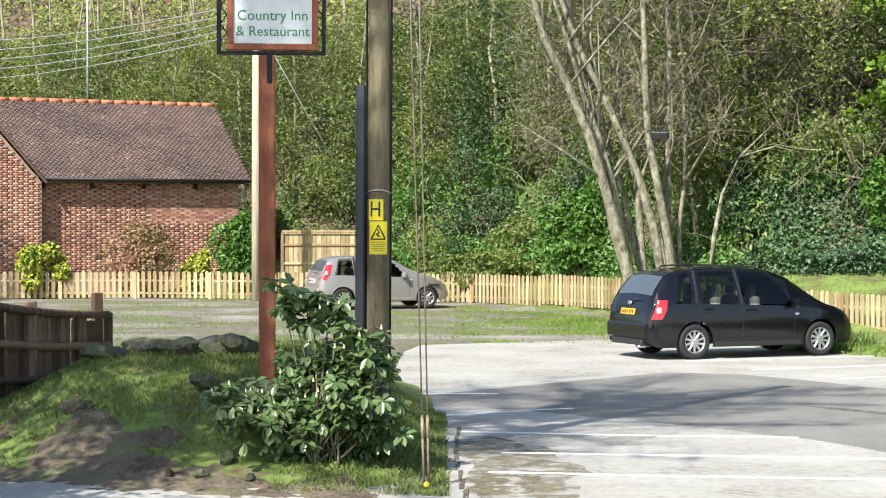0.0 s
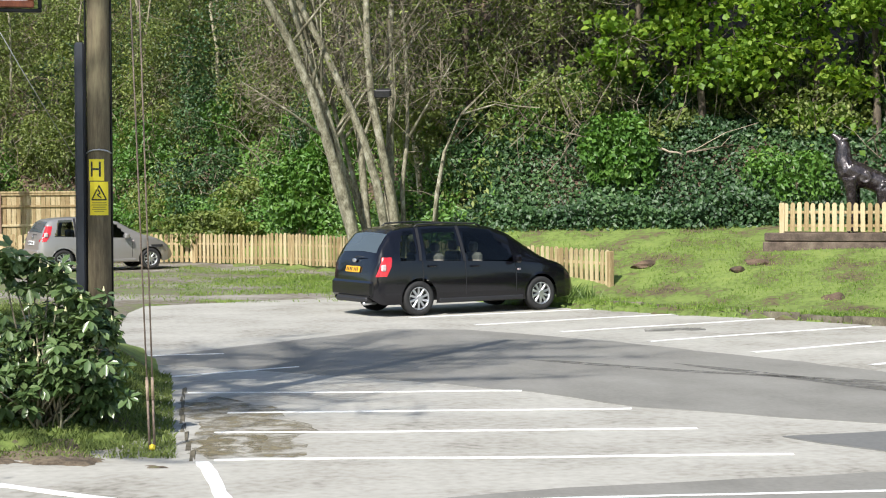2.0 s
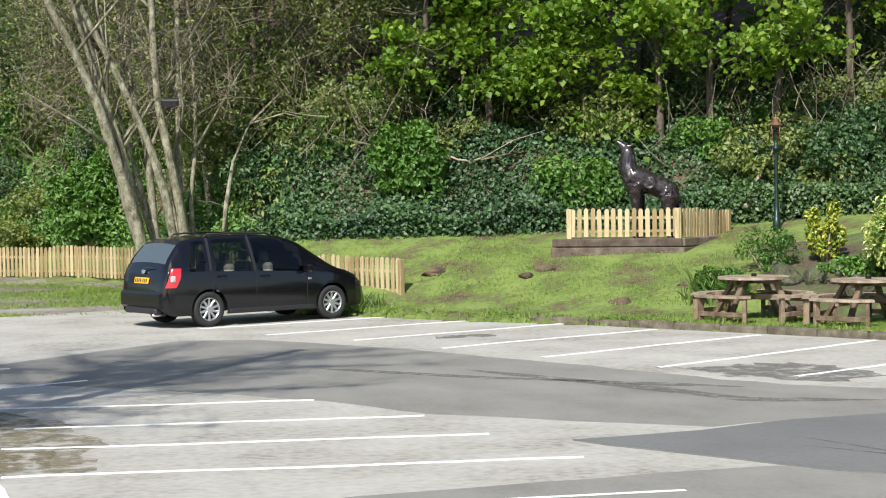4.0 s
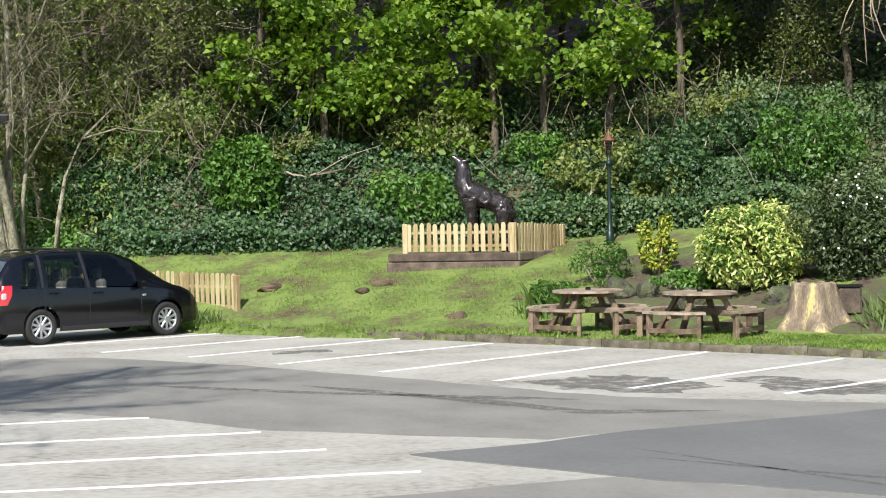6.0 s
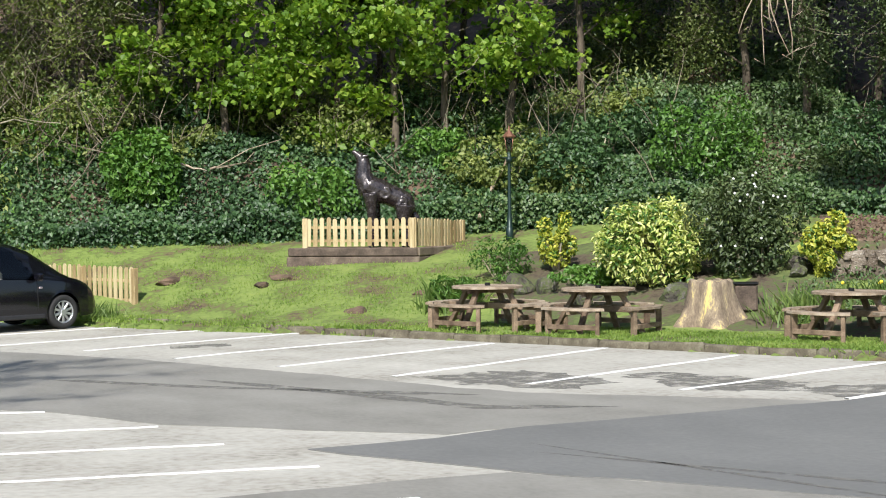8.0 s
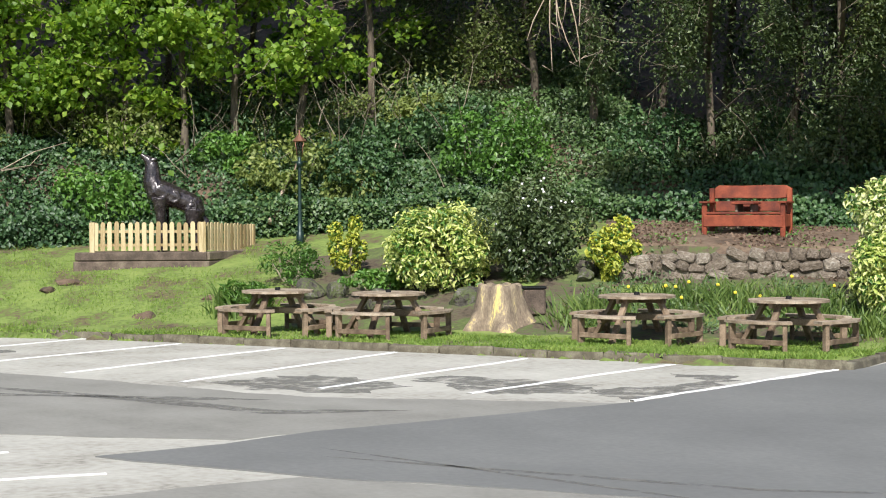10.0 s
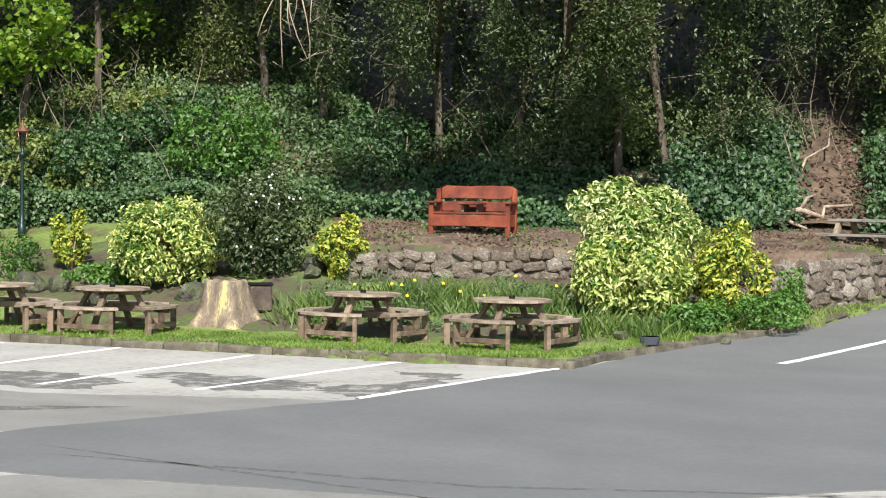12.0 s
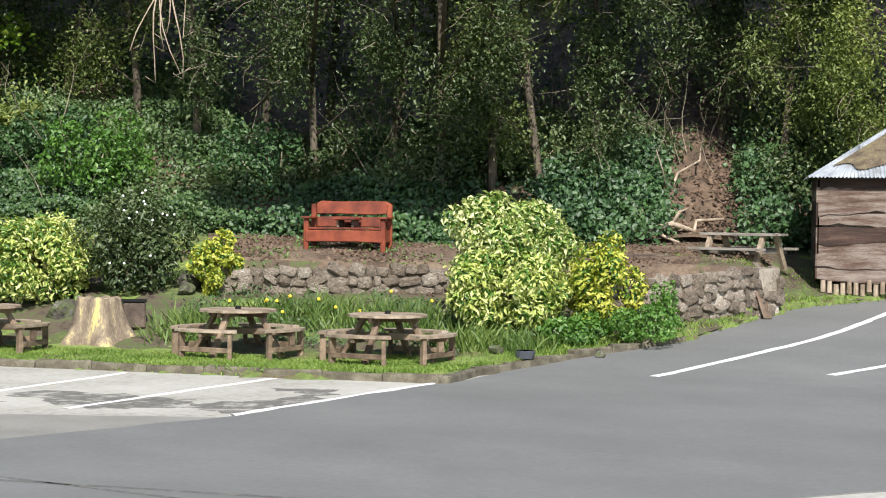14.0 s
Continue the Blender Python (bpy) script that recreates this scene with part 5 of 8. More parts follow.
            ringp = [(0.05, tr * 0.88), (0.095, tr * 0.93), (0.098, tr * 1.02), (0.05, tr * 1.0)]
            for q in range(28):
                a = 2 * math.pi * q / 28
                V += [(x, math.cos(a) * r, math.sin(a) * r) for x, r in ringp]
            Fs = [(q * 4 + j, q * 4 + (j + 1) % 4, ((q + 1) % 28) * 4 + (j + 1) % 4, ((q + 1) % 28) * 4 + j) for q in range(28) for j in range(4)]
            put("rim_lip", mesh_of("rim_lip", V, Fs, M_ALLOY, True), wheel)
    yr = yk[0]
    # tail lamps hug the rear corners
    for sgn in (1, -1):
        bm = bmesh.new()
        y0, y1, z0_, z1_ = S["lamp"]
        V = []
        for i in range(7):
            f_ = i / 6
            z = z0_ + (z1_ - z0_) * f_
            for j in range(4):
                h = j / 3
                y = (y0 + S["lamp_lean"] * f_) + (y1 - y0) * h * (1 - 0.35 * abs(f_ - 0.5))
                zb, zr, wb, wr = (cut(q, y) for q in ("zb", "zr", "wb", "wr"))
                if z < zb:
                    x = wb * (0.955 + 0.045 * math.sin(math.pi * min(1, 0.15 + (z - cut("z0", y)) / max(zb - cut("z0", y), 0.1) * 0.8)))
                else:
                    u = min(1, (z - zb) / max(zr - zb, 0.02))
                    x = wb * 0.965 + (wr - wb * 0.965) * u ** 1.25
                V.append(bm.verts.new((sgn * (x + 0.012), y, z)))
            # inner edge, round on the back
            V.append(bm.verts.new((sgn * (x - 0.16), y0 + S["lamp_lean"] * f_ - 0.012, z)))
        for i in range(6):
            for a_, b_ in ((0, 1), (1, 2), (2, 3), (4, 0)):
                bm.faces.new((V[i * 5 + a_], V[i * 5 + b_], V[i * 5 + 5 + b_], V[i * 5 + 5 + a_]))
        lamp = part("tail_lamp", bm, M_RED, root, "red tail lamp", None, True)
        bm = bmesh.new()
        zc = z0_ + (z1_ - z0_) * 0.45
        yy = y0 + S["lamp_lean"] * 0.45 + (y1 - y0) * 0.35
        box(bm, sgn * cut("wb", yy) * 0.985 - 0.03, sgn * cut("wb", yy) * 0.985 + 0.03, yy - 0.05, yy + 0.05, zc - 0.06, zc + 0.06, 0.02)
        part("reversing_lens", bm, M_CLEAR, lamp, "pale reversing lens")
    # number plate with plain bars
    py, pz, tilt = S["plate"]
    bm = bmesh.new()
    box(bm, -0.26, 0.26, -0.012, 0.012, -0.056, 0.056, 0.006, pose(0, py, pz, tilt, 0, 0))
    plate = part("number_plate", bm, S["plate_mat"], root, "rear number plate")
    for i in range(7):
        bm = bmesh.new()
        x = -0.205 + i * 0.062 + (0.03 if i > 3 else 0)
        box(bm, x - 0.017, x + 0.017, -0.016, -0.0125, -0.035, 0.035, 0, pose(0, py, pz, tilt, 0, 0))
        part("plate_bar", bm, M_INK, plate)
    # door seams, handles, mirrors, trim
    for y in S["seams"]:
        V = []
        zb = cut("zb", y)
        for sgn in (1, -1):
            bm = bmesh.new()
            last = None
            for i in range(8):
                v = i / 7
                z = S["axle"] + 0.05 + (zb - S["axle"] - 0.05) * v
                z0 = cut("z0", y)
                vv = (z - z0) / (zb - z0)
                x = sgn * (cut("wb", y) * (0.955 + 0.045 * math.sin(math.pi * min(1, 0.15 + vv * 0.8))) + 0.003)
                a, b = bm.verts.new((x, y - 0.006, z)), bm.verts.new((x, y + 0.006, z))
                if last:
                    bm.faces.new((last[0], last[1], b, a))
                last = (a, b)
            part("door_seam", bm, M_INK, root)
    for y in S["handles"]:
        for sgn in (1, -1):
            bm = bmesh.new()
            x = sgn * cut("wb", y)
            box(bm, x - 0.025, x + 0.025, y - 0.09, y + 0.09, cut("zb", y) - 0.11, cut("zb", y) - 0.075, 0.012)
            part("door_handle", bm, paint, root)
    for sgn in (1, -1):
        bm = bmesh.new()
        x = sgn * (cut("wb", S["mirror"]) + 0.09)
        box(bm, x - 0.1, x + 0.1, S["mirror"] - 0.06, S["mirror"] + 0.07, cut("zb", S["mirror"]) - 0.02, cut("zb", S["mirror"]) + 0.13, 0.035)
        part("wing_mirror", bm, paint, root)
        bm = bmesh.new()
        x = sgn * (cut("wb", S["base"] - 0.5) + 0.004)
        box(bm, x - 0.01, x + 0.012, S["base"] - 0.56, S["base"] - 0.48, 0.78, 0.82, 0.008)
        part("side_repeater", bm, M_CLEAR, root, "small pale indicator lens")
        bm = bmesh.new()
        x = sgn * cut("wb", S["base"] / 2) * 0.985
        box(bm, x - 0.02, x + 0.02, 0.42, S["base"] - 0.42, S["z0"][3] - 0.01, S["z0"][3] + 0.07, 0.015)
        part("sill", bm, M_TRIM if S["rails"] else paint, root)
        if S["rails"]:
            rail = [(sgn * (cut("wr", y) * 0.93), y, cut("zr", y) + S["crown"] * 0.2 + dz) for y, dz in ((0.05, 0.0), (0.12, 0.045), (0.7, 0.05), (1.4, 0.045), (1.5, 0.0))]
            tubes("roof_rail", [(rail, [0.016] * 5)], M_TRIM, root, "", 6)
    bm = bmesh.new()
    w = cut("wb", yr + 0.12)
    box(bm, -w * 0.9, w * 0.9, yr - 0.03, yr + 0.14, S["bumper"][0], S["bumper"][1], 0.04)
    part("rear_bumper", bm, paint, root)
    bm = bmesh.new()
    box(bm, -w * 0.7, w * 0.7, yr - 0.035, yr + 0.12, S["bumper"][0] - 0.1, S["bumper"][0], 0.03)
    part("bumper_valance", bm, M_TRIM, root)
    wy_, wz_ = S["wiper"]
    tubes("rear_wiper", [([(0, wy_ - 0.03, wz_), (0.12, wy_ - 0.035, wz_ + 0.03), (0.34, wy_ - 0.02, wz_ + 0.02)], [0.012, 0.009, 0.006])], M_INK, root)
    bm = bmesh.new()
    bmesh.ops.create_uvsphere(bm, u_segments=12, v_segments=8, radius=1, matrix=pose(0, S["plate"][0] + 0.035, S["plate"][1] + 0.16) @ Matrix.Diagonal((0.075, 0.02, 0.04, 1)))
    part("badge", bm, M_ALLOY, root, "small oval chrome badge", None, True)
    tubes("exhaust", [([(0.45, yr + 0.25, 0.24), (0.45, yr - 0.02, 0.235)], [0.03, 0.03])], M_ALLOY, root, "", 8)
    return root


M_CLOTH = surface("grey_seat_cloth", [(0.3, (0.2, 0.19, 0.17)), (0.7, (0.34, 0.32, 0.29))], scale=8, fine=60, rough=0.9)
MPV = dict(base=2.70, axle=0.322, arch=0.375, track=0.79, crown=0.035, spokes=10, rails=True,
           y=[-0.93, -0.90, -0.84, -0.80, -0.70, -0.52, -0.36, -0.15, 0.5, 1.2, 1.7, 2.05, 2.4, 2.72, 2.9, 3.1, 3.3, 3.45, 3.55, 3.60],
           z0=[0.36, 0.32, 0.27, 0.24, 0.22, 0.22, 0.22, 0.22, 0.22, 0.22, 0.22, 0.22, 0.22, 0.22, 0.22, 0.22, 0.23, 0.25, 0.30, 0.36],
           zb=[0.55, 0.75, 0.94, 0.99, 1.01, 1.02, 1.02, 1.02, 1.00, 0.98, 0.96, 0.945, 0.93, 0.91, 0.88, 0.82, 0.74, 0.65, 0.55, 0.46],
           zr=[0.57, 0.78, 0.98, 1.08, 1.26, 1.48, 1.56, 1.605, 1.645, 1.635, 1.59, 1.47, 1.25, 1.04, 0.96, 0.91, 0.83, 0.73, 0.61, 0.50],
           wb=[0.66, 0.75, 0.82, 0.85, 0.875, 0.895, 0.90, 0.905, 0.91, 0.91, 0.91, 0.91, 0.905, 0.90, 0.885, 0.86, 0.82, 0.76, 0.68, 0.6],
           wr=[0.60, 0.68, 0.74, 0.74, 0.71, 0.66, 0.64, 0.64, 0.645, 0.65, 0.65, 0.665, 0.70, 0.77, 0.79, 0.77, 0.72, 0.66, 0.6, 0.52],
           glass=[(-0.40, -0.06, -0.22, -0.02), (0.16, 0.92, 0.16, 0.86), (1.06, 2.16, 1.0, 1.55)], pillars=[(0.04, 0.07), (0.99, 0.93)],
           hatch=(-0.76, -0.50), screen=(1.98, 2.62), seats=(0.65, 1.5), seat_mat=M_CLOTH, lamp=(-0.86, -0.64, 0.74, 1.09), lamp_lean=0.12,
           plate=(-0.905, 0.86, -14), plate_mat=M_YELLOWPLATE, seams=(0.08, 1.0, 2.12), handles=(0.28, 1.2), mirror=2.08, bumper=(0.36, 0.66), wiper=(-0.83, 1.07))
dark_car = car("people_carrier", pose(4.34, 35.75, 0.004, 0, 0, -67.3), "black people carrier with silver alloy wheels parked in a bay", M_BLACKPAINT, MPV)
HATCH = dict(MPV)
HATCH.update(base=2.49, axle=0.295, arch=0.34, track=0.72, crown=0.03, spokes=9, rails=False,
             y=[-0.68, -0.66, -0.60, -0.56, -0.50, -0.38, -0.24, -0.05, 0.4, 0.9, 1.3, 1.6, 1.95, 2.3, 2.5, 2.7, 2.9, 3.05, 3.15, 3.22],
             zb=[0.5, 0.7, 0.88, 0.93, 0.95, 0.95, 0.95, 0.95, 0.93, 0.91, 0.90, 0.89, 0.88, 0.87, 0.85, 0.79, 0.70, 0.6, 0.52, 0.42],
             zr=[0.52, 0.72, 0.91, 1.0, 1.13, 1.32, 1.40, 1.43, 1.45, 1.44, 1.41, 1.33, 1.13, 0.97, 0.92, 0.86, 0.77, 0.67, 0.56, 0.45],
             wb=[0.6, 0.68, 0.75, 0.78, 0.80, 0.82, 0.83, 0.835, 0.84, 0.84, 0.84, 0.84, 0.835, 0.83, 0.81, 0.78, 0.74, 0.68, 0.6, 0.52],
             wr=[0.55, 0.62, 0.67, 0.67, 0.64, 0.60, 0.58, 0.58, 0.59, 0.60, 0.60, 0.61, 0.65, 0.71, 0.72, 0.7, 0.65, 0.6, 0.52, 0.45],
             glass=[(-0.22, 0.30, -0.08, 0.30), (0.42, 1.05, 0.42, 0.98), (1.15, 1.95, 1.1, 1.38)], pillars=[(0.36, 0.36), (1.1, 1.04)],
             hatch=(-0.54, -0.36), screen=(1.52, 2.15), seats=(0.55, 1.3), lamp=(-0.63, -0.44, 0.82, 1.24), lamp_lean=0.2,
             plate=(-0.665, 0.78, -12), plate_mat=M_WHITEPLATE, seams=(0.36, 1.08, 1.95), handles=(1.2,), mirror=1.75, bumper=(0.34, 0.6), wiper=(-0.58, 0.99))
silver_car = car("hatchback", pose(-2.92, 54.0, 0.05, 0, 0, -70), "silver-grey small hatchback with red tail lamps on the gravel", M_SILVERPAINT, HATCH)



# ---- the verge: sign, pole, bush, rocks, rail fence ----
def text_part(name, words, size, material, m, parent):
    cu = bpy.data.curves.new(name, "FONT")
    cu.body, cu.size, cu.align_x, cu.align_y, cu.extrude = words, size, "CENTER", "CENTER", 0.002
    tmp = bpy.data.objects.new(name, cu)
    scene.collection.objects.link(tmp)
    me = bpy.data.meshes.new_from_object(tmp.evaluated_get(bpy.context.evaluated_depsgraph_get()))
    bpy.data.objects.remove(tmp)
    me.materials.append(material)
    return put(name, me, parent, m)


M_IRON = plain("black_iron", (0.015, 0.015, 0.016), 0.45, 0.6)
M_BOARD = surface("white_sign_board", [(0.3, (0.66, 0.68, 0.68)), (0.7, (0.82, 0.83, 0.83))], scale=3, fine=20, rough=0.4, bump=0)
M_GREENINK = plain("green_lettering", (0.03, 0.22, 0.08), 0.5)
p = spot(-5.1, 20.8)
sign = empty("inn_sign", pose(p.x, p.y, p.z, 0, 0, 5), "white inn sign in a brown frame on a red-brown post", "sign")
bm = bmesh.new()
box(bm, -0.09, 0.09, -0.09, 0.09, -0.4, 4.31 - p.z, 0.012)
part("post", bm, M_RUSTPOST, sign, "red-brown stained square post")
zb = 4.37 - p.z
for x0, x1, z0, z1 in ((-0.43, 0.55, zb, zb + 0.07), (-0.43, 0.55, zb + 1.25, zb + 1.32), (-0.43, -0.36, zb + 0.07, zb + 1.25), (0.48, 0.55, zb + 0.07, zb + 1.25)):
    bm = bmesh.new()
    box(bm, x0, x1, -0.05, 0.05, z0, z1, 0.008)
    part("frame_bar", bm, M_RUSTPOST, sign)
bm = bmesh.new()
box(bm, -0.36, 0.48, -0.02, 0.02, zb + 0.07, zb + 1.25)
board = part("board", bm, M_BOARD, sign, "white painted board")
text_part("lettering", "Country Inn", 0.155, M_GREENINK, pose(0.06, -0.023, zb + 0.37, 90, 0, 0), board)
text_part("lettering", "& Restaurant", 0.15, M_GREENINK, pose(0.06, -0.023, zb + 0.2, 90, 0, 0), board)
for i in range(5):
    bm = bmesh.new()
    box(bm, -0.22 + i * 0.13, -0.15 + i * 0.13, -0.024, -0.021, zb + 0.55, zb + 0.68)
    part("letter_bar", bm, M_GREENINK, board)
for x0, x1, z0, z1 in ((-0.54, 0.63, zb - 0.05, zb - 0.01), (-0.54, -0.49, zb - 0.01, zb + 1.4), (0.59, 0.63, zb - 0.01, zb + 1.4)):
    bm = bmesh.new()
    box(bm, x0, x1, -0.03, 0.03, z0, z1, 0.006)
    part("iron_surround", bm, M_IRON, sign, "black iron surround")
for sx in (-0.46, 0.57):
    for i in range(7):
        z = zb + 0.1 + i * 0.19
        tubes("scroll", [([(sx - 0.035, 0, z), (sx + 0.03, 0, z + 0.09), (sx - 0.035, 0, z + 0.17)], [0.008, 0.011, 0.008])], M_IRON, sign)
bm = bmesh.new()
box(bm, -0.002, 0.05, -0.1, -0.09, zb - 0.36, zb - 0.02, 0.004)
part("strap", bm, M_IRON, sign, "black iron strap")

M_SIGNYELLOW = plain("yellow_plate_paint", (0.80, 0.66, 0.03), 0.45)
p = spot(-1.81, 20.5)
pole = empty("telegraph_pole", pose(p.x, p.y, p.z, 0, 0.25, 0) @ Matrix.Scale(1.046, 4), "weathered greenish wooden telegraph pole with yellow warning plates", "pole")
bm = bmesh.new()
V, Fs = tube([(0, 0, -0.5 + i) for i in range(11)], [0.128 - 0.0035 * i for i in range(11)], 20)
put("shaft", mesh_of("shaft", V, Fs, M_POLE, True), pole)
bm = bmesh.new()
box(bm, -0.235, -0.135, -0.06, 0.06, 0.2, 3.45, 0.02)
part("cable_cover", bm, plain("dark_grey_cover", (0.03, 0.034, 0.042), 0.5), pole, "dark grey cable cover")
for x in (-0.125, 0.122):
    line = [(x, -0.03, 0.2), (x * 1.02, -0.03, 3), (x, -0.03, 6.5), (x * 0.9, -0.02, 9)]
    tubes("cable", [(line, [0.011] * 4)], M_IRON, pole, "black cable")


def curved_plate(name, z0, z1, w, mat, off=0.0, x0=None):
    V, Fs = [], []
    r = 0.122 + off
    for i in range(9):
        a = (i / 8 - 0.5) * w / r + (x0 or 0) / r
        V += [(r * math.sin(a), -r * math.cos(a), z0), (r * math.sin(a), -r * math.cos(a), z1)]
    Fs = [(2 * i, 2 * i + 2, 2 * i + 3, 2 * i + 1) for i in range(8)]
    return mesh_of(name, V, Fs, mat, True)


zo = (2.55 - p.z) / 1.046
h1 = put("identity_plate", curved_plate("identity_plate", zo - 0.01, zo + 0.205, 0.165, M_SIGNYELLOW, 0.004, -0.03), pole, None, "yellow plate with a letter H")
for a, b, c, d in ((-0.085, -0.065, 0.03, 0.18), (0.0, 0.02, 0.03, 0.18), (-0.064, -0.001, 0.095, 0.115)):
    put("stroke", curved_plate("stroke", zo + c, zo + d, b - a, M_INK, 0.007, (a + b) / 2), h1)
h2 = put("warning_plate", curved_plate("warning_plate", zo - 0.355, zo - 0.02, 0.2, M_SIGNYELLOW, 0.004), pole, None, "yellow electrical danger plate")
for i in range(3):
    pa, pb = [((-0.075, -0.20), (0, -0.06)), ((0, -0.06), (0.075, -0.20)), ((0.075, -0.20), (-0.075, -0.20))][i]
    r = 0.131
    f3 = lambda q: (r * math.sin(q[0] / r), -r * math.cos(q[0] / r), zo + q[1])
    tubes("triangle_side", [([f3(pa), f3(((pa[0] + pb[0]) / 2, (pa[1] + pb[1]) / 2)), f3(pb)], [0.007] * 3)], M_INK, h2, "", 4)
for q in (((-0.01, -0.10), (0.012, -0.135)), ((0.012, -0.135), (-0.02, -0.15)), ((-0.02, -0.15), (0.02, -0.18))):
    tubes("bolt_mark", [([f3(q[0]), f3(q[1])], [0.007, 0.005])], M_INK, h2, "", 4)
for i in range(5):
    put("text_bar", curved_plate("text_bar", zo - 0.235 - i * 0.022, zo - 0.226 - i * 0.022, (0.15, 0.16, 0.13, 0.15, 0.1)[i], plain("olive_ink", (0.35, 0.29, 0.03), 0.6) if i == 0 else bpy.data.materials["olive_ink"], 0.007), h2)
tubes("pole_band", [([(0.128 * math.sin(a), -0.128 * math.cos(a), zo + 0.25 + 0.05 * math.cos(a)) for a in np.linspace(-1.5, 1.5, 9)], [0.008] * 9)], M_ALLOY, pole, "", 5)

M_STAY = surface("rusty_steel_rope", [(0.3, (0.13, 0.10, 0.08)), (0.7, (0.28, 0.22, 0.17))], scale=20, fine=80, rough=0.7, bump=0)
stay = empty("stay_wires", pose(0, 0, 0), "pair of steel stay wires anchored in the grass", "stay wire")
q = spot(-0.42, 18.2)
for dx, top in ((0.0, (-0.32, 18.55, 6.2)), (0.045, (-0.22, 18.5, 6.2))):
    a = Vector((q.x + dx, q.y, q.z))
    b = Vector(top)
    d = (b - a)
    tubes("wire", [([a + d * 0.11, b], [0.008, 0.008])], M_STAY, stay)
    tubes("anchor_rod", [([a, a + d * 0.11], [0.013, 0.013])], M_STAY, stay)
    tubes("guard", [([a + d * 0.075, a + d * 0.105], [0.016, 0.016])], M_GREYWOOD, stay, "pale plastic guard", 8)

# rhododendron
p = spot(-3.55, 18.95)
rhodo = empty("rhododendron", pose(p.x, p.y, p.z), "straggling rhododendron bush with pale buds", "bush")
g = np.random.default_rng(15)
tips = []
for i in range(27):
    a, w = g.uniform(0, 2 * math.pi), 0.46 * g.uniform(0.3, 1.05)
    tips.append(Vector((0.2 + math.cos(a) * w, math.sin(a) * w * 0.8, 0.12 + 1.05 * g.random())))
for i in range(11):
    tips.append(Vector((g.uniform(-0.92, -0.3), g.uniform(-0.25, 0.2), 0.1 + 0.52 * g.random())))
tips += [Vector((-0.36, -0.05, 1.6)), Vector((-0.27, 0, 1.48)), Vector((-0.12, 0, 1.58)), Vector((-0.05, -0.1, 1.36)), Vector((0.1, 0, 1.42)), Vector((0.2, -0.1, 1.28)), Vector((0.36, 0, 1.16)), Vector((0.5, -0.1, 1.0)), Vector((0.62, 0, 0.84)), Vector((0.6, -0.1, 0.5)), Vector((0.62, 0, 0.25))]
for t in tips:
    s = Vector((g.normal() * 0.12, g.normal() * 0.1, -0.1))
    m = s.lerp(t, 0.5) + Vector((g.normal() * 0.08, g.normal() * 0.08, 0.05))
    tubes("stem", [([s, m, t], [0.015, 0.011, 0.006])], M_BARK, rhodo, "", 5)
C, D, N = [], [], []
for t in tips:
    for j in range(10):
        c = t + Vector(g.normal(size=3) * (0.095, 0.12, 0.10))
        up = Vector((g.normal() * 0.3, g.normal() * 0.3 - 0.15, 1)).normalized()
        for q in range(8):
            a = q * 0.785 + g.uniform(-0.25, 0.25)
            e = up.cross(Vector((math.cos(a), math.sin(a), 0.1))).normalized()
            d = (e - up * g.uniform(-0.25, 1.1)).normalized()
            C.append(c + d * 0.075)
            D.append(d)
            N.append((up + d * 0.3).normalized())
C, D, N = np.array(C), np.array(D), np.array(N)
N -= D * np.sum(D * N, 1)[:, None]
N /= np.linalg.norm(N, axis=1)[:, None]
Sd = np.cross(N, D)
ln = 0.132 * g.uniform(0.75, 1.25, len(C))[:, None]
v = np.stack([C - D * ln * 0.5, C - D * ln * 0.1 + Sd * ln * 0.22 + N * 0.008, C + D * ln * 0.25 + Sd * ln * 0.21 + N * 0.006, C + D * ln * 0.5 - N * 0.012, C + D * ln * 0.25 - Sd * ln * 0.21 + N * 0.006, C - D * ln * 0.1 - Sd * ln * 0.22 + N * 0.008], 1).reshape(-1, 3)
i0 = np.arange(len(C))[:, None] * 6
tt = np.concatenate([i0 + [0, 2, 1], i0 + [0, 3, 2], i0 + [0, 4, 3], i0 + [0, 5, 4]], 1).reshape(-1, 3)
put("foliage", quick_mesh("foliage", v, tt, L_RHODO), rhodo)
M_BUD = plain("pale_bud", (0.62, 0.60, 0.33), 0.5)
bud = bmesh.new()
bmesh.ops.create_cone(bud, cap_ends=True, segments=6, radius1=0.014, radius2=0.003, depth=0.045)
bme = bpy.data.meshes.new("bud")
bud.to_mesh(bme)
bud.free()
bme.materials.append(M_BUD)
for t in tips:
    for j in range(2):
        c = t + Vector(g.normal(size=3) * (0.1, 0.1, 0.09)) + Vector((0, -0.06, 0.12))
        put("bud", bme, rhodo, pose(*c))


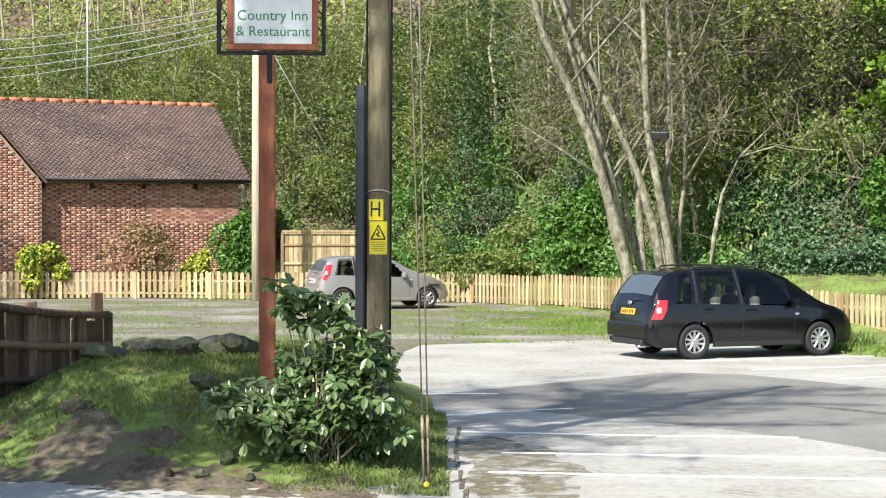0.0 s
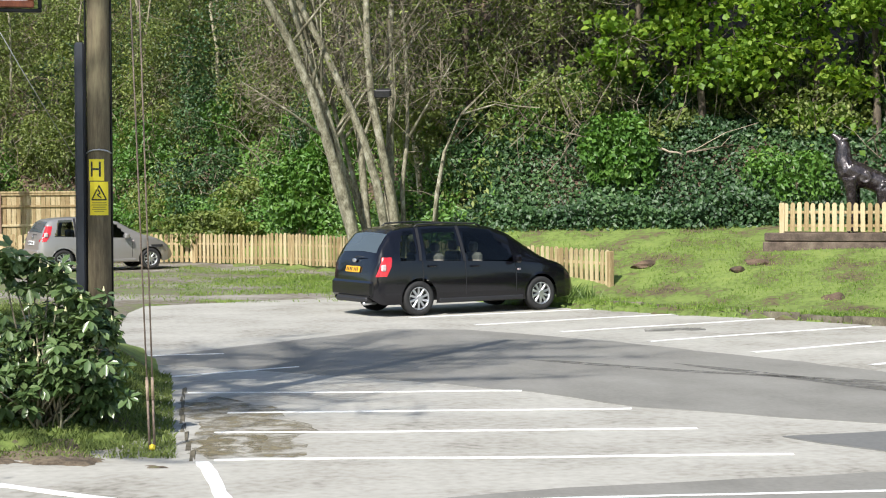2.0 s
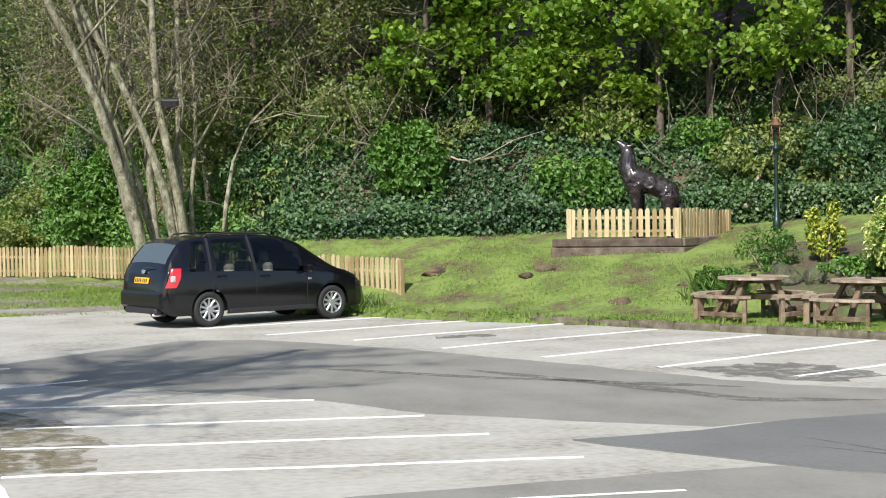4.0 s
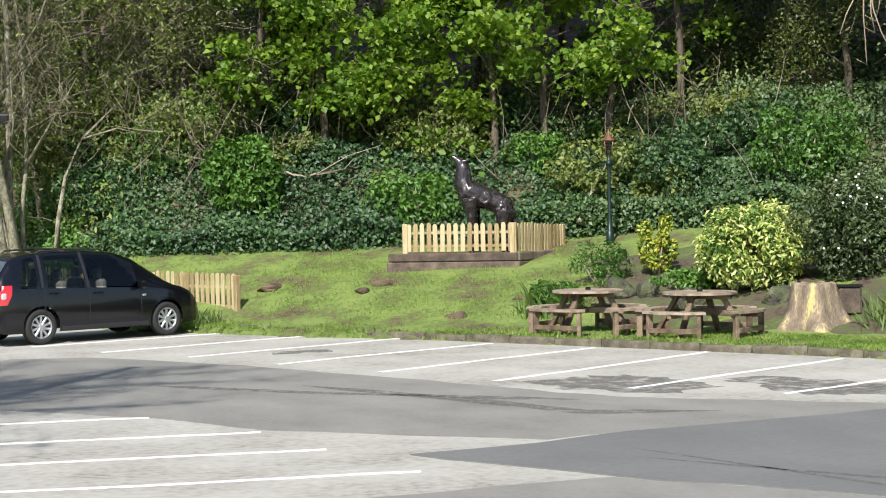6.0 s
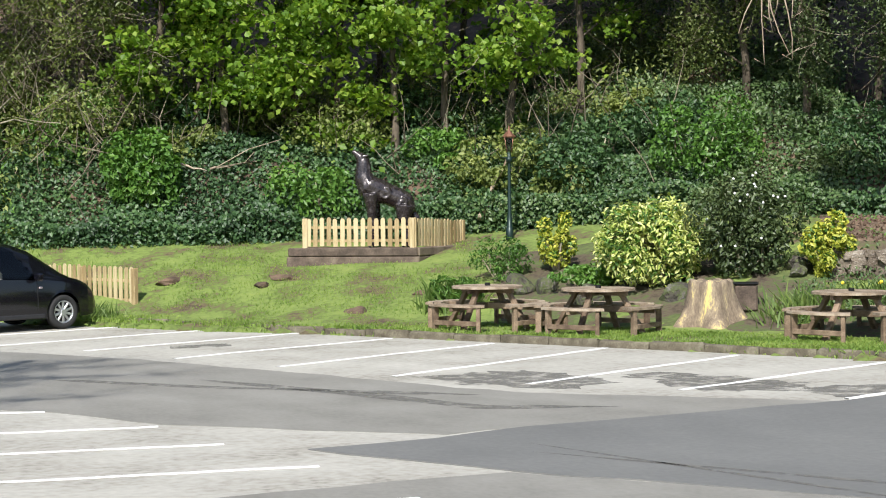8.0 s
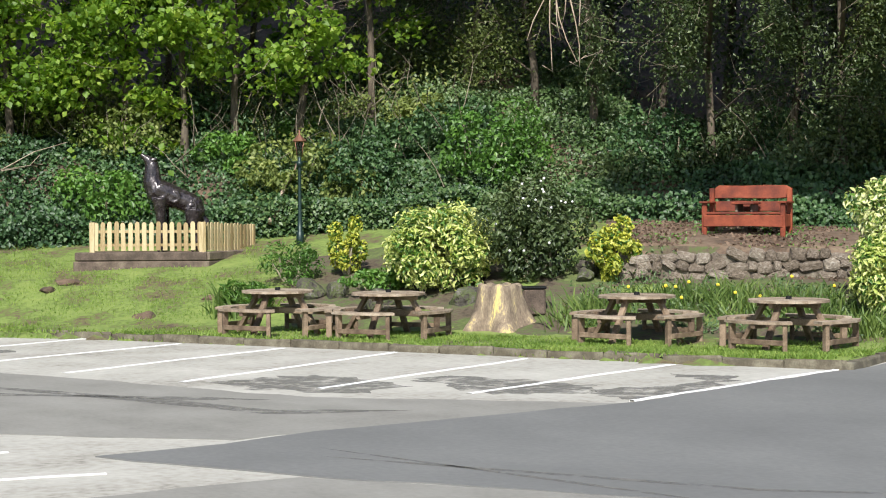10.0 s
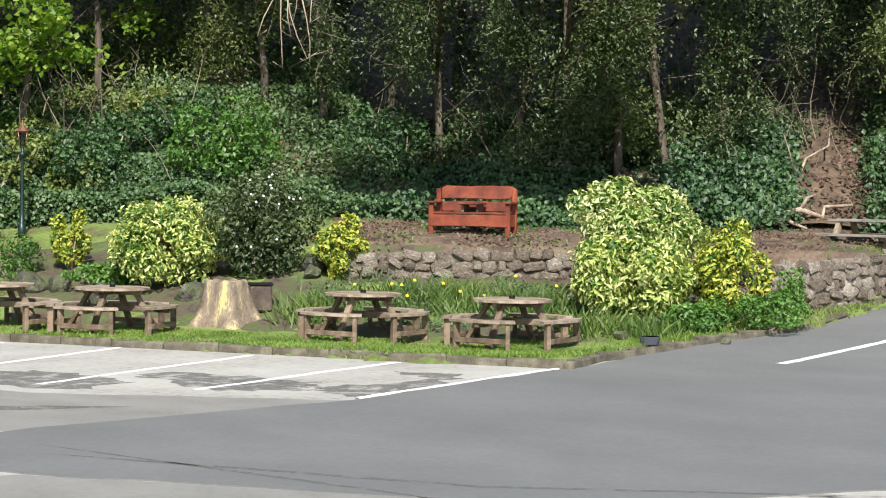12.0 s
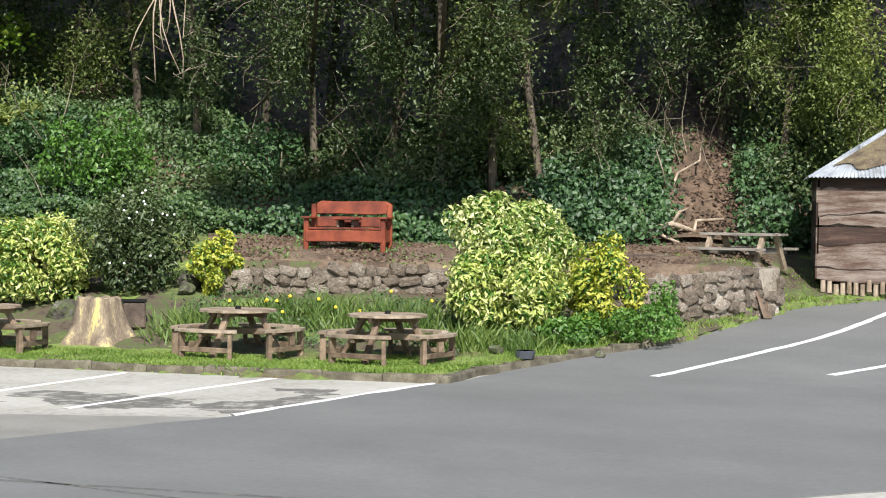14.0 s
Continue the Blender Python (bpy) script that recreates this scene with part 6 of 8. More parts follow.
def rock(name, x, y, sx, sy, sz, seed, label, sink=0.3, material=None):
    g = np.random.default_rng(seed)
    bm = bmesh.new()
    bmesh.ops.create_icosphere(bm, subdivisions=3, radius=1)
    cuts = [(Vector(g.normal(size=3)).normalized(), g.uniform(0.45, 0.8)) for _ in range(12)]
    for q in bm.verts:
        for nn, dd in cuts:
            e = q.co.dot(nn)
            if e > dd:
                q.co -= nn * (e - dd) * 0.9
        q.co += q.co.normalized() * 0.09 * noise.noise(q.co * 3 + Vector((seed, 0, 0)))
        q.co = Vector((q.co.x * sx * 1.25, q.co.y * sy * 1.15, q.co.z * sz * 1.2))
    ob = part(name, bm, material or M_ROCK, None, "", pose(x, y, float(land(x, y)) + sz * (1 - sink) - sz * 0.15, g.uniform(-8, 8), g.uniform(-8, 8), g.uniform(0, 90)))
    return tagged(ob, label, "rock", "rocks on the mound")


for i, (b, d, sx, sy, sz) in enumerate(((-8.3, 22.3, 0.36, 0.25, 0.17), (-7.6, 22.0, 0.34, 0.25, 0.18), (-8.9, 22.6, 0.3, 0.25, 0.14), (-6.6, 22.1, 0.34, 0.25, 0.18), (-5.9, 22.0, 0.3, 0.25, 0.2), (-6.9, 20.6, 0.24, 0.2, 0.13), (-9.9, 22.0, 0.34, 0.25, 0.12), (-5.2, 20.2, 0.25, 0.2, 0.18), (-7.0, 18.6, 0.09, 0.08, 0.07), (-5.6, 18.4, 0.07, 0.06, 0.05), (-6.3, 18.9, 0.13, 0.1, 0.09), (-8.0, 18.7, 0.08, 0.07, 0.06))):
    a = spot(b, d)
    rock("rock", a.x, a.y, sx * 0.8, sy * 0.8, sz * 0.85, 200 + i, "mossy grey boulder half sunk in the grass")

for i, (b, d, w) in enumerate(((17.8, 40.2, 0.5), (14.4, 41.0, 0.35), (19.9, 36.6, 0.3), (17.1, 39.6, 0.22), (11.8, 42.0, 0.4), (22.0, 37.6, 0.35))):
    a = spot(b, d)
    ob = rock("bare_mound", a.x, a.y, w, w * 0.8, 0.12, 460 + i, "low mound of scraped bare soil on the lawn", 1.25, M_EARTH)
    tagged(ob, "low mound of scraped bare soil on the lawn", "mound", "bare mounds")

# post and rail fence with upright boards
M_DARKWOOD = surface("dark_red_brown_wood", [(0.3, (0.085, 0.048, 0.032)), (0.5, (0.17, 0.10, 0.064)), (0.7, (0.27, 0.18, 0.12))], scale=5, fine=50, rough=0.85, bump=0.4, stretch=(3, 3, 0.6), random_by="object", spread=0.45)
rail_fence = empty("rail_fence", pose(0, 0, 0), "dark wooden rail fence lined with upright boards", "fence")
FA, FB = spot(-14.5, 21.3), spot(-9.75, 24.8)
zt = [(1.72, 1.33), (1.28, 0.95), (0.82, 0.62)]
for a, b in zt:
    pa, pb = Vector((FA.x, FA.y, a)), Vector((FB.x, FB.y, b))
    pts = [pa.lerp(pb, i / 6) + Vector((0, 0, -0.06 * math.sin(math.pi * i / 6))) for i in range(7)]
    tubes("rail", [(pts, [0.05] * 7)], M_DARKWOOD, rail_fence, "", 8)
g = np.random.default_rng(8)
for i in range(34):
    f_ = i / 34
    x, y = FA.x + (FB.x - FA.x) * f_, FA.y + (FB.y - FA.y) * f_
    t0 = 1.68 + (1.30 - 1.68) * f_
    bm = bmesh.new()
    w = 0.058 + 0.015 * g.random()
    box(bm, -w, w, 0.03, 0.055, 0.35 - 0.1 * f_, t0 - 0.04 + g.normal() * 0.015, 0.006)
    part("board", bm, M_DARKWOOD, rail_fence, "", pose(x, y, 0, 0, g.normal() * 1.2, math.degrees(math.atan2(FB.y - FA.y, FB.x - FA.x))))
for f_, top in ((0.0, 1.8), (0.5, 1.58), (0.93, 1.62), (1.0, 1.36)):
    x, y = FA.x + (FB.x - FA.x) * f_, FA.y + (FB.y - FA.y) * f_
    bm = bmesh.new()
    box(bm, -0.06, 0.06, -0.0, 0.12, 0.1, top, 0.012, pose(x, y, 0, 0, 0, 30))
    part("post", bm, M_DARKWOOD, rail_fence)


# ---- picket fences ----
def picket_mesh(w, h, t=0.02):
    V = [(-w / 2, 0, 0), (w / 2, 0, 0), (w / 2, 0, h - w * 0.45), (w * 0.28, 0, h - w * 0.08), (0, 0, h), (-w * 0.28, 0, h - w * 0.08), (-w / 2, 0, h - w * 0.45)]
    n = len(V)
    V = V + [(x, t, z) for x, _, z in V]
    Fs = [tuple(range(n)), tuple(range(2 * n - 1, n - 1, -1))] + [(i, i + n, (i + 1) % n + n, (i + 1) % n) for i in range(n)]
    return mesh_of("picket", V, Fs, M_TAN)


def picket_fence(name, pts, h, pitch, w, label, lift=None, group="", gap=0.06):
    root = empty(name, pose(0, 0, 0), label, "fence", group)
    me = picket_mesh(w, h)
    g = np.random.default_rng(len(pts) + int(h * 100))
    zof = lift or (lambda x, y: float(land(x, y)))
    post = bmesh.new()
    box(post, -0.055, 0.055, -0.03, 0.08, -0.15, h + 0.03, 0.012)
    pme = bpy.data.meshes.new("post")
    post.to_mesh(pme)
    post.free()
    pme.materials.append(M_TAN)
    for (ax, ay), (bx, by) in zip(pts, pts[1:]):
        L = math.hypot(bx - ax, by - ay)
        n = max(2, round(L / pitch))
        turn = math.degrees(math.atan2(by - ay, bx - ax))
        for i in range(n):
            f_ = (i + 0.5) / n
            x, y = ax + (bx - ax) * f_, ay + (by - ay) * f_
            put("picket", me, root, pose(x, y, zof(x, y) + gap + g.normal() * 0.006, 0, g.normal() * 0.7, turn) @ Matrix.Diagonal((1, 1, 1 + g.normal() * 0.012, 1)))
        m = max(1, round(L / 2.2))
        for i in range(m + 1):
            x, y = ax + (bx - ax) * i / m, ay + (by - ay) * i / m
            put("post", pme, root, pose(x, y, zof(x, y), 0, 0, turn))
        for i in range(m):
            for q in (0.25, 0.72):
                c = [Vector((ax + (bx - ax) * (i + e) / m, ay + (by - ay) * (i + e) / m, 0)) for e in (0, 1)]
                for e in c:
                    e.z = zof(e.x, e.y) + h * q
                bm = bmesh.new()
                d = c[1] - c[0]
                box(bm, 0, d.length, 0.022, 0.05, -0.03, 0.03, 0.004, Matrix.Translation(c[0]) @ d.to_track_quat("X", "Z").to_matrix().to_4x4())
                part("rail", bm, M_TAN, root)
    return root


picket_fence("picket_fence", [(-16.5, 59.8), (-9.63, 60.9), (-2.3, 59.3), (0.95, 56.8), (3.55, 53.1), (4.65, 50.6), (7.1, 44.2), (9.2, 38.9)], 0.84, 0.19, 0.115, "pale treated timber picket fence along the parking area", lambda x, y: min(float(land(x, y)), 0.12), "picket fences")

# gate panel behind the hatchback
p = spot(-3.4, 61.5)
panel = empty("fence_panel", pose(p.x, p.y, p.z + 0.66, 0, 0, 2), "tall yellowish timber fence panel with a capping rail", "fence")
for i in range(17):
    bm = bmesh.new()
    box(bm, -1.28 + i * 0.15, -1.14 + i * 0.15, 0, 0.02, -0.58, 1.38, 0.004)
    part("board", bm, M_TAN, panel)
for z in (0.35, 0.95, 1.32):
    bm = bmesh.new()
    box(bm, -1.3, 1.3, -0.045, -0.002, z, z + 0.07, 0.006)
    part("rail", bm, M_TAN, panel)
bm = bmesh.new()
box(bm, -1.36, 1.36, -0.06, 0.05, 1.39, 1.45, 0.008)
part("capping", bm, M_TAN, panel)
for x in (-1.34, 1.34):
    bm = bmesh.new()
    box(bm, x - 0.05, x + 0.05, -0.06, 0.06, -0.8, 1.38, 0.01)
    part("post", bm, M_DARKWOOD, panel)

# statue enclosure
zp = 1.36
picket_fence("statue_fence", [(12.92, 38.9), (14.95, 37.72), (16.67, 39.1)], 0.60, 0.145, 0.095, "small pale picket fence round the statue", lambda x, y: 1.33 - 0.05 * max(0, (x - 15)), "picket fences", 0.03)
M_SLEEPER = surface("dark_sleeper_wood", [(0.3, (0.06, 0.045, 0.035)), (0.5, (0.12, 0.09, 0.07)), (0.7, (0.2, 0.16, 0.12))], scale=4, fine=40, rough=0.9, bump=0.5, random_by="object")
plinth = empty("sleeper_plinth", pose(12.55, 39.05, 0), "raised bed edged with dark timber sleepers on the lawn", "plinth")
for z0, z1, e in ((0.85, 1.14, 0.0), (1.15, 1.33, 0.03)):
    for L, turn, off in ((2.85, -30.5, (0, 0)), (2.3, 38, (2.46, -1.45))):
        bm = bmesh.new()
        box(bm, e, L - e, 0, 0.2, z0, z1, 0.02, pose(off[0], off[1], 0, 0, 0, turn))
        part("sleeper", bm, M_SLEEPER, plinth)
bm = bmesh.new()
f_ = bm.faces.new([bm.verts.new(q) for q in ((0.15, 0.1, 1.3), (2.5, -1.25, 1.3), (4.1, 0.1, 1.3), (3.2, 2.4, 1.3), (1.2, 2.0, 1.3))])
r = bmesh.ops.extrude_face_region(bm, geom=[f_])
bmesh.ops.translate(bm, verts=[q for q in r["geom"] if isinstance(q, bmesh.types.BMVert)], vec=(0, 0, -0.5))
part("soil", bm, M_EARTH, plinth)

# wolf statue, one plain mesh
bm = bmesh.new()
FORMS = [
    ([(-0.69, 0, 3.47), (-0.62, 0, 3.42), (-0.53, 0, 3.35), (-0.46, 0, 3.26), (-0.45, 0, 3.08), (-0.45, 0, 2.90), (-0.36, 0, 2.70), (-0.14, 0, 2.60), (0.1, 0, 2.51), (0.3, 0, 2.43), (0.45, 0, 2.31), (0.58, 0, 2.16)], [0.04, 0.06, 0.105, 0.14, 0.165, 0.20, 0.26, 0.255, 0.225, 0.225, 0.235, 0.13]),
    ([(-0.30, -0.14, 2.52), (-0.28, -0.15, 2.2), (-0.27, -0.15, 1.8), (-0.27, -0.15, 1.42), (-0.34, -0.15, 1.36)], [0.17, 0.11, 0.08, 0.065, 0.07]),
    ([(-0.26, 0.14, 2.52), (-0.2, 0.15, 2.2), (-0.18, 0.15, 1.8), (-0.18, 0.15, 1.42), (-0.25, 0.15, 1.36)], [0.17, 0.11, 0.08, 0.065, 0.07]),
    ([(0.46, -0.12, 2.26), (0.42, -0.15, 1.98), (0.54, -0.15, 1.75), (0.46, -0.15, 1.42), (0.39, -0.15, 1.36)], [0.22, 0.15, 0.08, 0.06, 0.07]),
    ([(0.46, 0.12, 2.26), (0.5, 0.15, 1.98), (0.63, 0.15, 1.75), (0.56, 0.15, 1.42), (0.49, 0.15, 1.36)], [0.22, 0.15, 0.08, 0.06, 0.07]),
    ([(0.56, 0, 2.2), (0.69, 0, 2.0), (0.70, 0, 1.75), (0.64, 0, 1.55)], [0.07, 0.09, 0.08, 0.03]),
    ([(-0.45, -0.08, 3.34), (-0.33, -0.12, 3.37)], [0.055, 0.015]), ([(-0.45, 0.08, 3.34), (-0.33, 0.12, 3.37)], [0.055, 0.015]),
]
# carved bands and whorls on the flanks
for side_ in (-1, 1):
    FORMS.append(([(0.0 + 0.02 * a * math.cos(a), side_ * 0.225, 2.53 + 0.02 * a * math.sin(a)) for a in np.linspace(1.0, 7.6, 26)], [0.026] * 26))
    FORMS.append(([(0.38 + 0.016 * a * math.cos(a), side_ * 0.235, 2.33 + 0.018 * a * math.sin(a)) for a in np.linspace(1.0, 7.6, 26)], [0.024] * 26))
    FORMS.append(([(-0.48 + 0.05 * i, side_ * (0.17 + 0.012 * i), 2.60 + 0.045 * i) for i in range(6)], [0.03] * 6))
    FORMS.append(([(-0.33 + 0.05 * i, side_ * 0.24, 2.48 + 0.03 * i) for i in range(5)], [0.028] * 5))
V, Fs = [], []
for pts, rr_ in FORMS:
    v, f_ = tube(pts, [1.06 * e for e in rr_], 12)
    o = len(V)
    V += v
    Fs += [tuple(i + o for i in q) for q in f_]
M_STATUE = surface("dark_bronze", [(0.3, (0.02, 0.016, 0.017)), (0.55, (0.045, 0.036, 0.037)), (0.8, (0.17, 0.155, 0.155))], scale=9, fine=30, rough=0.27, bump=0.18, metal=0.4, gloss=0.8, depth=0.04)
p = spot(20.75, 42.0)
wolf = new("wolf_statue", mesh_of("wolf_statue", V, Fs, M_STATUE))
wolf.matrix_basis = pose(p.x, p.y, -0.06, 0, 0, -20.75)
rem = wolf.modifiers.new("join", "REMESH")
rem.mode, rem.voxel_size, rem.use_smooth_shade = "VOXEL", 0.02, True
sm = wolf.modifiers.new("soften", "SMOOTH")
sm.iterations = 2
tagged(wolf, "dark bronze statue of a howling wolf on a sleeper plinth", "statue")

# lamp post
M_LAMPGREEN = plain("dark_green_iron", (0.012, 0.03, 0.026), 0.4, 0.3)
M_COPPER = plain("weathered_copper", (0.30, 0.15, 0.10), 0.45, 0.7)
p = spot(24.48, 42.0)
lamp = empty("lamp_post", pose(p.x, p.y, p.z, 0, 0, -24), "dark green iron lamp post with a copper lantern", "street lamp")
h = 3.95 - p.z
V, Fs = tube([(0, 0, z) for z in (-0.2, 0.25, 0.27, 0.5, 0.55, h - 0.75, h - 0.6)], [0.085, 0.085, 0.06, 0.055, 0.042, 0.035, 0.045], 10)
put("shaft", mesh_of("shaft", V, Fs, M_LAMPGREEN, True), lamp)
tubes("ladder_bar", [([(-0.16, 0, h - 0.72), (0.16, 0, h - 0.72)], [0.014, 0.014])], M_LAMPGREEN, lamp)
tubes("collar", [([(0, 0, h - 0.82), (0, 0, h - 0.70)], [0.07, 0.07])], M_LAMPGREEN, lamp, "", 10)
cage = empty("lantern", pose(0, 0, h - 0.6))
cage.parent = lamp
for i in range(4):
    a = i * math.pi / 2 + math.pi / 4
    tubes("bar", [([(0.07 * math.cos(a), 0.07 * math.sin(a), 0), (0.13 * math.cos(a), 0.13 * math.sin(a), 0.32)], [0.01, 0.01])], M_COPPER, cage, "", 4)
V, Fs = tube([(0, 0, 0.32), (0, 0, 0.34), (0, 0, 0.44), (0, 0, 0.47), (0, 0, 0.58)], [0.14, 0.16, 0.06, 0.03, 0.012], 8)
put("cap", mesh_of("cap", V, Fs, M_COPPER, False), cage)
V, Fs = tube([(0, 0, 0.01), (0, 0, 0.31)], [0.065, 0.12], 4)
ob = put("glazing", mesh_of("glazing", V, Fs, M_PANE), cage)
ob.rotation_euler[2] = 0


# ---- picnic tables ----
def round_table(m, label):
    root = empty("round_picnic_table", m, label, "picnic table", "round picnic tables")
    for i in range(9):
        y0, y1 = -0.62 + i * 0.138, -0.62 + i * 0.138 + 0.13
        ym = max(abs(y0), abs(y1))
        a, b = math.sqrt(max(0.02, 0.63 ** 2 - y0 * y0)), math.sqrt(max(0.02, 0.63 ** 2 - y1 * y1))
        bm = bmesh.new()
        lo = [bm.verts.new(q) for q in ((-a, y0, 0.72), (a, y0, 0.72), (b, y1, 0.72), (-b, y1, 0.72))]
        r = bmesh.ops.extrude_face_region(bm, geom=[bm.faces.new(lo)])
        bmesh.ops.translate(bm, verts=[q for q in r["geom"] if isinstance(q, bmesh.types.BMVert)], vec=(0, 0, 0.04))
        part("top_plank", bm, M_GREYWOOD, root)
    for turn in (0, 90):
        bm = bmesh.new()
        box(bm, -1.08, 1.08, -0.035, 0.035, 0.36, 0.46, 0.006, pose(0, 0, 0, 0, 0, turn))
        part("cross_beam", bm, M_BEAM, root)
        bm = bmesh.new()
        box(bm, -0.55, 0.55, -0.035, 0.035, 0.64, 0.72, 0.006, pose(0, 0, 0.0005 * turn / 45 - 0.001, 0, 0, turn))
        part("top_bearer", bm, M_BEAM, root)
    for q in range(4):
        turn = 90 * q
        bm = bmesh.new()
        box(bm, -0.035, 0.035, -0.05, 0.05, -0.42, 0.42, 0.008, pose(0, 0, 0, 0, 0, turn) @ pose(0.60, 0.06, 0.36, 0, -32, 0))
        part("leg", bm, M_BEAM, root)
        seat_turn = 90 * q
        for ring, (r0, r1) in enumerate(((0.82, 0.95), (0.965, 1.10))):
            V, Fs = [], []
            n = 8
            for i in range(n + 1):
                a = radians(seat_turn - 33 + 66 * i / n)
                for r_, z in ((r0, 0.43), (r1, 0.43), (r1, 0.47), (r0, 0.47)):
                    V.append((r_ * math.cos(a), r_ * math.sin(a), z))
            for i in range(n):
                for j in range(4):
                    Fs.append((i * 4 + j, (i + 1) * 4 + j, (i + 1) * 4 + (j + 1) % 4, i * 4 + (j + 1) % 4))
            Fs += [(0, 1, 2, 3), (n * 4 + 3, n * 4 + 2, n * 4 + 1, n * 4)]
            put("seat_plank", mesh_of("seat_plank", V, Fs, M_GREYWOOD), root)
        for da in (-27, 27):
            bm = bmesh.new()
            box(bm, -0.05, 0.05, -0.035, 0.035, -0.01, 0.43, 0.008, pose(0, 0, 0, 0, 0, seat_turn + da) @ pose(1.02, 0, 0))
            part("seat_leg", bm, M_BEAM, root)
        bm = bmesh.new()
        box(bm, -0.03, 0.03, -0.46, 0.46, 0.11, 0.19, 0.006, pose(0, 0, 0, 0, 0, seat_turn) @ pose(0.94, 0, 0))
        part("foot_rail", bm, M_BEAM, root)
    return root


M_BEAM = surface("brown_treated_wood", [(0.3, (0.09, 0.06, 0.04)), (0.5, (0.165, 0.118, 0.078)), (0.7, (0.28, 0.205, 0.14))], scale=6, fine=60, rough=0.85, bump=0.3, random_by="object", spread=0.3)
lbl = "round weathered picnic table with four joined curved benches"
first = round_table(facing(38.95, 30.3, -30), lbl)
for b, d, t in ((34.5, 31.4, -34), (27.1, 32.7, -28), (23.8, 33.8, -36)):
    copy_thing(first, facing(b, d, t))
for b, d in ((38.95, 30.3), (34.5, 31.4), (27.1, 32.7), (23.8, 33.8)):
    p = spot(b, d)
    bm = bmesh.new()
    bmesh.ops.create_cone(bm, cap_ends=True, segments=12, radius1=0.05, radius2=0.045, depth=0.05, matrix=pose(0, 0, 0.025))
    ash = part("ashtray", bm, M_IRON, None, "", pose(p.x, p.y, p.z + 0.762))
    tagged(ash, "small black ashtray on the picnic table", "ashtray", "ashtrays")

# upper picnic table, the common A-frame kind
m = facing(49.48, 39.3, 8)
z_up = 2.07
p = m.translation
a_table = empty("picnic_table", pose(p.x, p.y, z_up - 0.72, 0, 0, -49.6 - 30), "rectangular weathered A-frame picnic table on the terrace", "picnic table")
M_GARDENWOOD = surface("grey_brown_garden_wood", [(0.3, (0.10, 0.085, 0.07)), (0.5, (0.19, 0.165, 0.14)), (0.7, (0.30, 0.27, 0.235))], scale=4, fine=40, rough=0.9, bump=0.4, stretch=(0.5, 3, 3), random_by="object", spread=0.3)
for i in range(5):
    bm = bmesh.new()
    box(bm, -0.82, 0.82, -0.36 + i * 0.146, -0.36 + i * 0.146 + 0.136, 0.69, 0.74, 0.005)
    part("top_plank", bm, M_GARDENWOOD, a_table)
for s in (-1, 1):
    for i in range(2):
        bm = bmesh.new()
        y = s * (0.60 + i * 0.14)
        box(bm, -0.82, 0.82, y - 0.065, y + 0.065, 0.40, 0.45, 0.005)
        part("seat_plank", bm, M_GARDENWOOD, a_table)
    for x in (-0.6, 0.6):
        bm = bmesh.new()
        box(bm, -0.045, 0.045, -0.06, 0.06, 0, 0.82, 0.006, pose(x, s * 0.62, 0, s * 28, 0, 0))
        part("leg", bm, M_GREYWOOD, a_table)
for x in (-0.54, 0.54):
    bm = bmesh.new()
    box(bm, x - 0.03, x + 0.03, -0.78, 0.78, 0.33, 0.41, 0.006)
    part("cross_beam", bm, M_GARDENWOOD, a_table)

# ---- red bench ----
# Red stain kept darker than its own tone, for tree shade on the bench.
M_BENCH = surface("orange_red_stain", [(0.3, (0.10, 0.022, 0.012)), (0.5, (0.205, 0.045, 0.02)), (0.7, (0.30, 0.075, 0.034))], scale=3, fine=40, rough=0.6, bump=0.3, random_by="object", spread=0.25)
m = facing(37.75, 38.5, -15)
bench = empty("garden_bench", m @ pose(0, 0, 0.03), "heavy orange-red wooden bench with a middle table", "bench")


def slab(outline, y, thick, lean_=0.0):
    """An upright plank of uneven outline in x and z, its face at y."""
    bm = bmesh.new()
    f_ = bm.faces.new([bm.verts.new((x, 0, z)) for x, z in outline])
    r = bmesh.ops.extrude_face_region(bm, geom=[f_])
    bmesh.ops.translate(bm, verts=[q for q in r["geom"] if isinstance(q, bmesh.types.BMVert)], vec=(0, thick, 0))
    bmesh.ops.bevel(bm, geom=list(bm.edges), offset=0.012, segments=1, affect="EDGES")
    bmesh.ops.transform(bm, matrix=pose(0, y, 0, lean_, 0, 0), verts=bm.verts)
    return bm


part("back_top", slab([(-0.78, 0.70), (-0.80, 0.80), (-0.76, 0.92), (-0.68, 0.965), (-0.2, 0.955), (0.3, 0.97), (0.70, 0.96), (0.79, 0.91), (0.82, 0.80), (0.80, 0.71), (0.3, 0.69), (-0.3, 0.705)], 0.30, 0.06, -5), M_BENCH, bench, "waney-edged top plank")
part("back_plank", slab([(-0.74, 0.44), (-0.74, 0.64), (-0.3, 0.655), (0.35, 0.64), (0.74, 0.65), (0.74, 0.44)], 0.27, 0.05, -5), M_BENCH, bench)
for y in (-0.30, -0.12, 0.06):
    bm = bmesh.new()
    box(bm, -0.80, 0.80, y, y + 0.17, 0.385, 0.43, 0.01)
    part("seat_plank", bm, M_BENCH, bench)
part("apron", slab([(-0.80, 0.14), (-0.80, 0.375), (0.80, 0.375), (0.80, 0.13), (0.2, 0.15)], -0.345, 0.05), M_BENCH, bench)
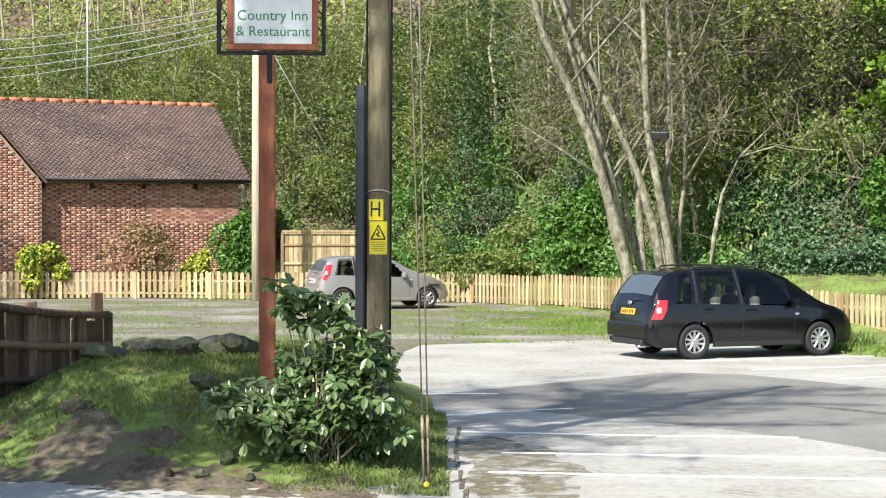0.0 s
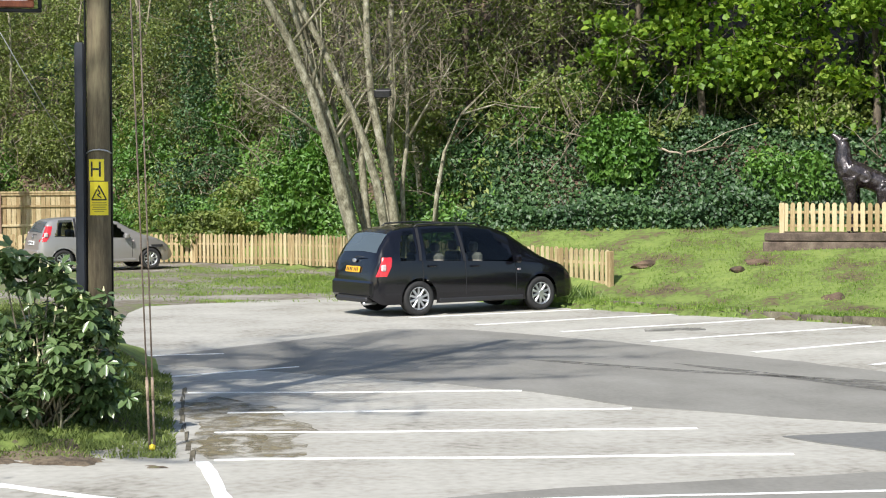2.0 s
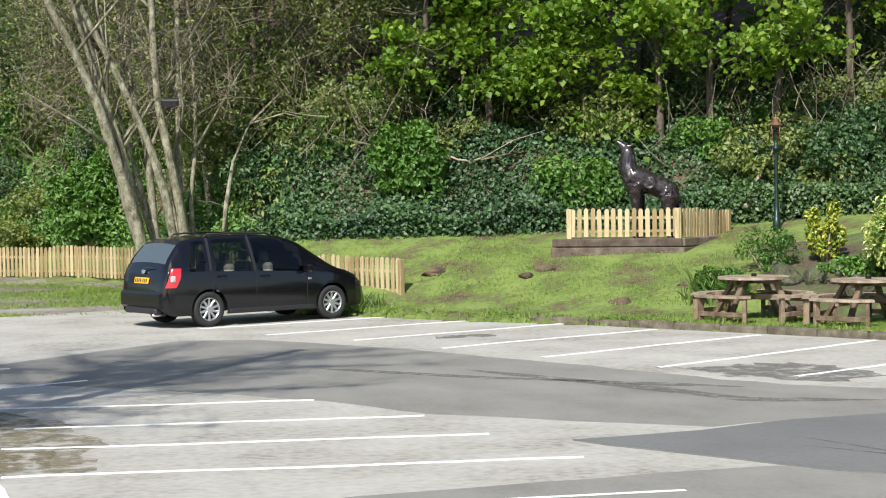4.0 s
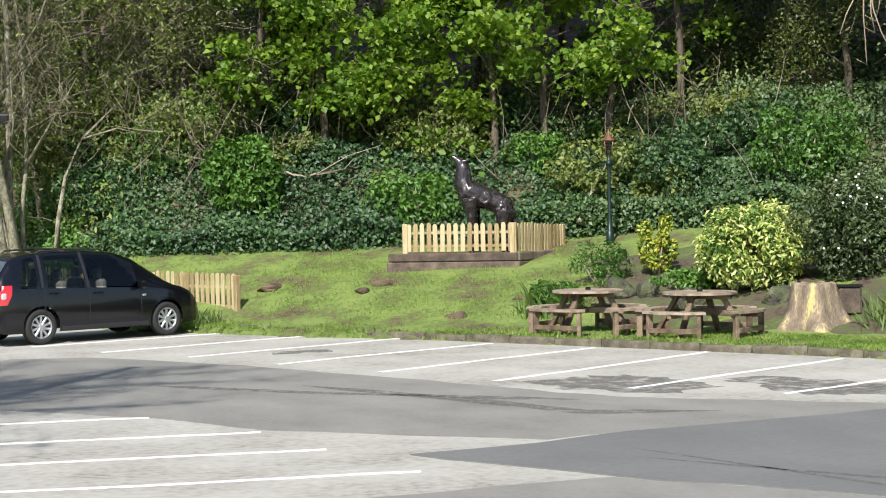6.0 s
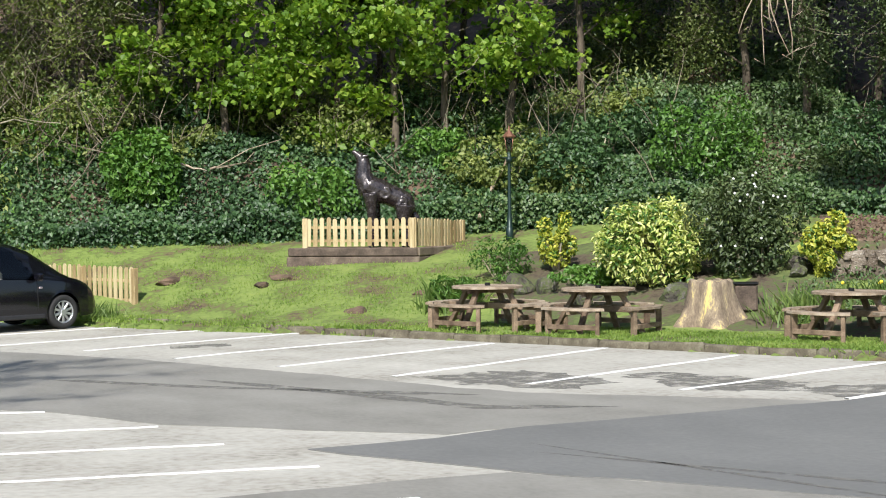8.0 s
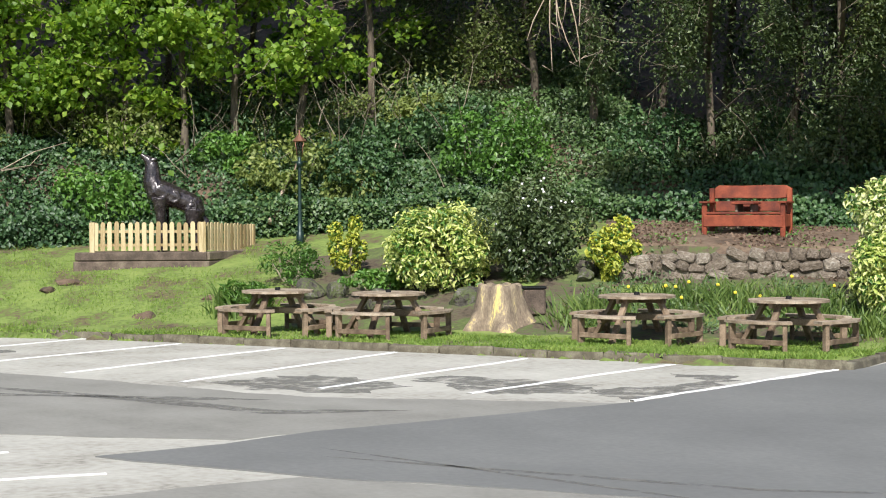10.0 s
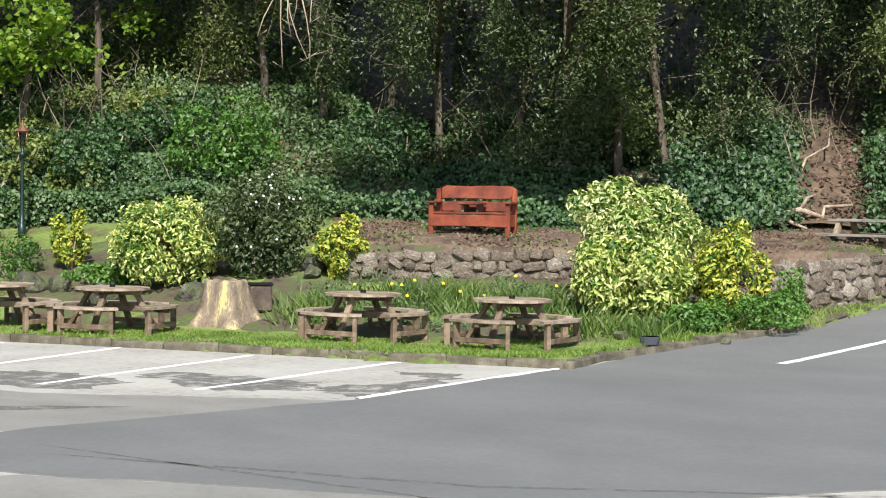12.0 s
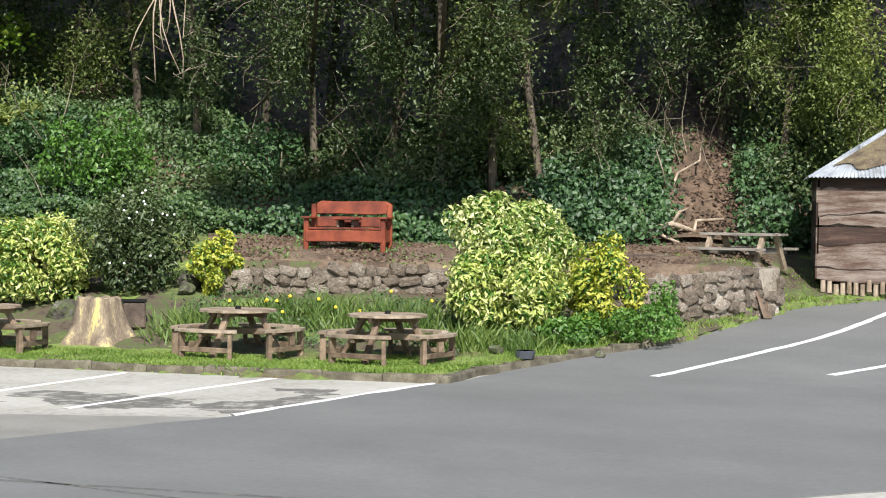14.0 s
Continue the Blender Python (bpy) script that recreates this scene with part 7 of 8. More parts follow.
for x in (-0.79, 0.79):
    for y in (-0.28, 0.27):
        bm = bmesh.new()
        box(bm, x - 0.05, x + 0.05, y - 0.045, y + 0.045, -0.12, 0.60 if y < 0 else 0.9, 0.012)
        part("leg", bm, M_BENCH, bench)
    bm = bmesh.new()
    box(bm, x - 0.09, x + 0.09, -0.38, 0.25, 0.601, 0.645, 0.012)
    part("armrest", bm, M_BENCH, bench)
    bm = bmesh.new()
    box(bm, x - 0.03, x + 0.03, -0.235, 0.225, 0.14, 0.38, 0.01)
    part("side_board", bm, M_BENCH, bench)
bm = bmesh.new()
box(bm, -0.24, 0.22, -0.34, 0.24, 0.58, 0.625, 0.012)
part("middle_table", bm, M_BENCH, bench)
for x in (-0.16, 0.14):
    bm = bmesh.new()
    box(bm, x - 0.025, x + 0.025, -0.22, 0.22, 0.431, 0.58, 0.008)
    part("table_support", bm, M_SLEEPER, bench)

# ---- tree stump ----
M_STUMP = surface("stump_bark", [(0.3, (0.10, 0.075, 0.055)), (0.48, (0.20, 0.155, 0.11)), (0.58, (0.30, 0.24, 0.16)), (0.68, (0.60, 0.47, 0.18))], scale=1.9, fine=20, rough=0.9, bump=0.7, stretch=(2.2, 2.2, 0.6), depth=0.05)
p = spot(30.4, 33.6)
V, Fs = [], []
n = 40
prof = [(-0.15, 0.95), (0.0, 0.86), (0.1, 0.76), (0.25, 0.68), (0.45, 0.62), (0.62, 0.585), (0.70, 0.57), (0.715, 0.5), (0.70, 0.25), (0.70, 0.0)]
for z, r_ in prof:
    for i in range(n):
        a = 2 * math.pi * i / n
        flare = 1 + 0.13 * math.cos(5 * a + 0.6) * (1.3 - z) ** 2 * 0.8 + 0.25 * max(0, math.cos(a + 0.2)) ** 6 * max(0, 0.6 - z)
        jag = 0.025 * math.sin(7 * a) * (z > 0.6)
        V.append((0.66 * r_ * flare * math.cos(a), 0.66 * r_ * flare * math.sin(a), z + jag * (r_ > 0.3)))
Fs = [(j * n + i, j * n + (i + 1) % n, (j + 1) * n + (i + 1) % n, (j + 1) * n + i) for j in range(len(prof) - 1) for i in range(n)]
stump = new("tree_stump", mesh_of("tree_stump", V, Fs, M_STUMP, True))
stump.matrix_basis = pose(p.x, p.y, p.z, 0, 0, -30)
tagged(stump, "wide sawn tree stump with flaking pale bark", "tree stump")
bm = bmesh.new()
box(bm, -0.2, 0.2, -0.2, 0.2, 0, 0.46, 0.03)
q = spot(31.45, 33.95)
bin_ = part("planter_box", bm, M_SLEEPER, None, "", pose(q.x, q.y, q.z, 0, 0, -30))
tagged(bin_, "dark wooden box standing behind the stump", "box")
bm = bmesh.new()
box(bm, -0.22, 0.22, -0.22, 0.22, 0.462, 0.5, 0.015)
part("lid", bm, M_IRON, bin_, "black lid")



# ---- stone walls ----
def stone_shape(seed):
    g = np.random.default_rng(seed)
    bm = bmesh.new()
    bmesh.ops.create_icosphere(bm, subdivisions=2, radius=1)
    for q in bm.verts:
        c = q.co
        q.co = Vector((math.copysign(abs(c.x) ** 0.6, c.x), math.copysign(abs(c.y) ** 0.7, c.y), math.copysign(abs(c.z) ** 0.6, c.z))) * (1 + g.normal() * 0.05 + 0.22 * noise.noise(c * 1.6 + Vector((seed * 3.1, 0, 0))))
    me = bpy.data.meshes.new("stone")
    bm.to_mesh(me)
    bm.free()
    me.materials.append(M_STONE)
    return me


STONES = [stone_shape(i) for i in range(8)]
M_WALLCORE = surface("wall_earth_and_mortar", [(0.3, (0.06, 0.048, 0.036)), (0.5, (0.13, 0.11, 0.083)), (0.7, (0.24, 0.21, 0.165))], scale=6, fine=40, rough=0.95, bump=0.5)


M_WALLMORTAR = surface("weathered_lime_mortar", [(0.3, (0.12, 0.10, 0.075)), (0.45, (0.25, 0.215, 0.165)), (0.6, (0.36, 0.32, 0.26)), (0.75, (0.50, 0.47, 0.41))], scale=2.5, fine=25, rough=0.95, bump=0.8, depth=0.04, fine_mix=0.5)


def stone_wall(name, a, b, label, size, seed, thick=0.35, skip=0.0, flip=False, core=None):
    """A rubble wall between two plan points with (x, y, foot, top)."""
    root = empty(name, pose(0, 0, 0), label, "wall", kind="structure")
    g = np.random.default_rng(seed)
    A, B = Vector(a[:2]), Vector(b[:2])
    d = (B - A)
    L = d.length
    u = d / L
    nrm = Vector((u.y, -u.x))
    if nrm.dot(A) > 0 and not flip:
        nrm = -nrm
    n = 24
    V, Fs = [], []
    for i in range(n + 1):
        f_ = i / n
        q = A + d * f_
        z0, z1 = a[2] + (b[2] - a[2]) * f_ - 0.3, a[3] + (b[3] - a[3]) * f_ - 0.05
        for o, z in ((0.0, z0), (0.0, z1), (-thick, z1), (-thick, z0)):
            V.append((q.x + nrm.x * o, q.y + nrm.y * o, z))
    for i in range(n):
        for j in range(4):
            Fs.append((i * 4 + j, i * 4 + (j + 1) % 4, (i + 1) * 4 + (j + 1) % 4, (i + 1) * 4 + j))
    Fs += [(0, 1, 2, 3), tuple(n * 4 + j for j in (3, 2, 1, 0))]
    put("core", mesh_of("core", V, Fs, core or M_WALLCORE), root)
    x = 0.0
    turn = math.degrees(math.atan2(u.y, u.x))
    rows = int((a[3] - a[2] + b[3] - b[2]) / 2 / (size * 0.78)) + 1
    for r_ in range(rows):
        x = g.uniform(0, size)
        while x < L:
            w = size * g.uniform(0.45, 1.8)
            f_ = min(1, (x + w / 2) / L)
            z0, z1 = a[2] + (b[2] - a[2]) * f_, a[3] + (b[3] - a[3]) * f_
            hh = (z1 - z0) / rows
            if g.random() > skip:
                q = A + d * f_
                put("stone", STONES[int(g.integers(8))], root, Matrix.Translation((q.x + nrm.x * 0.01, q.y + nrm.y * 0.01, z0 + hh * (r_ + 0.5) + g.normal() * 0.035)) @ pose(0, 0, 0, g.normal() * 6, g.normal() * 16, turn + g.normal() * 5)
                    @ Matrix.Diagonal((w * 0.53, 0.06 + 0.05 * g.random(), hh * g.uniform(0.42, 0.72), 1)))
            x += w * 0.98
    return root


stone_wall("stone_wall", (19.94, 30.0, 0.88, 1.40), (24.58, 26.16, 0.90, 1.44), "low tumbled wall of rounded field stones", 0.25, 3, skip=0.06)
stone_wall("retaining_wall", (23.6, 23.4, 0.45, 1.27), (28.55, 23.5, 0.50, 1.50), "rough grey rubble retaining wall beside the road", 0.25, 4, 0.5, 0.10, False, M_WALLMORTAR)
stone_wall("retaining_wall", (28.55, 23.5, 0.50, 1.50), (29.6, 25.6, 0.6, 1.50), "rough grey rubble return of the retaining wall", 0.25, 5, 0.4, 0.08, True, M_WALLMORTAR)

# terrace edge board and steps of earth
bm = bmesh.new()
box(bm, 0, 2.3, 0, 0.09, 0, 0.14, 0.012)
ob = part("terrace_board", bm, M_SLEEPER, None, "", pose(26.3, 27.3, 1.52, 0, 0, -38))
tagged(ob, "dark timber board edging the upper terrace", "edging")

# ---- shed ----
ROOFSLOPE = 31
p = Vector((30.95, 24.45))
shed = empty("shed", pose(p.x - 0.05, p.y, 0.93, 0, 0, -50), "old shed of waney-edged boards under a rusty tin roof", "shed")
M_WANEY = surface("waney_board", [(0.25, (0.028, 0.018, 0.014)), (0.45, (0.052, 0.030, 0.022)), (0.62, (0.10, 0.062, 0.047)), (0.86, (0.24, 0.20, 0.17))], scale=1.6, fine=25, rough=0.9, bump=0.6, stretch=(0.6, 1, 5), random_by="object", spread=0.5, depth=0.03)
bm = bmesh.new()
box(bm, 0.06, 4.9, 0.04, 3.8, 0.2, 2.28)
part("inner_wall", bm, M_SLEEPER, shed)
g = np.random.default_rng(44)
z = 0.22
i = 0
for w in (0.26, 0.3, 0.34, 0.24, 0.3, 0.27, 0.3, 0.22):
    V, Fs = [], []
    n = 26
    low = np.convolve(g.normal(size=n + 7), np.ones(6) / 6, "valid")[:n + 1] * 0.10
    x0 = g.uniform(-0.06, 0.03)
    for q in range(n + 1):
        x = x0 + (5.0 - x0) * q / n
        V += [(x, -0.03, z + low[q] - 0.03), (x, -0.015, z + w), (x, 0.02, z + w), (x, 0.02, z + low[q] - 0.03)]
    for q in range(n):
        for j in range(4):
            Fs.append((q * 4 + j, q * 4 + (j + 1) % 4, (q + 1) * 4 + (j + 1) % 4, (q + 1) * 4 + j))
    Fs += [(0, 1, 2, 3), (n * 4 + 3, n * 4 + 2, n * 4 + 1, n * 4)]
    put("wall_board", mesh_of("wall_board", V, Fs, M_WANEY), shed, pose(0, -0.012 * (i % 2), 0))
    V2 = [(-0.02 - v[1] * 0 - 0.03 * (v[1] < 0), 0.0 + v[0] * 0.74, v[2]) for v in V]
    put("end_board", mesh_of("end_board", V2, Fs, M_WANEY), shed)
    z += w - 0.02
    i += 1
M_TIN = surface("galvanised_tin", [(0.3, (0.30, 0.32, 0.34)), (0.55, (0.52, 0.55, 0.58)), (0.75, (0.66, 0.69, 0.72))], scale=2, fine=30, rough=0.45, metal=0.5, bump=0.1)
V, Fs = [], []
nx, ny = 200, 2
for i in range(nx + 1):
    x = -0.25 + 5.5 * i / nx
    for j in range(ny + 1):
        run = 2.3 * j / ny
        xx = max(x, -0.25 + run * 0.95)
        V.append((xx, -0.28 + run, 2.30 + run * math.tan(radians(ROOFSLOPE)) + 0.022 * math.cos(2 * math.pi * x / 0.076)))
Fs = [(i * (ny + 1) + j, (i + 1) * (ny + 1) + j, (i + 1) * (ny + 1) + j + 1, i * (ny + 1) + j + 1) for i in range(nx) for j in range(ny)]
put("tin_roof", mesh_of("tin_roof", V, Fs, M_TIN), shed, None, "corrugated tin roof sheet")
V, Fs = [], []
for i in range(70):
    y = -0.28 + 4.6 * i / 69
    for j in range(3):
        run = 2.2 * j / 2
        yy = min(max(y, -0.28 + run * 1.05), 4.3 - run)
        V.append((-0.25 + run * 0.95, yy, 2.29 + run * math.tan(radians(ROOFSLOPE)) + 0.022 * math.cos(2 * math.pi * y / 0.134)))
Fs = [(i * 3 + j, i * 3 + j + 1, (i + 1) * 3 + j + 1, (i + 1) * 3 + j) for i in range(69) for j in range(2)]
put("tin_roof", mesh_of("tin_roof", V, Fs, M_TIN), shed, None, "corrugated tin roof sheet")
M_MOSS = surface("dead_leaf_moss", [(0.3, (0.06, 0.045, 0.03)), (0.5, (0.13, 0.10, 0.065)), (0.7, (0.19, 0.165, 0.08)), (0.85, (0.14, 0.17, 0.06))], scale=4, fine=25, rough=0.95, bump=0.8, depth=0.05)
V, Fs = [], []
n1, n2 = 40, 16
g = np.random.default_rng(45)
for i in range(n1 + 1):
    for j in range(n2 + 1):
        run = 0.32 + 0.12 * math.sin(i * 0.9) + (1.95 - 0.32) * j / n2
        lo = -0.05 + run * 0.95
        x = lo + (5.2 - lo) * i / n1
        edge = min(1, i / 3, (n1 - i) / 3, j / 2)
        V.append((x, -0.28 + run, 2.31 + run * math.tan(radians(ROOFSLOPE)) + 0.03 + edge * (0.04 + 0.05 * g.random())))
Fs = [(i * (n2 + 1) + j, (i + 1) * (n2 + 1) + j, (i + 1) * (n2 + 1) + j + 1, i * (n2 + 1) + j + 1) for i in range(n1) for j in range(n2)]
put("leaf_litter", mesh_of("leaf_litter", V, Fs, M_MOSS, True), shed, None, "brown moss and dead leaves on the roof")
g = np.random.default_rng(46)
for i in range(26):
    bm = bmesh.new()
    bmesh.ops.create_cone(bm, cap_ends=True, segments=8, radius1=0.055, radius2=0.05, depth=0.24, matrix=pose(0.1 + i * 0.13, -0.12, 0.08))
    part("log_edging", bm, M_GREYWOOD, shed, "", pose(0, g.normal() * 0.015, g.normal() * 0.03))

# ---- house ----
HR = Vector((-6.84, 65.64))
house = empty("brick_house", pose(HR.x, HR.y, 0.3, 0, 0, 27.0), "red brick outbuilding with a brown clay tile roof", "house")
# local x runs along the front wall to the left end at negative x; y goes back
bm = bmesh.new()
box(bm, -16, 0, 0, 6.4, -0.5, 3.58)
box(bm, -14, -6.95, -0.45, 0.01, -0.5, 3.44)
wall = part("wall", bm, M_MORTAR, house, "red brick wall with dark headers")
bm = bmesh.new()
V = [(-6.95, -0.45, 3.44), (-10.4, -0.45, 7.4), (-13.85, -0.45, 3.44)]
f_ = bm.faces.new([bm.verts.new(q) for q in V])
r = bmesh.ops.extrude_face_region(bm, geom=[f_])
bmesh.ops.translate(bm, verts=[q for q in r["geom"] if isinstance(q, bmesh.types.BMVert)], vec=(0, 2.8, 0))
gable = part("gable", bm, M_MORTAR, house, "brick gable of the side wing")
M_DARKBRICK = surface("blue_header_brick", [(0.2, (0.13, 0.085, 0.08)), (0.5, (0.25, 0.15, 0.125)), (0.8, (0.42, 0.22, 0.16))], scale=6, fine=60, rough=0.85, bump=0.3, random_by="object", spread=0.6)
M_BRICKS = surface("red_bricks", [(0.2, (0.30, 0.14, 0.10)), (0.4, (0.46, 0.215, 0.14)), (0.6, (0.56, 0.29, 0.19)), (0.8, (0.60, 0.36, 0.25))], scale=0.7, fine=60, rough=0.9, bump=0.3, random_by="island", spread=0.5)
M_DARKBRICKS = surface("header_bricks", [(0.2, (0.12, 0.08, 0.08)), (0.5, (0.24, 0.145, 0.12)), (0.8, (0.44, 0.23, 0.165))], scale=0.7, fine=60, rough=0.85, bump=0.3, random_by="island", spread=0.7)
brick_s, brick_h = [], []
for nm, w, mat, lst in (("brick", 0.215, M_BRICK, brick_s), ("brick", 0.1025, M_DARKBRICK, brick_h)):
    bm = bmesh.new()
    box(bm, -w / 2, w / 2, -0.012, 0.01, -0.0325, 0.0325)
    me = bpy.data.meshes.new(nm)
    bm.to_mesh(me)
    bm.free()
    me.materials.append(mat)
    lst.append(me)
rest = {0: [], 1: []}
made = 0
row = 0
z = 0.55
while z < 6.8:
    x = -0.02 - (0.17 if row % 2 else 0)
    q = 0
    while True:
        w = 0.215 if q % 2 == 0 else 0.1025
        x -= w / 2
        if x < -14:
            break
        top = 3.54
        if x < -7.05:
            top = 3.4 + min((-7.05 - x), (x + 13.8)) * 1.14
        if z < top:
            front = -0.001 if x > -7.05 else -0.451
            kind_ = 0 if w > 0.2 else 1
            if x > -3.2 and z > 2.1 and made < 300:
                put("brick", (brick_s if kind_ == 0 else brick_h)[0], wall, pose(x, front, z))
                made += 1
            else:
                rest[kind_].append((x, front, z, w))
        x -= w / 2 + 0.011
        q += 1
    z += 0.0765
    row += 1
for kind_, mat in ((0, M_BRICKS), (1, M_DARKBRICKS)):
    a = np.array(rest[kind_])
    c = np.array([(sx, sy, sz) for sx in (-0.5, 0.5) for sy in (-0.012, 0.01) for sz in (-0.0325, 0.0325)])
    V = np.repeat(a[:, None, :3], 8, 1) + np.stack([c[None, :, 0] * a[:, 3:4], np.broadcast_to(c[:, 1], (len(a), 8)), np.broadcast_to(c[:, 2], (len(a), 8))], -1)
    T = np.array([(0, 4, 5), (0, 5, 1), (1, 5, 7), (1, 7, 3), (0, 2, 6), (0, 6, 4), (0, 1, 3), (0, 3, 2), (4, 6, 7), (4, 7, 5)])
    T = (T[None] + np.arange(len(a))[:, None, None] * 8).reshape(-1, 3)
    tagged(put("brickwork", quick_mesh("brickwork", V.reshape(-1, 3), T, mat), wall), kind="stuff")
# roof: tile courses
bm = bmesh.new()
V = [(-16, -0.35, 3.60), (0.25, -0.35, 3.60), (0.25, 3.2, 6.30), (-16, 3.2, 6.30)]
f_ = bm.faces.new([bm.verts.new(q) for q in V])
V = [(-16, 6.75, 3.60), (-16, 3.2, 6.30), (0.25, 3.2, 6.30), (0.25, 6.75, 3.60)]
bm.faces.new([bm.verts.new(q) for q in V])
roof = part("roof", bm, M_TILE, house, "brown weathered plain clay tile roof")
g = np.random.default_rng(61)
L_ = math.hypot(3.55, 2.70)
dy, dz = 3.55 / L_, 2.70 / L_
P = []
rows = int(L_ / 0.105)
for r_ in range(rows):
    s0 = r_ * 0.105 - 0.04
    for c_ in range(98):
        x = 0.27 - c_ * 0.167 - (0.083 if r_ % 2 else 0)
        if x < -15.9:
            continue
        P.append((x, s0, g.normal() * 0.004))
P = np.array(P)
c = np.array([(-0.08, 0, 0.012), (0.08, 0, 0.012), (0.08, 0.15, 0.004), (-0.08, 0.15, 0.004), (-0.08, 0, 0.028), (0.08, 0, 0.028), (0.08, 0.15, 0.012), (-0.08, 0.15, 0.012)])
T = np.array([(4, 5, 6), (4, 6, 7), (0, 1, 5), (0, 5, 4), (1, 2, 6), (1, 6, 5), (0, 4, 7), (0, 7, 3)])
tile_me = quick_mesh("roof_tile", c, T, M_TILE)
apart = (P[:, 0] > -2.2) & (P[:, 1] < 2.35)
for x, s0, h_ in P[apart][:300]:
    put("roof_tile", tile_me, roof, pose(x, -0.35 + s0 * dy - h_ * dz, 3.60 + s0 * dz + h_ * dy, math.degrees(math.atan2(dz, dy)), 0, 0))
P = np.concatenate([P[apart][300:], P[~apart]])
X = P[:, None, 0] + c[None, :, 0]
S_ = P[:, None, 1] + c[None, :, 1]
H_ = P[:, None, 2] + c[None, :, 2]
V = np.stack([X, -0.35 + S_ * dy - H_ * dz, 3.60 + S_ * dz + H_ * dy], -1).reshape(-1, 3)
T = (T[None] + np.arange(len(P))[:, None, None] * 8).reshape(-1, 3)
M_TILES = surface("clay_tiles", [(0.2, (0.085, 0.06, 0.054)), (0.45, (0.14, 0.098, 0.084)), (0.6, (0.175, 0.118, 0.098)), (0.8, (0.25, 0.165, 0.13))], scale=0.9, fine=40, rough=0.9, bump=0.3, random_by="island", spread=0.2)
tagged(put("roof_tiling", quick_mesh("roof_tiling", V, T, M_TILES), roof), kind="stuff")
V, Fs = tube([(0, 0, 0), (0.46, 0, 0)], [0.095, 0.10], 12)
rme = mesh_of("ridge_tile", V, Fs, M_RIDGE, True)
for i in range(34):
    put("ridge_tile", rme, roof, pose(0.27 - (i + 1) * 0.46, 3.2, 6.30))
# verge boards and gable coping
V, Fs = tube([(-6.8, -0.5, 3.42), (-10.4, -0.5, 7.52)], [0.05, 0.05], 6)
put("verge", mesh_of("verge", V, Fs, M_TILE), house, None, "brick-coloured verge of the gable")
bm = bmesh.new()
V = [(-6.75, -0.52, 3.46), (-10.4, -0.52, 7.56), (-10.4, 3.6, 7.56), (-6.75, 0.1, 3.75)]
bm.faces.new([bm.verts.new(q) for q in V])
part("wing_roof", bm, M_TILE, house)
tubes("gutter", [([(-6.9, -0.42, 3.56), (0.28, -0.42, 3.54)], [0.055, 0.055])], M_INK, house, "black gutter", 8)
bm = bmesh.new()
box(bm, -6.9, 0.1, -0.34, 0.0, 3.44, 3.53)
part("soffit", bm, M_SLEEPER, house)
for x in (-1.6, -3.4, -5.2, -6.8):
    bm = bmesh.new()
    box(bm, x - 0.03, x + 0.03, -0.3, 0.0, 3.25, 3.44, 0.01)
    part("bracket", bm, M_IRON, house)
bm = bmesh.new()
box(bm, -5.05, -4.83, -0.035, 0.02, 0.95, 1.1, 0.01)
part("air_brick", bm, M_SLEEPER, house)

# ---- poles and wires far behind ----
p = spot(-5.42, 59.5)
rear_pole = new("rear_pole", mesh_of("rear_pole", *tube([(0, 0, -0.5), (0, 0, 4), (0, 0, 10)], [0.15, 0.14, 0.11], 10), surface("bleached_pole", [(0.3, (0.34, 0.29, 0.2)), (0.7, (0.52, 0.46, 0.34))], scale=3, fine=30, rough=0.85, stretch=(4, 4, 0.4)), True))
rear_pole.matrix_basis = pose(p.x, p.y, p.z)
tagged(rear_pole, "pale bleached telegraph pole behind the fence", "pole")
p = spot(-10.35, 72)
mast = new("aerial_mast", mesh_of("aerial_mast", *tube([(0, 0, 2), (0, 0, 13)], [0.045, 0.035], 6), M_ALLOY, True))
mast.matrix_basis = pose(p.x, p.y, p.z)
tagged(mast, "thin grey metal mast behind the roof", "mast")
M_WIRE = plain("overhead_wire", (0.32, 0.33, 0.33), 0.5)
wires = empty("overhead_wires", pose(0, 0, 0), "sagging overhead wires running to the pole", "wires")
for i in range(5):
    a = Vector((-5.5, 59.3, 8.4 + i * 0.22))
    b = Vector((-21, 67, 7.2 + i * 0.38))
    pts = [a.lerp(b, q / 8) - Vector((0, 0, 0.5 * math.sin(math.pi * q / 8))) for q in range(9)]
    tubes("wire", [(pts, [0.014] * 9)], M_WIRE, wires, "", 4)
tubes("wire", [([(-5.4, 59.4, 8.2), (-4.2, 60.0, 6.0), (-2.6, 60.5, 3.2)], [0.014] * 3)], M_WIRE, wires, "", 4)

# ---- fallen branches and logs on the bank ----
M_PALEWOOD = surface("pale_dead_wood", [(0.3, (0.22, 0.16, 0.11)), (0.7, (0.48, 0.40, 0.31))], scale=4, fine=30, rough=0.9, bump=0.4)


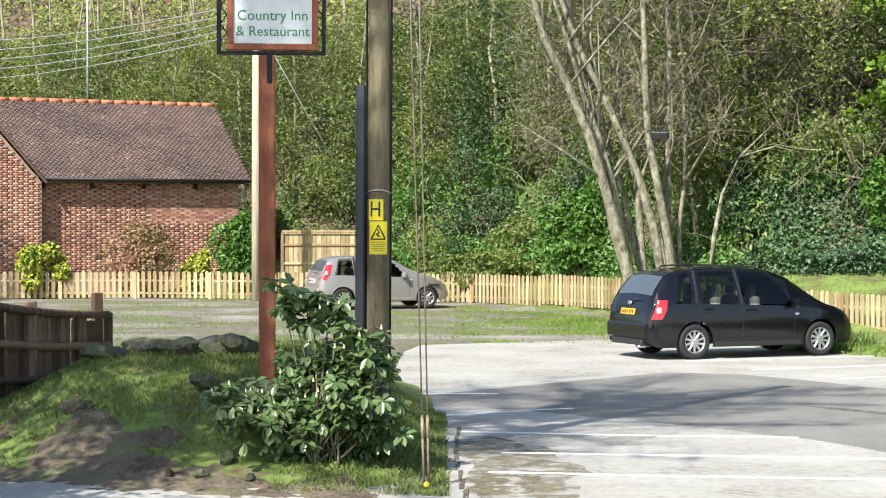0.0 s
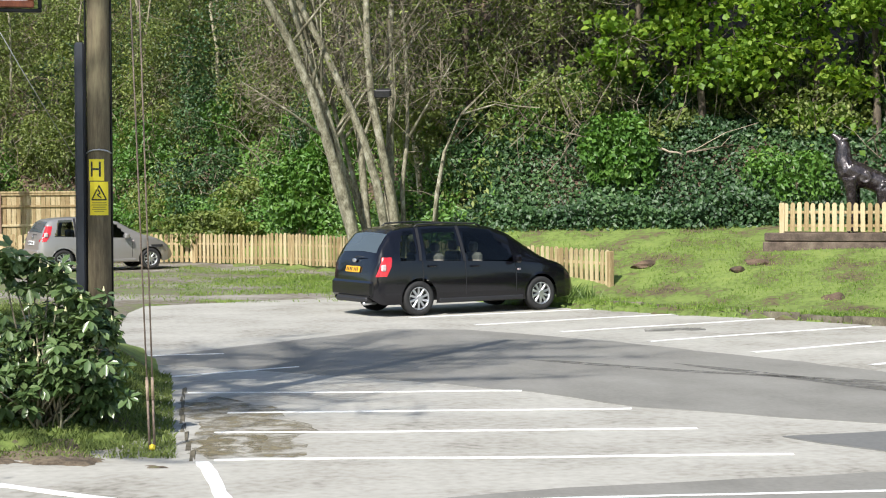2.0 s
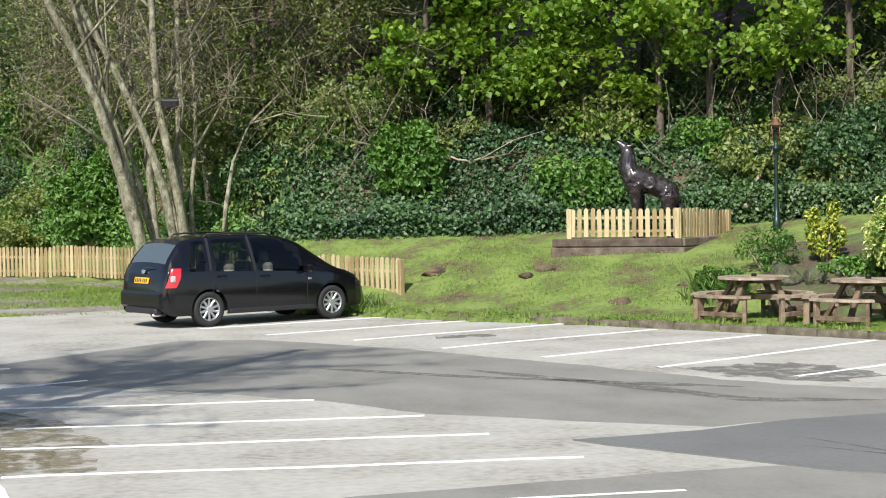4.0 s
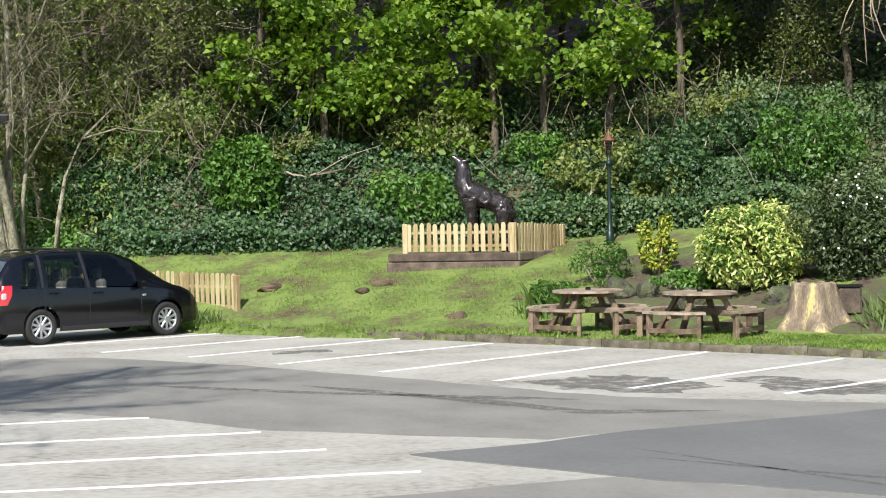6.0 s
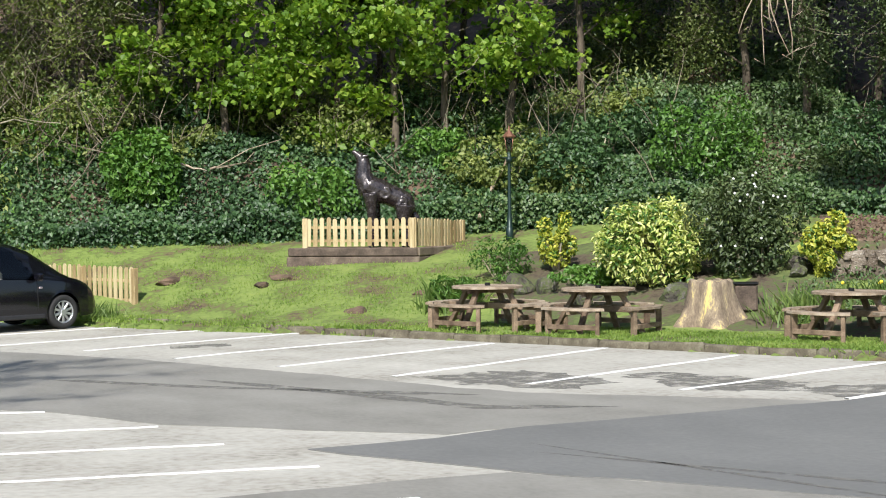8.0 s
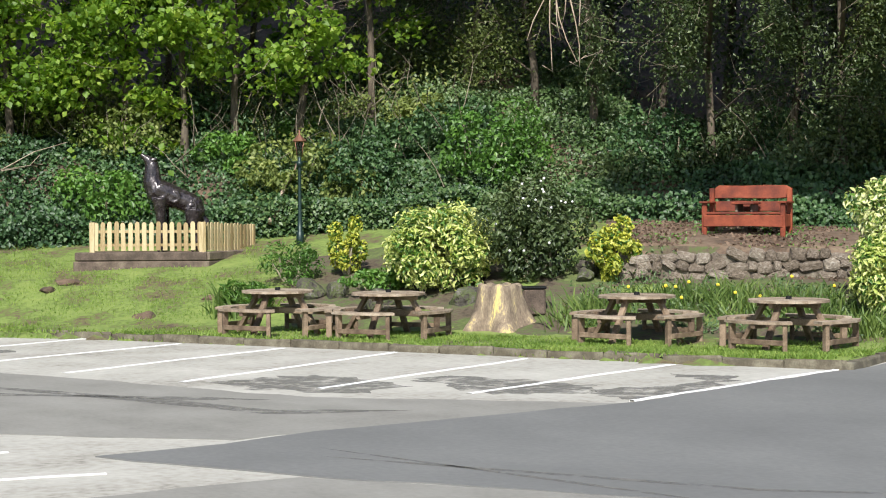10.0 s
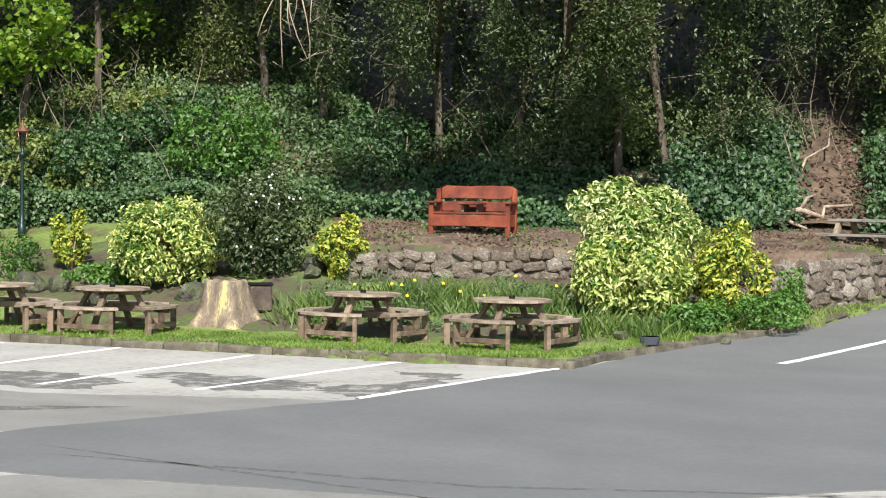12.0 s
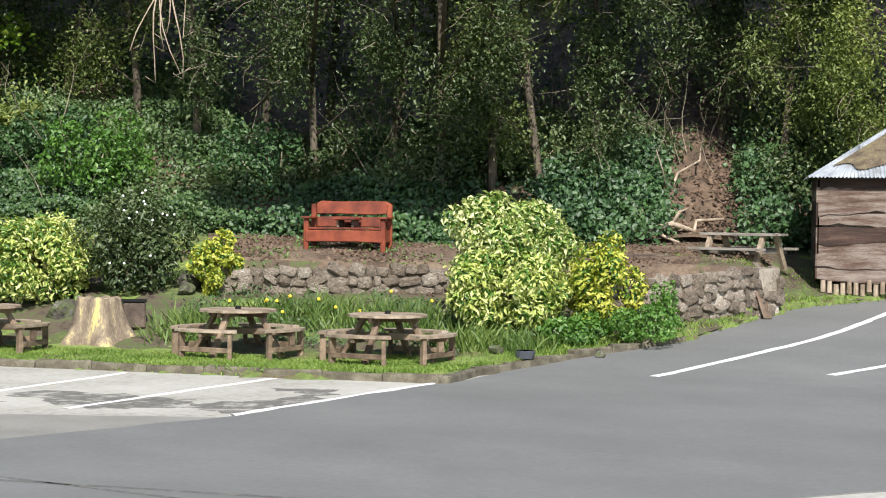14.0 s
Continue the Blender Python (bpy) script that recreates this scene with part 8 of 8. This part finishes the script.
def branch(name, a, b, r0, label, bend=0.15, seed=1, fork=True):
    """A dead branch lying from a to b, each (bearing, distance, lift)."""
    g = np.random.default_rng(seed)
    pa, pb = spot(*a), spot(*b)
    pts = [pa.lerp(pb, i / 5) + Vector(g.normal(size=3) * bend * (0 < i < 5)) for i in range(6)]
    root = new(name, mesh_of(name, *tube(pts, [r0 * (1 - 0.13 * i) for i in range(6)], 7), M_PALEWOOD, True))
    tagged(root, label, "branch", "fallen branches")
    if fork:
        e = pts[3] + Vector((g.normal() * 0.6, g.normal() * 0.3, 0.5))
        tubes("side_branch", [([pts[2], pts[2].lerp(e, 0.5) + Vector((0, 0, 0.1)), e], [r0 * 0.5, r0 * 0.4, 0.01])], M_PALEWOOD, root)


branch("fallen_branch", (14.6, 45.0, 1.0), (15.5, 45.0, 0.7), 0.04, "pale dead branch lying on the ivy", 0.04, 2, False)
branch("fallen_branch", (15.6, 45.0, 0.75), (16.9, 45.2, 0.85), 0.028, "tangle of dead branches on the ivy", 0.15, 3)
branch("fallen_branch", (23.55, 43.2, 0.35), (24.4, 44.6, 0.9), 0.07, "brown rotting log beside the lamp post", 0.06, 4, False)
branch("fallen_branch", (46.3, 41.3, 0.25), (48.9, 42.5, 0.5), 0.09, "pale fallen branch on bare earth", 0.12, 5)
branch("fallen_branch", (45.9, 42.2, 0.5), (47.6, 41.3, 0.1), 0.08, "broken pale branch by the terrace", 0.1, 6)
branch("fallen_branch", (47.0, 42.0, 0.2), (48.2, 45.0, 0.7), 0.05, "thin dead branch on the bank", 0.2, 7)

# bare branches hanging out of the canopy
hanging = empty("hanging_branches", pose(*spot(32.0, 42.6), 0, 0, -32), "bare pale branches hanging down from the canopy", "branch", "")
zg = float(spot(32.0, 42.6).z)
g = np.random.default_rng(88)
for i in range(7):
    x0, x1 = g.uniform(-0.6, 0.9), g.uniform(-0.5, 0.8)
    low_ = g.uniform(5.1, 6.2) - zg
    pts = []
    for j in range(9):
        f_ = j / 8
        pts.append((x0 + (x1 - x0) * f_ + 0.22 * math.sin(5 * f_ + i), -0.3 + g.normal() * 0.06, 9.6 - zg + (low_ - 9.6 + zg) * f_ ** 0.9))
    pts.append((pts[-1][0] + g.choice([-1, 1]) * 0.22, -0.3, low_ + 0.14))
    tubes("branch", [(pts, [0.032 - 0.0027 * j for j in range(10)])], M_PALEWOOD, hanging, "", 5)

# ---- beds: strap leaves, daffodils, pots ----
def straps(name, bearing, dist, w, d, n, h, label, material=None, seed=1):
    p = spot(bearing, dist)
    g = np.random.default_rng(seed)
    xy = np.stack([p.x + g.normal(size=n) * w * 0.5 * math.cos(radians(bearing)) + g.normal(size=n) * d * 0.5 * math.sin(radians(bearing)), p.y - g.normal(size=n) * w * 0.5 * math.sin(radians(bearing)) + g.normal(size=n) * d * 0.5 * math.cos(radians(bearing))], 1)
    return tufts(name, xy, h, material or L_STRAP, label, "plants", 0.45, 0.035)


for i, (b, d, w, dd, n, h) in enumerate(((33.2, 33.4, 0.9, 0.5, 420, 0.42), (35.6, 34.0, 1.2, 0.6, 520, 0.36), (37.6, 33.6, 1.2, 0.6, 520, 0.36), (39.6, 33.0, 1.0, 0.6, 520, 0.42), (41.3, 31.8, 1.0, 0.5, 420, 0.40), (43.0, 31.6, 0.8, 0.4, 320, 0.34), (22.6, 36.3, 0.5, 0.4, 420, 0.5), (12.0, 38.6, 0.5, 0.3, 300, 0.3))):
    straps("strap_leaves", b, d, w, dd, n, h, "clumps of narrow arching green leaves in the bed", None, 300 + i)
bank_cover("bed_plants", 9000, 33, 45, -9.0, -4.6, 0.02, 0.3, L_BANKIVY, 0.08, "low mixed green plants filling the bed", 310, 1.1, 0.4, "plants", 1.2)
M_DAFF = plain("yellow_petals", (0.8, 0.62, 0.05), 0.6)
fl = bmesh.new()
bmesh.ops.create_icosphere(fl, subdivisions=1, radius=0.035)
fme = bpy.data.meshes.new("flower")
fl.to_mesh(fme)
fl.free()
fme.materials.append(M_DAFF)
g = np.random.default_rng(71)
for i in range(11):
    b, d = g.uniform(34, 40.5), g.uniform(33.2, 34.8)
    p = spot(b, d, g.uniform(0.22, 0.36))
    fl_ = tagged(put("daffodil", fme, None, pose(*p)), "yellow daffodil flower among the green leaves", "flower", "daffodils")
    bm = bmesh.new()
    V, Fs = tube([(0, 0, -0.32), (0, 0, -0.02)], [0.006, 0.005], 4)
    put("flower_stalk", mesh_of("flower_stalk", V, Fs, L_GREEN), fl_)
p = spot(-0.35, 17.95)
tagged(put("dandelion", fme, None, pose(p.x, p.y, p.z + 0.06)), "yellow dandelion in the verge grass", "flower")
p = spot(43.07, 30.6)
V, Fs = tube([(0, 0, 0), (0, 0, 0.13), (0, 0, 0.13), (0, 0, 0.05)], [0.15, 0.17, 0.15, 0.12], 14)
tagged(new("bowl", mesh_of("bowl", V, Fs, plain("glazed_grey_pot", (0.09, 0.10, 0.12), 0.15, 0.2))), "dark glossy bowl on the grass edge", "pot").matrix_basis = pose(*p)
for i, (b, d, s) in enumerate(((40.9, 30.9, 0.12), (42.2, 31.2, 0.13), (45.3, 31.3, 0.1), (24.8, 36.9, 0.35), (25.6, 36.6, 0.3), (26.9, 35.2, 0.4), (29.4, 35.0, 0.35), (33.1, 36.2, 0.3), (33.0, 35.8, 0.25))):
    a = spot(b, d)
    rock("rock", a.x, a.y, s, s * 0.8, s * 0.7, 400 + i, "rough stone set in the garden bed")

# ---- wear on the tarmac ----
def streak(name, pts, width, seed, material, label, lift=0.0075):
    """A narrow dark band worn along a line."""
    g = np.random.default_rng(seed)
    up, down = [], []
    P = []
    for (ax, ay), (bx, by) in zip(pts, pts[1:]):
        n = max(2, int(math.hypot(bx - ax, by - ay) / 0.25))
        P += [(ax + (bx - ax) * i / n, ay + (by - ay) * i / n) for i in range(n)]
    P.append(pts[-1])
    w = np.convolve(g.uniform(0.2, 1.0, len(P) + 6), np.ones(5) / 5, "valid")[:len(P)]
    V, Fs = [], []
    for i, (x, y) in enumerate(P):
        a, b = P[max(0, i - 1)], P[min(len(P) - 1, i + 1)]
        dx, dy_ = b[0] - a[0], b[1] - a[1]
        q = math.hypot(dx, dy_)
        end = min(1, i / 4, (len(P) - 1 - i) / 4) + 0.02
        ww = width * w[i] * end
        z = float(road_rise(x, y)) + lift
        V += [(x - dy_ / q * ww, y + dx / q * ww, z), (x + dy_ / q * ww, y - dx / q * ww, z)]
    Fs = [(2 * i, 2 * i + 1, 2 * i + 3, 2 * i + 2) for i in range(len(P) - 1)]
    return tagged(new(name, mesh_of(name, V, Fs, material)), label, "road wear", "", "structure")


streak("tyre_track", [(4.84, 26.46), (6.66, 24.26), (8.33, 22.71), (9.6, 21.6)], 0.22, 1, M_TRACK, "dark tyre track along the lane")
streak("tyre_track", [(6.85, 25.25), (8.21, 22.39), (8.93, 20.5), (10.43, 19.77)], 0.28, 2, M_TRACK, "dark tyre track along the lane")
streak("tyre_track", [(8.07, 17.29), (9.54, 12.16)], 0.06, 3, M_TRACK, "faint tyre mark on the dark tarmac", 0.0155)
streak("tyre_track", [(7.82, 16.74), (10.12, 12.91), (12.96, 10.43)], 0.07, 4, M_TRACK, "faint tyre mark on the dark tarmac", 0.0155)
sheet("worn_patch", wobbly([(9.67, 24.22), (11.31, 24.47), (11.78, 23.30), (11.76, 22.29), (10.67, 21.90), (9.78, 22.90)], 0.10, 0.2, 5), M_TRACK, 0.003, "dark oily patch in a parking bay", "stain")
sheet("worn_patch", wobbly([(12.27, 23.3), (13.02, 23.10), (13.30, 22.33), (13.86, 21.20), (13.18, 20.3), (12.10, 20.8)], 0.10, 0.2, 6), M_TRACK, 0.003, "dark worn patch in a parking bay", "stain")
sheet("worn_patch", wobbly([(13.3, 20.75), (14.67, 20.48), (15.52, 20.88), (15.6, 21.9), (16.2, 21.1), (14.43, 19.6), (13.18, 19.5)], 0.08, 0.2, 7), M_TRACK, 0.004, "dark worn patch in a parking bay", "stain")
sheet("worn_patch", wobbly([(7.93, 31.04), (8.92, 31.09), (8.83, 30.5), (7.81, 30.5)], 0.06, 0.2, 8), M_TRACK, 0.003, "small dark oil stain in a bay", "stain")
sheet("worn_patch", wobbly([(0.45, 19.1), (1.0, 19.0), (0.9, 17.84), (0.4, 17.7), (0.3, 18.7)], 0.07, 0.2, 9), M_SOILED, 0.004, "earthy mossy patch beside the verge", "stain")
sheet("soil_patch", wobbly([(0.4, 17.5), (1.3, 17.6), (1.5, 19.5), (1.2, 21.5), (0.6, 22.6), (0.15, 22.0), (0.3, 19.0)], 0.1, 0.3, 12), M_SOILED, 0.0025, "thin soil and moss washed over the tarmac", "stain")
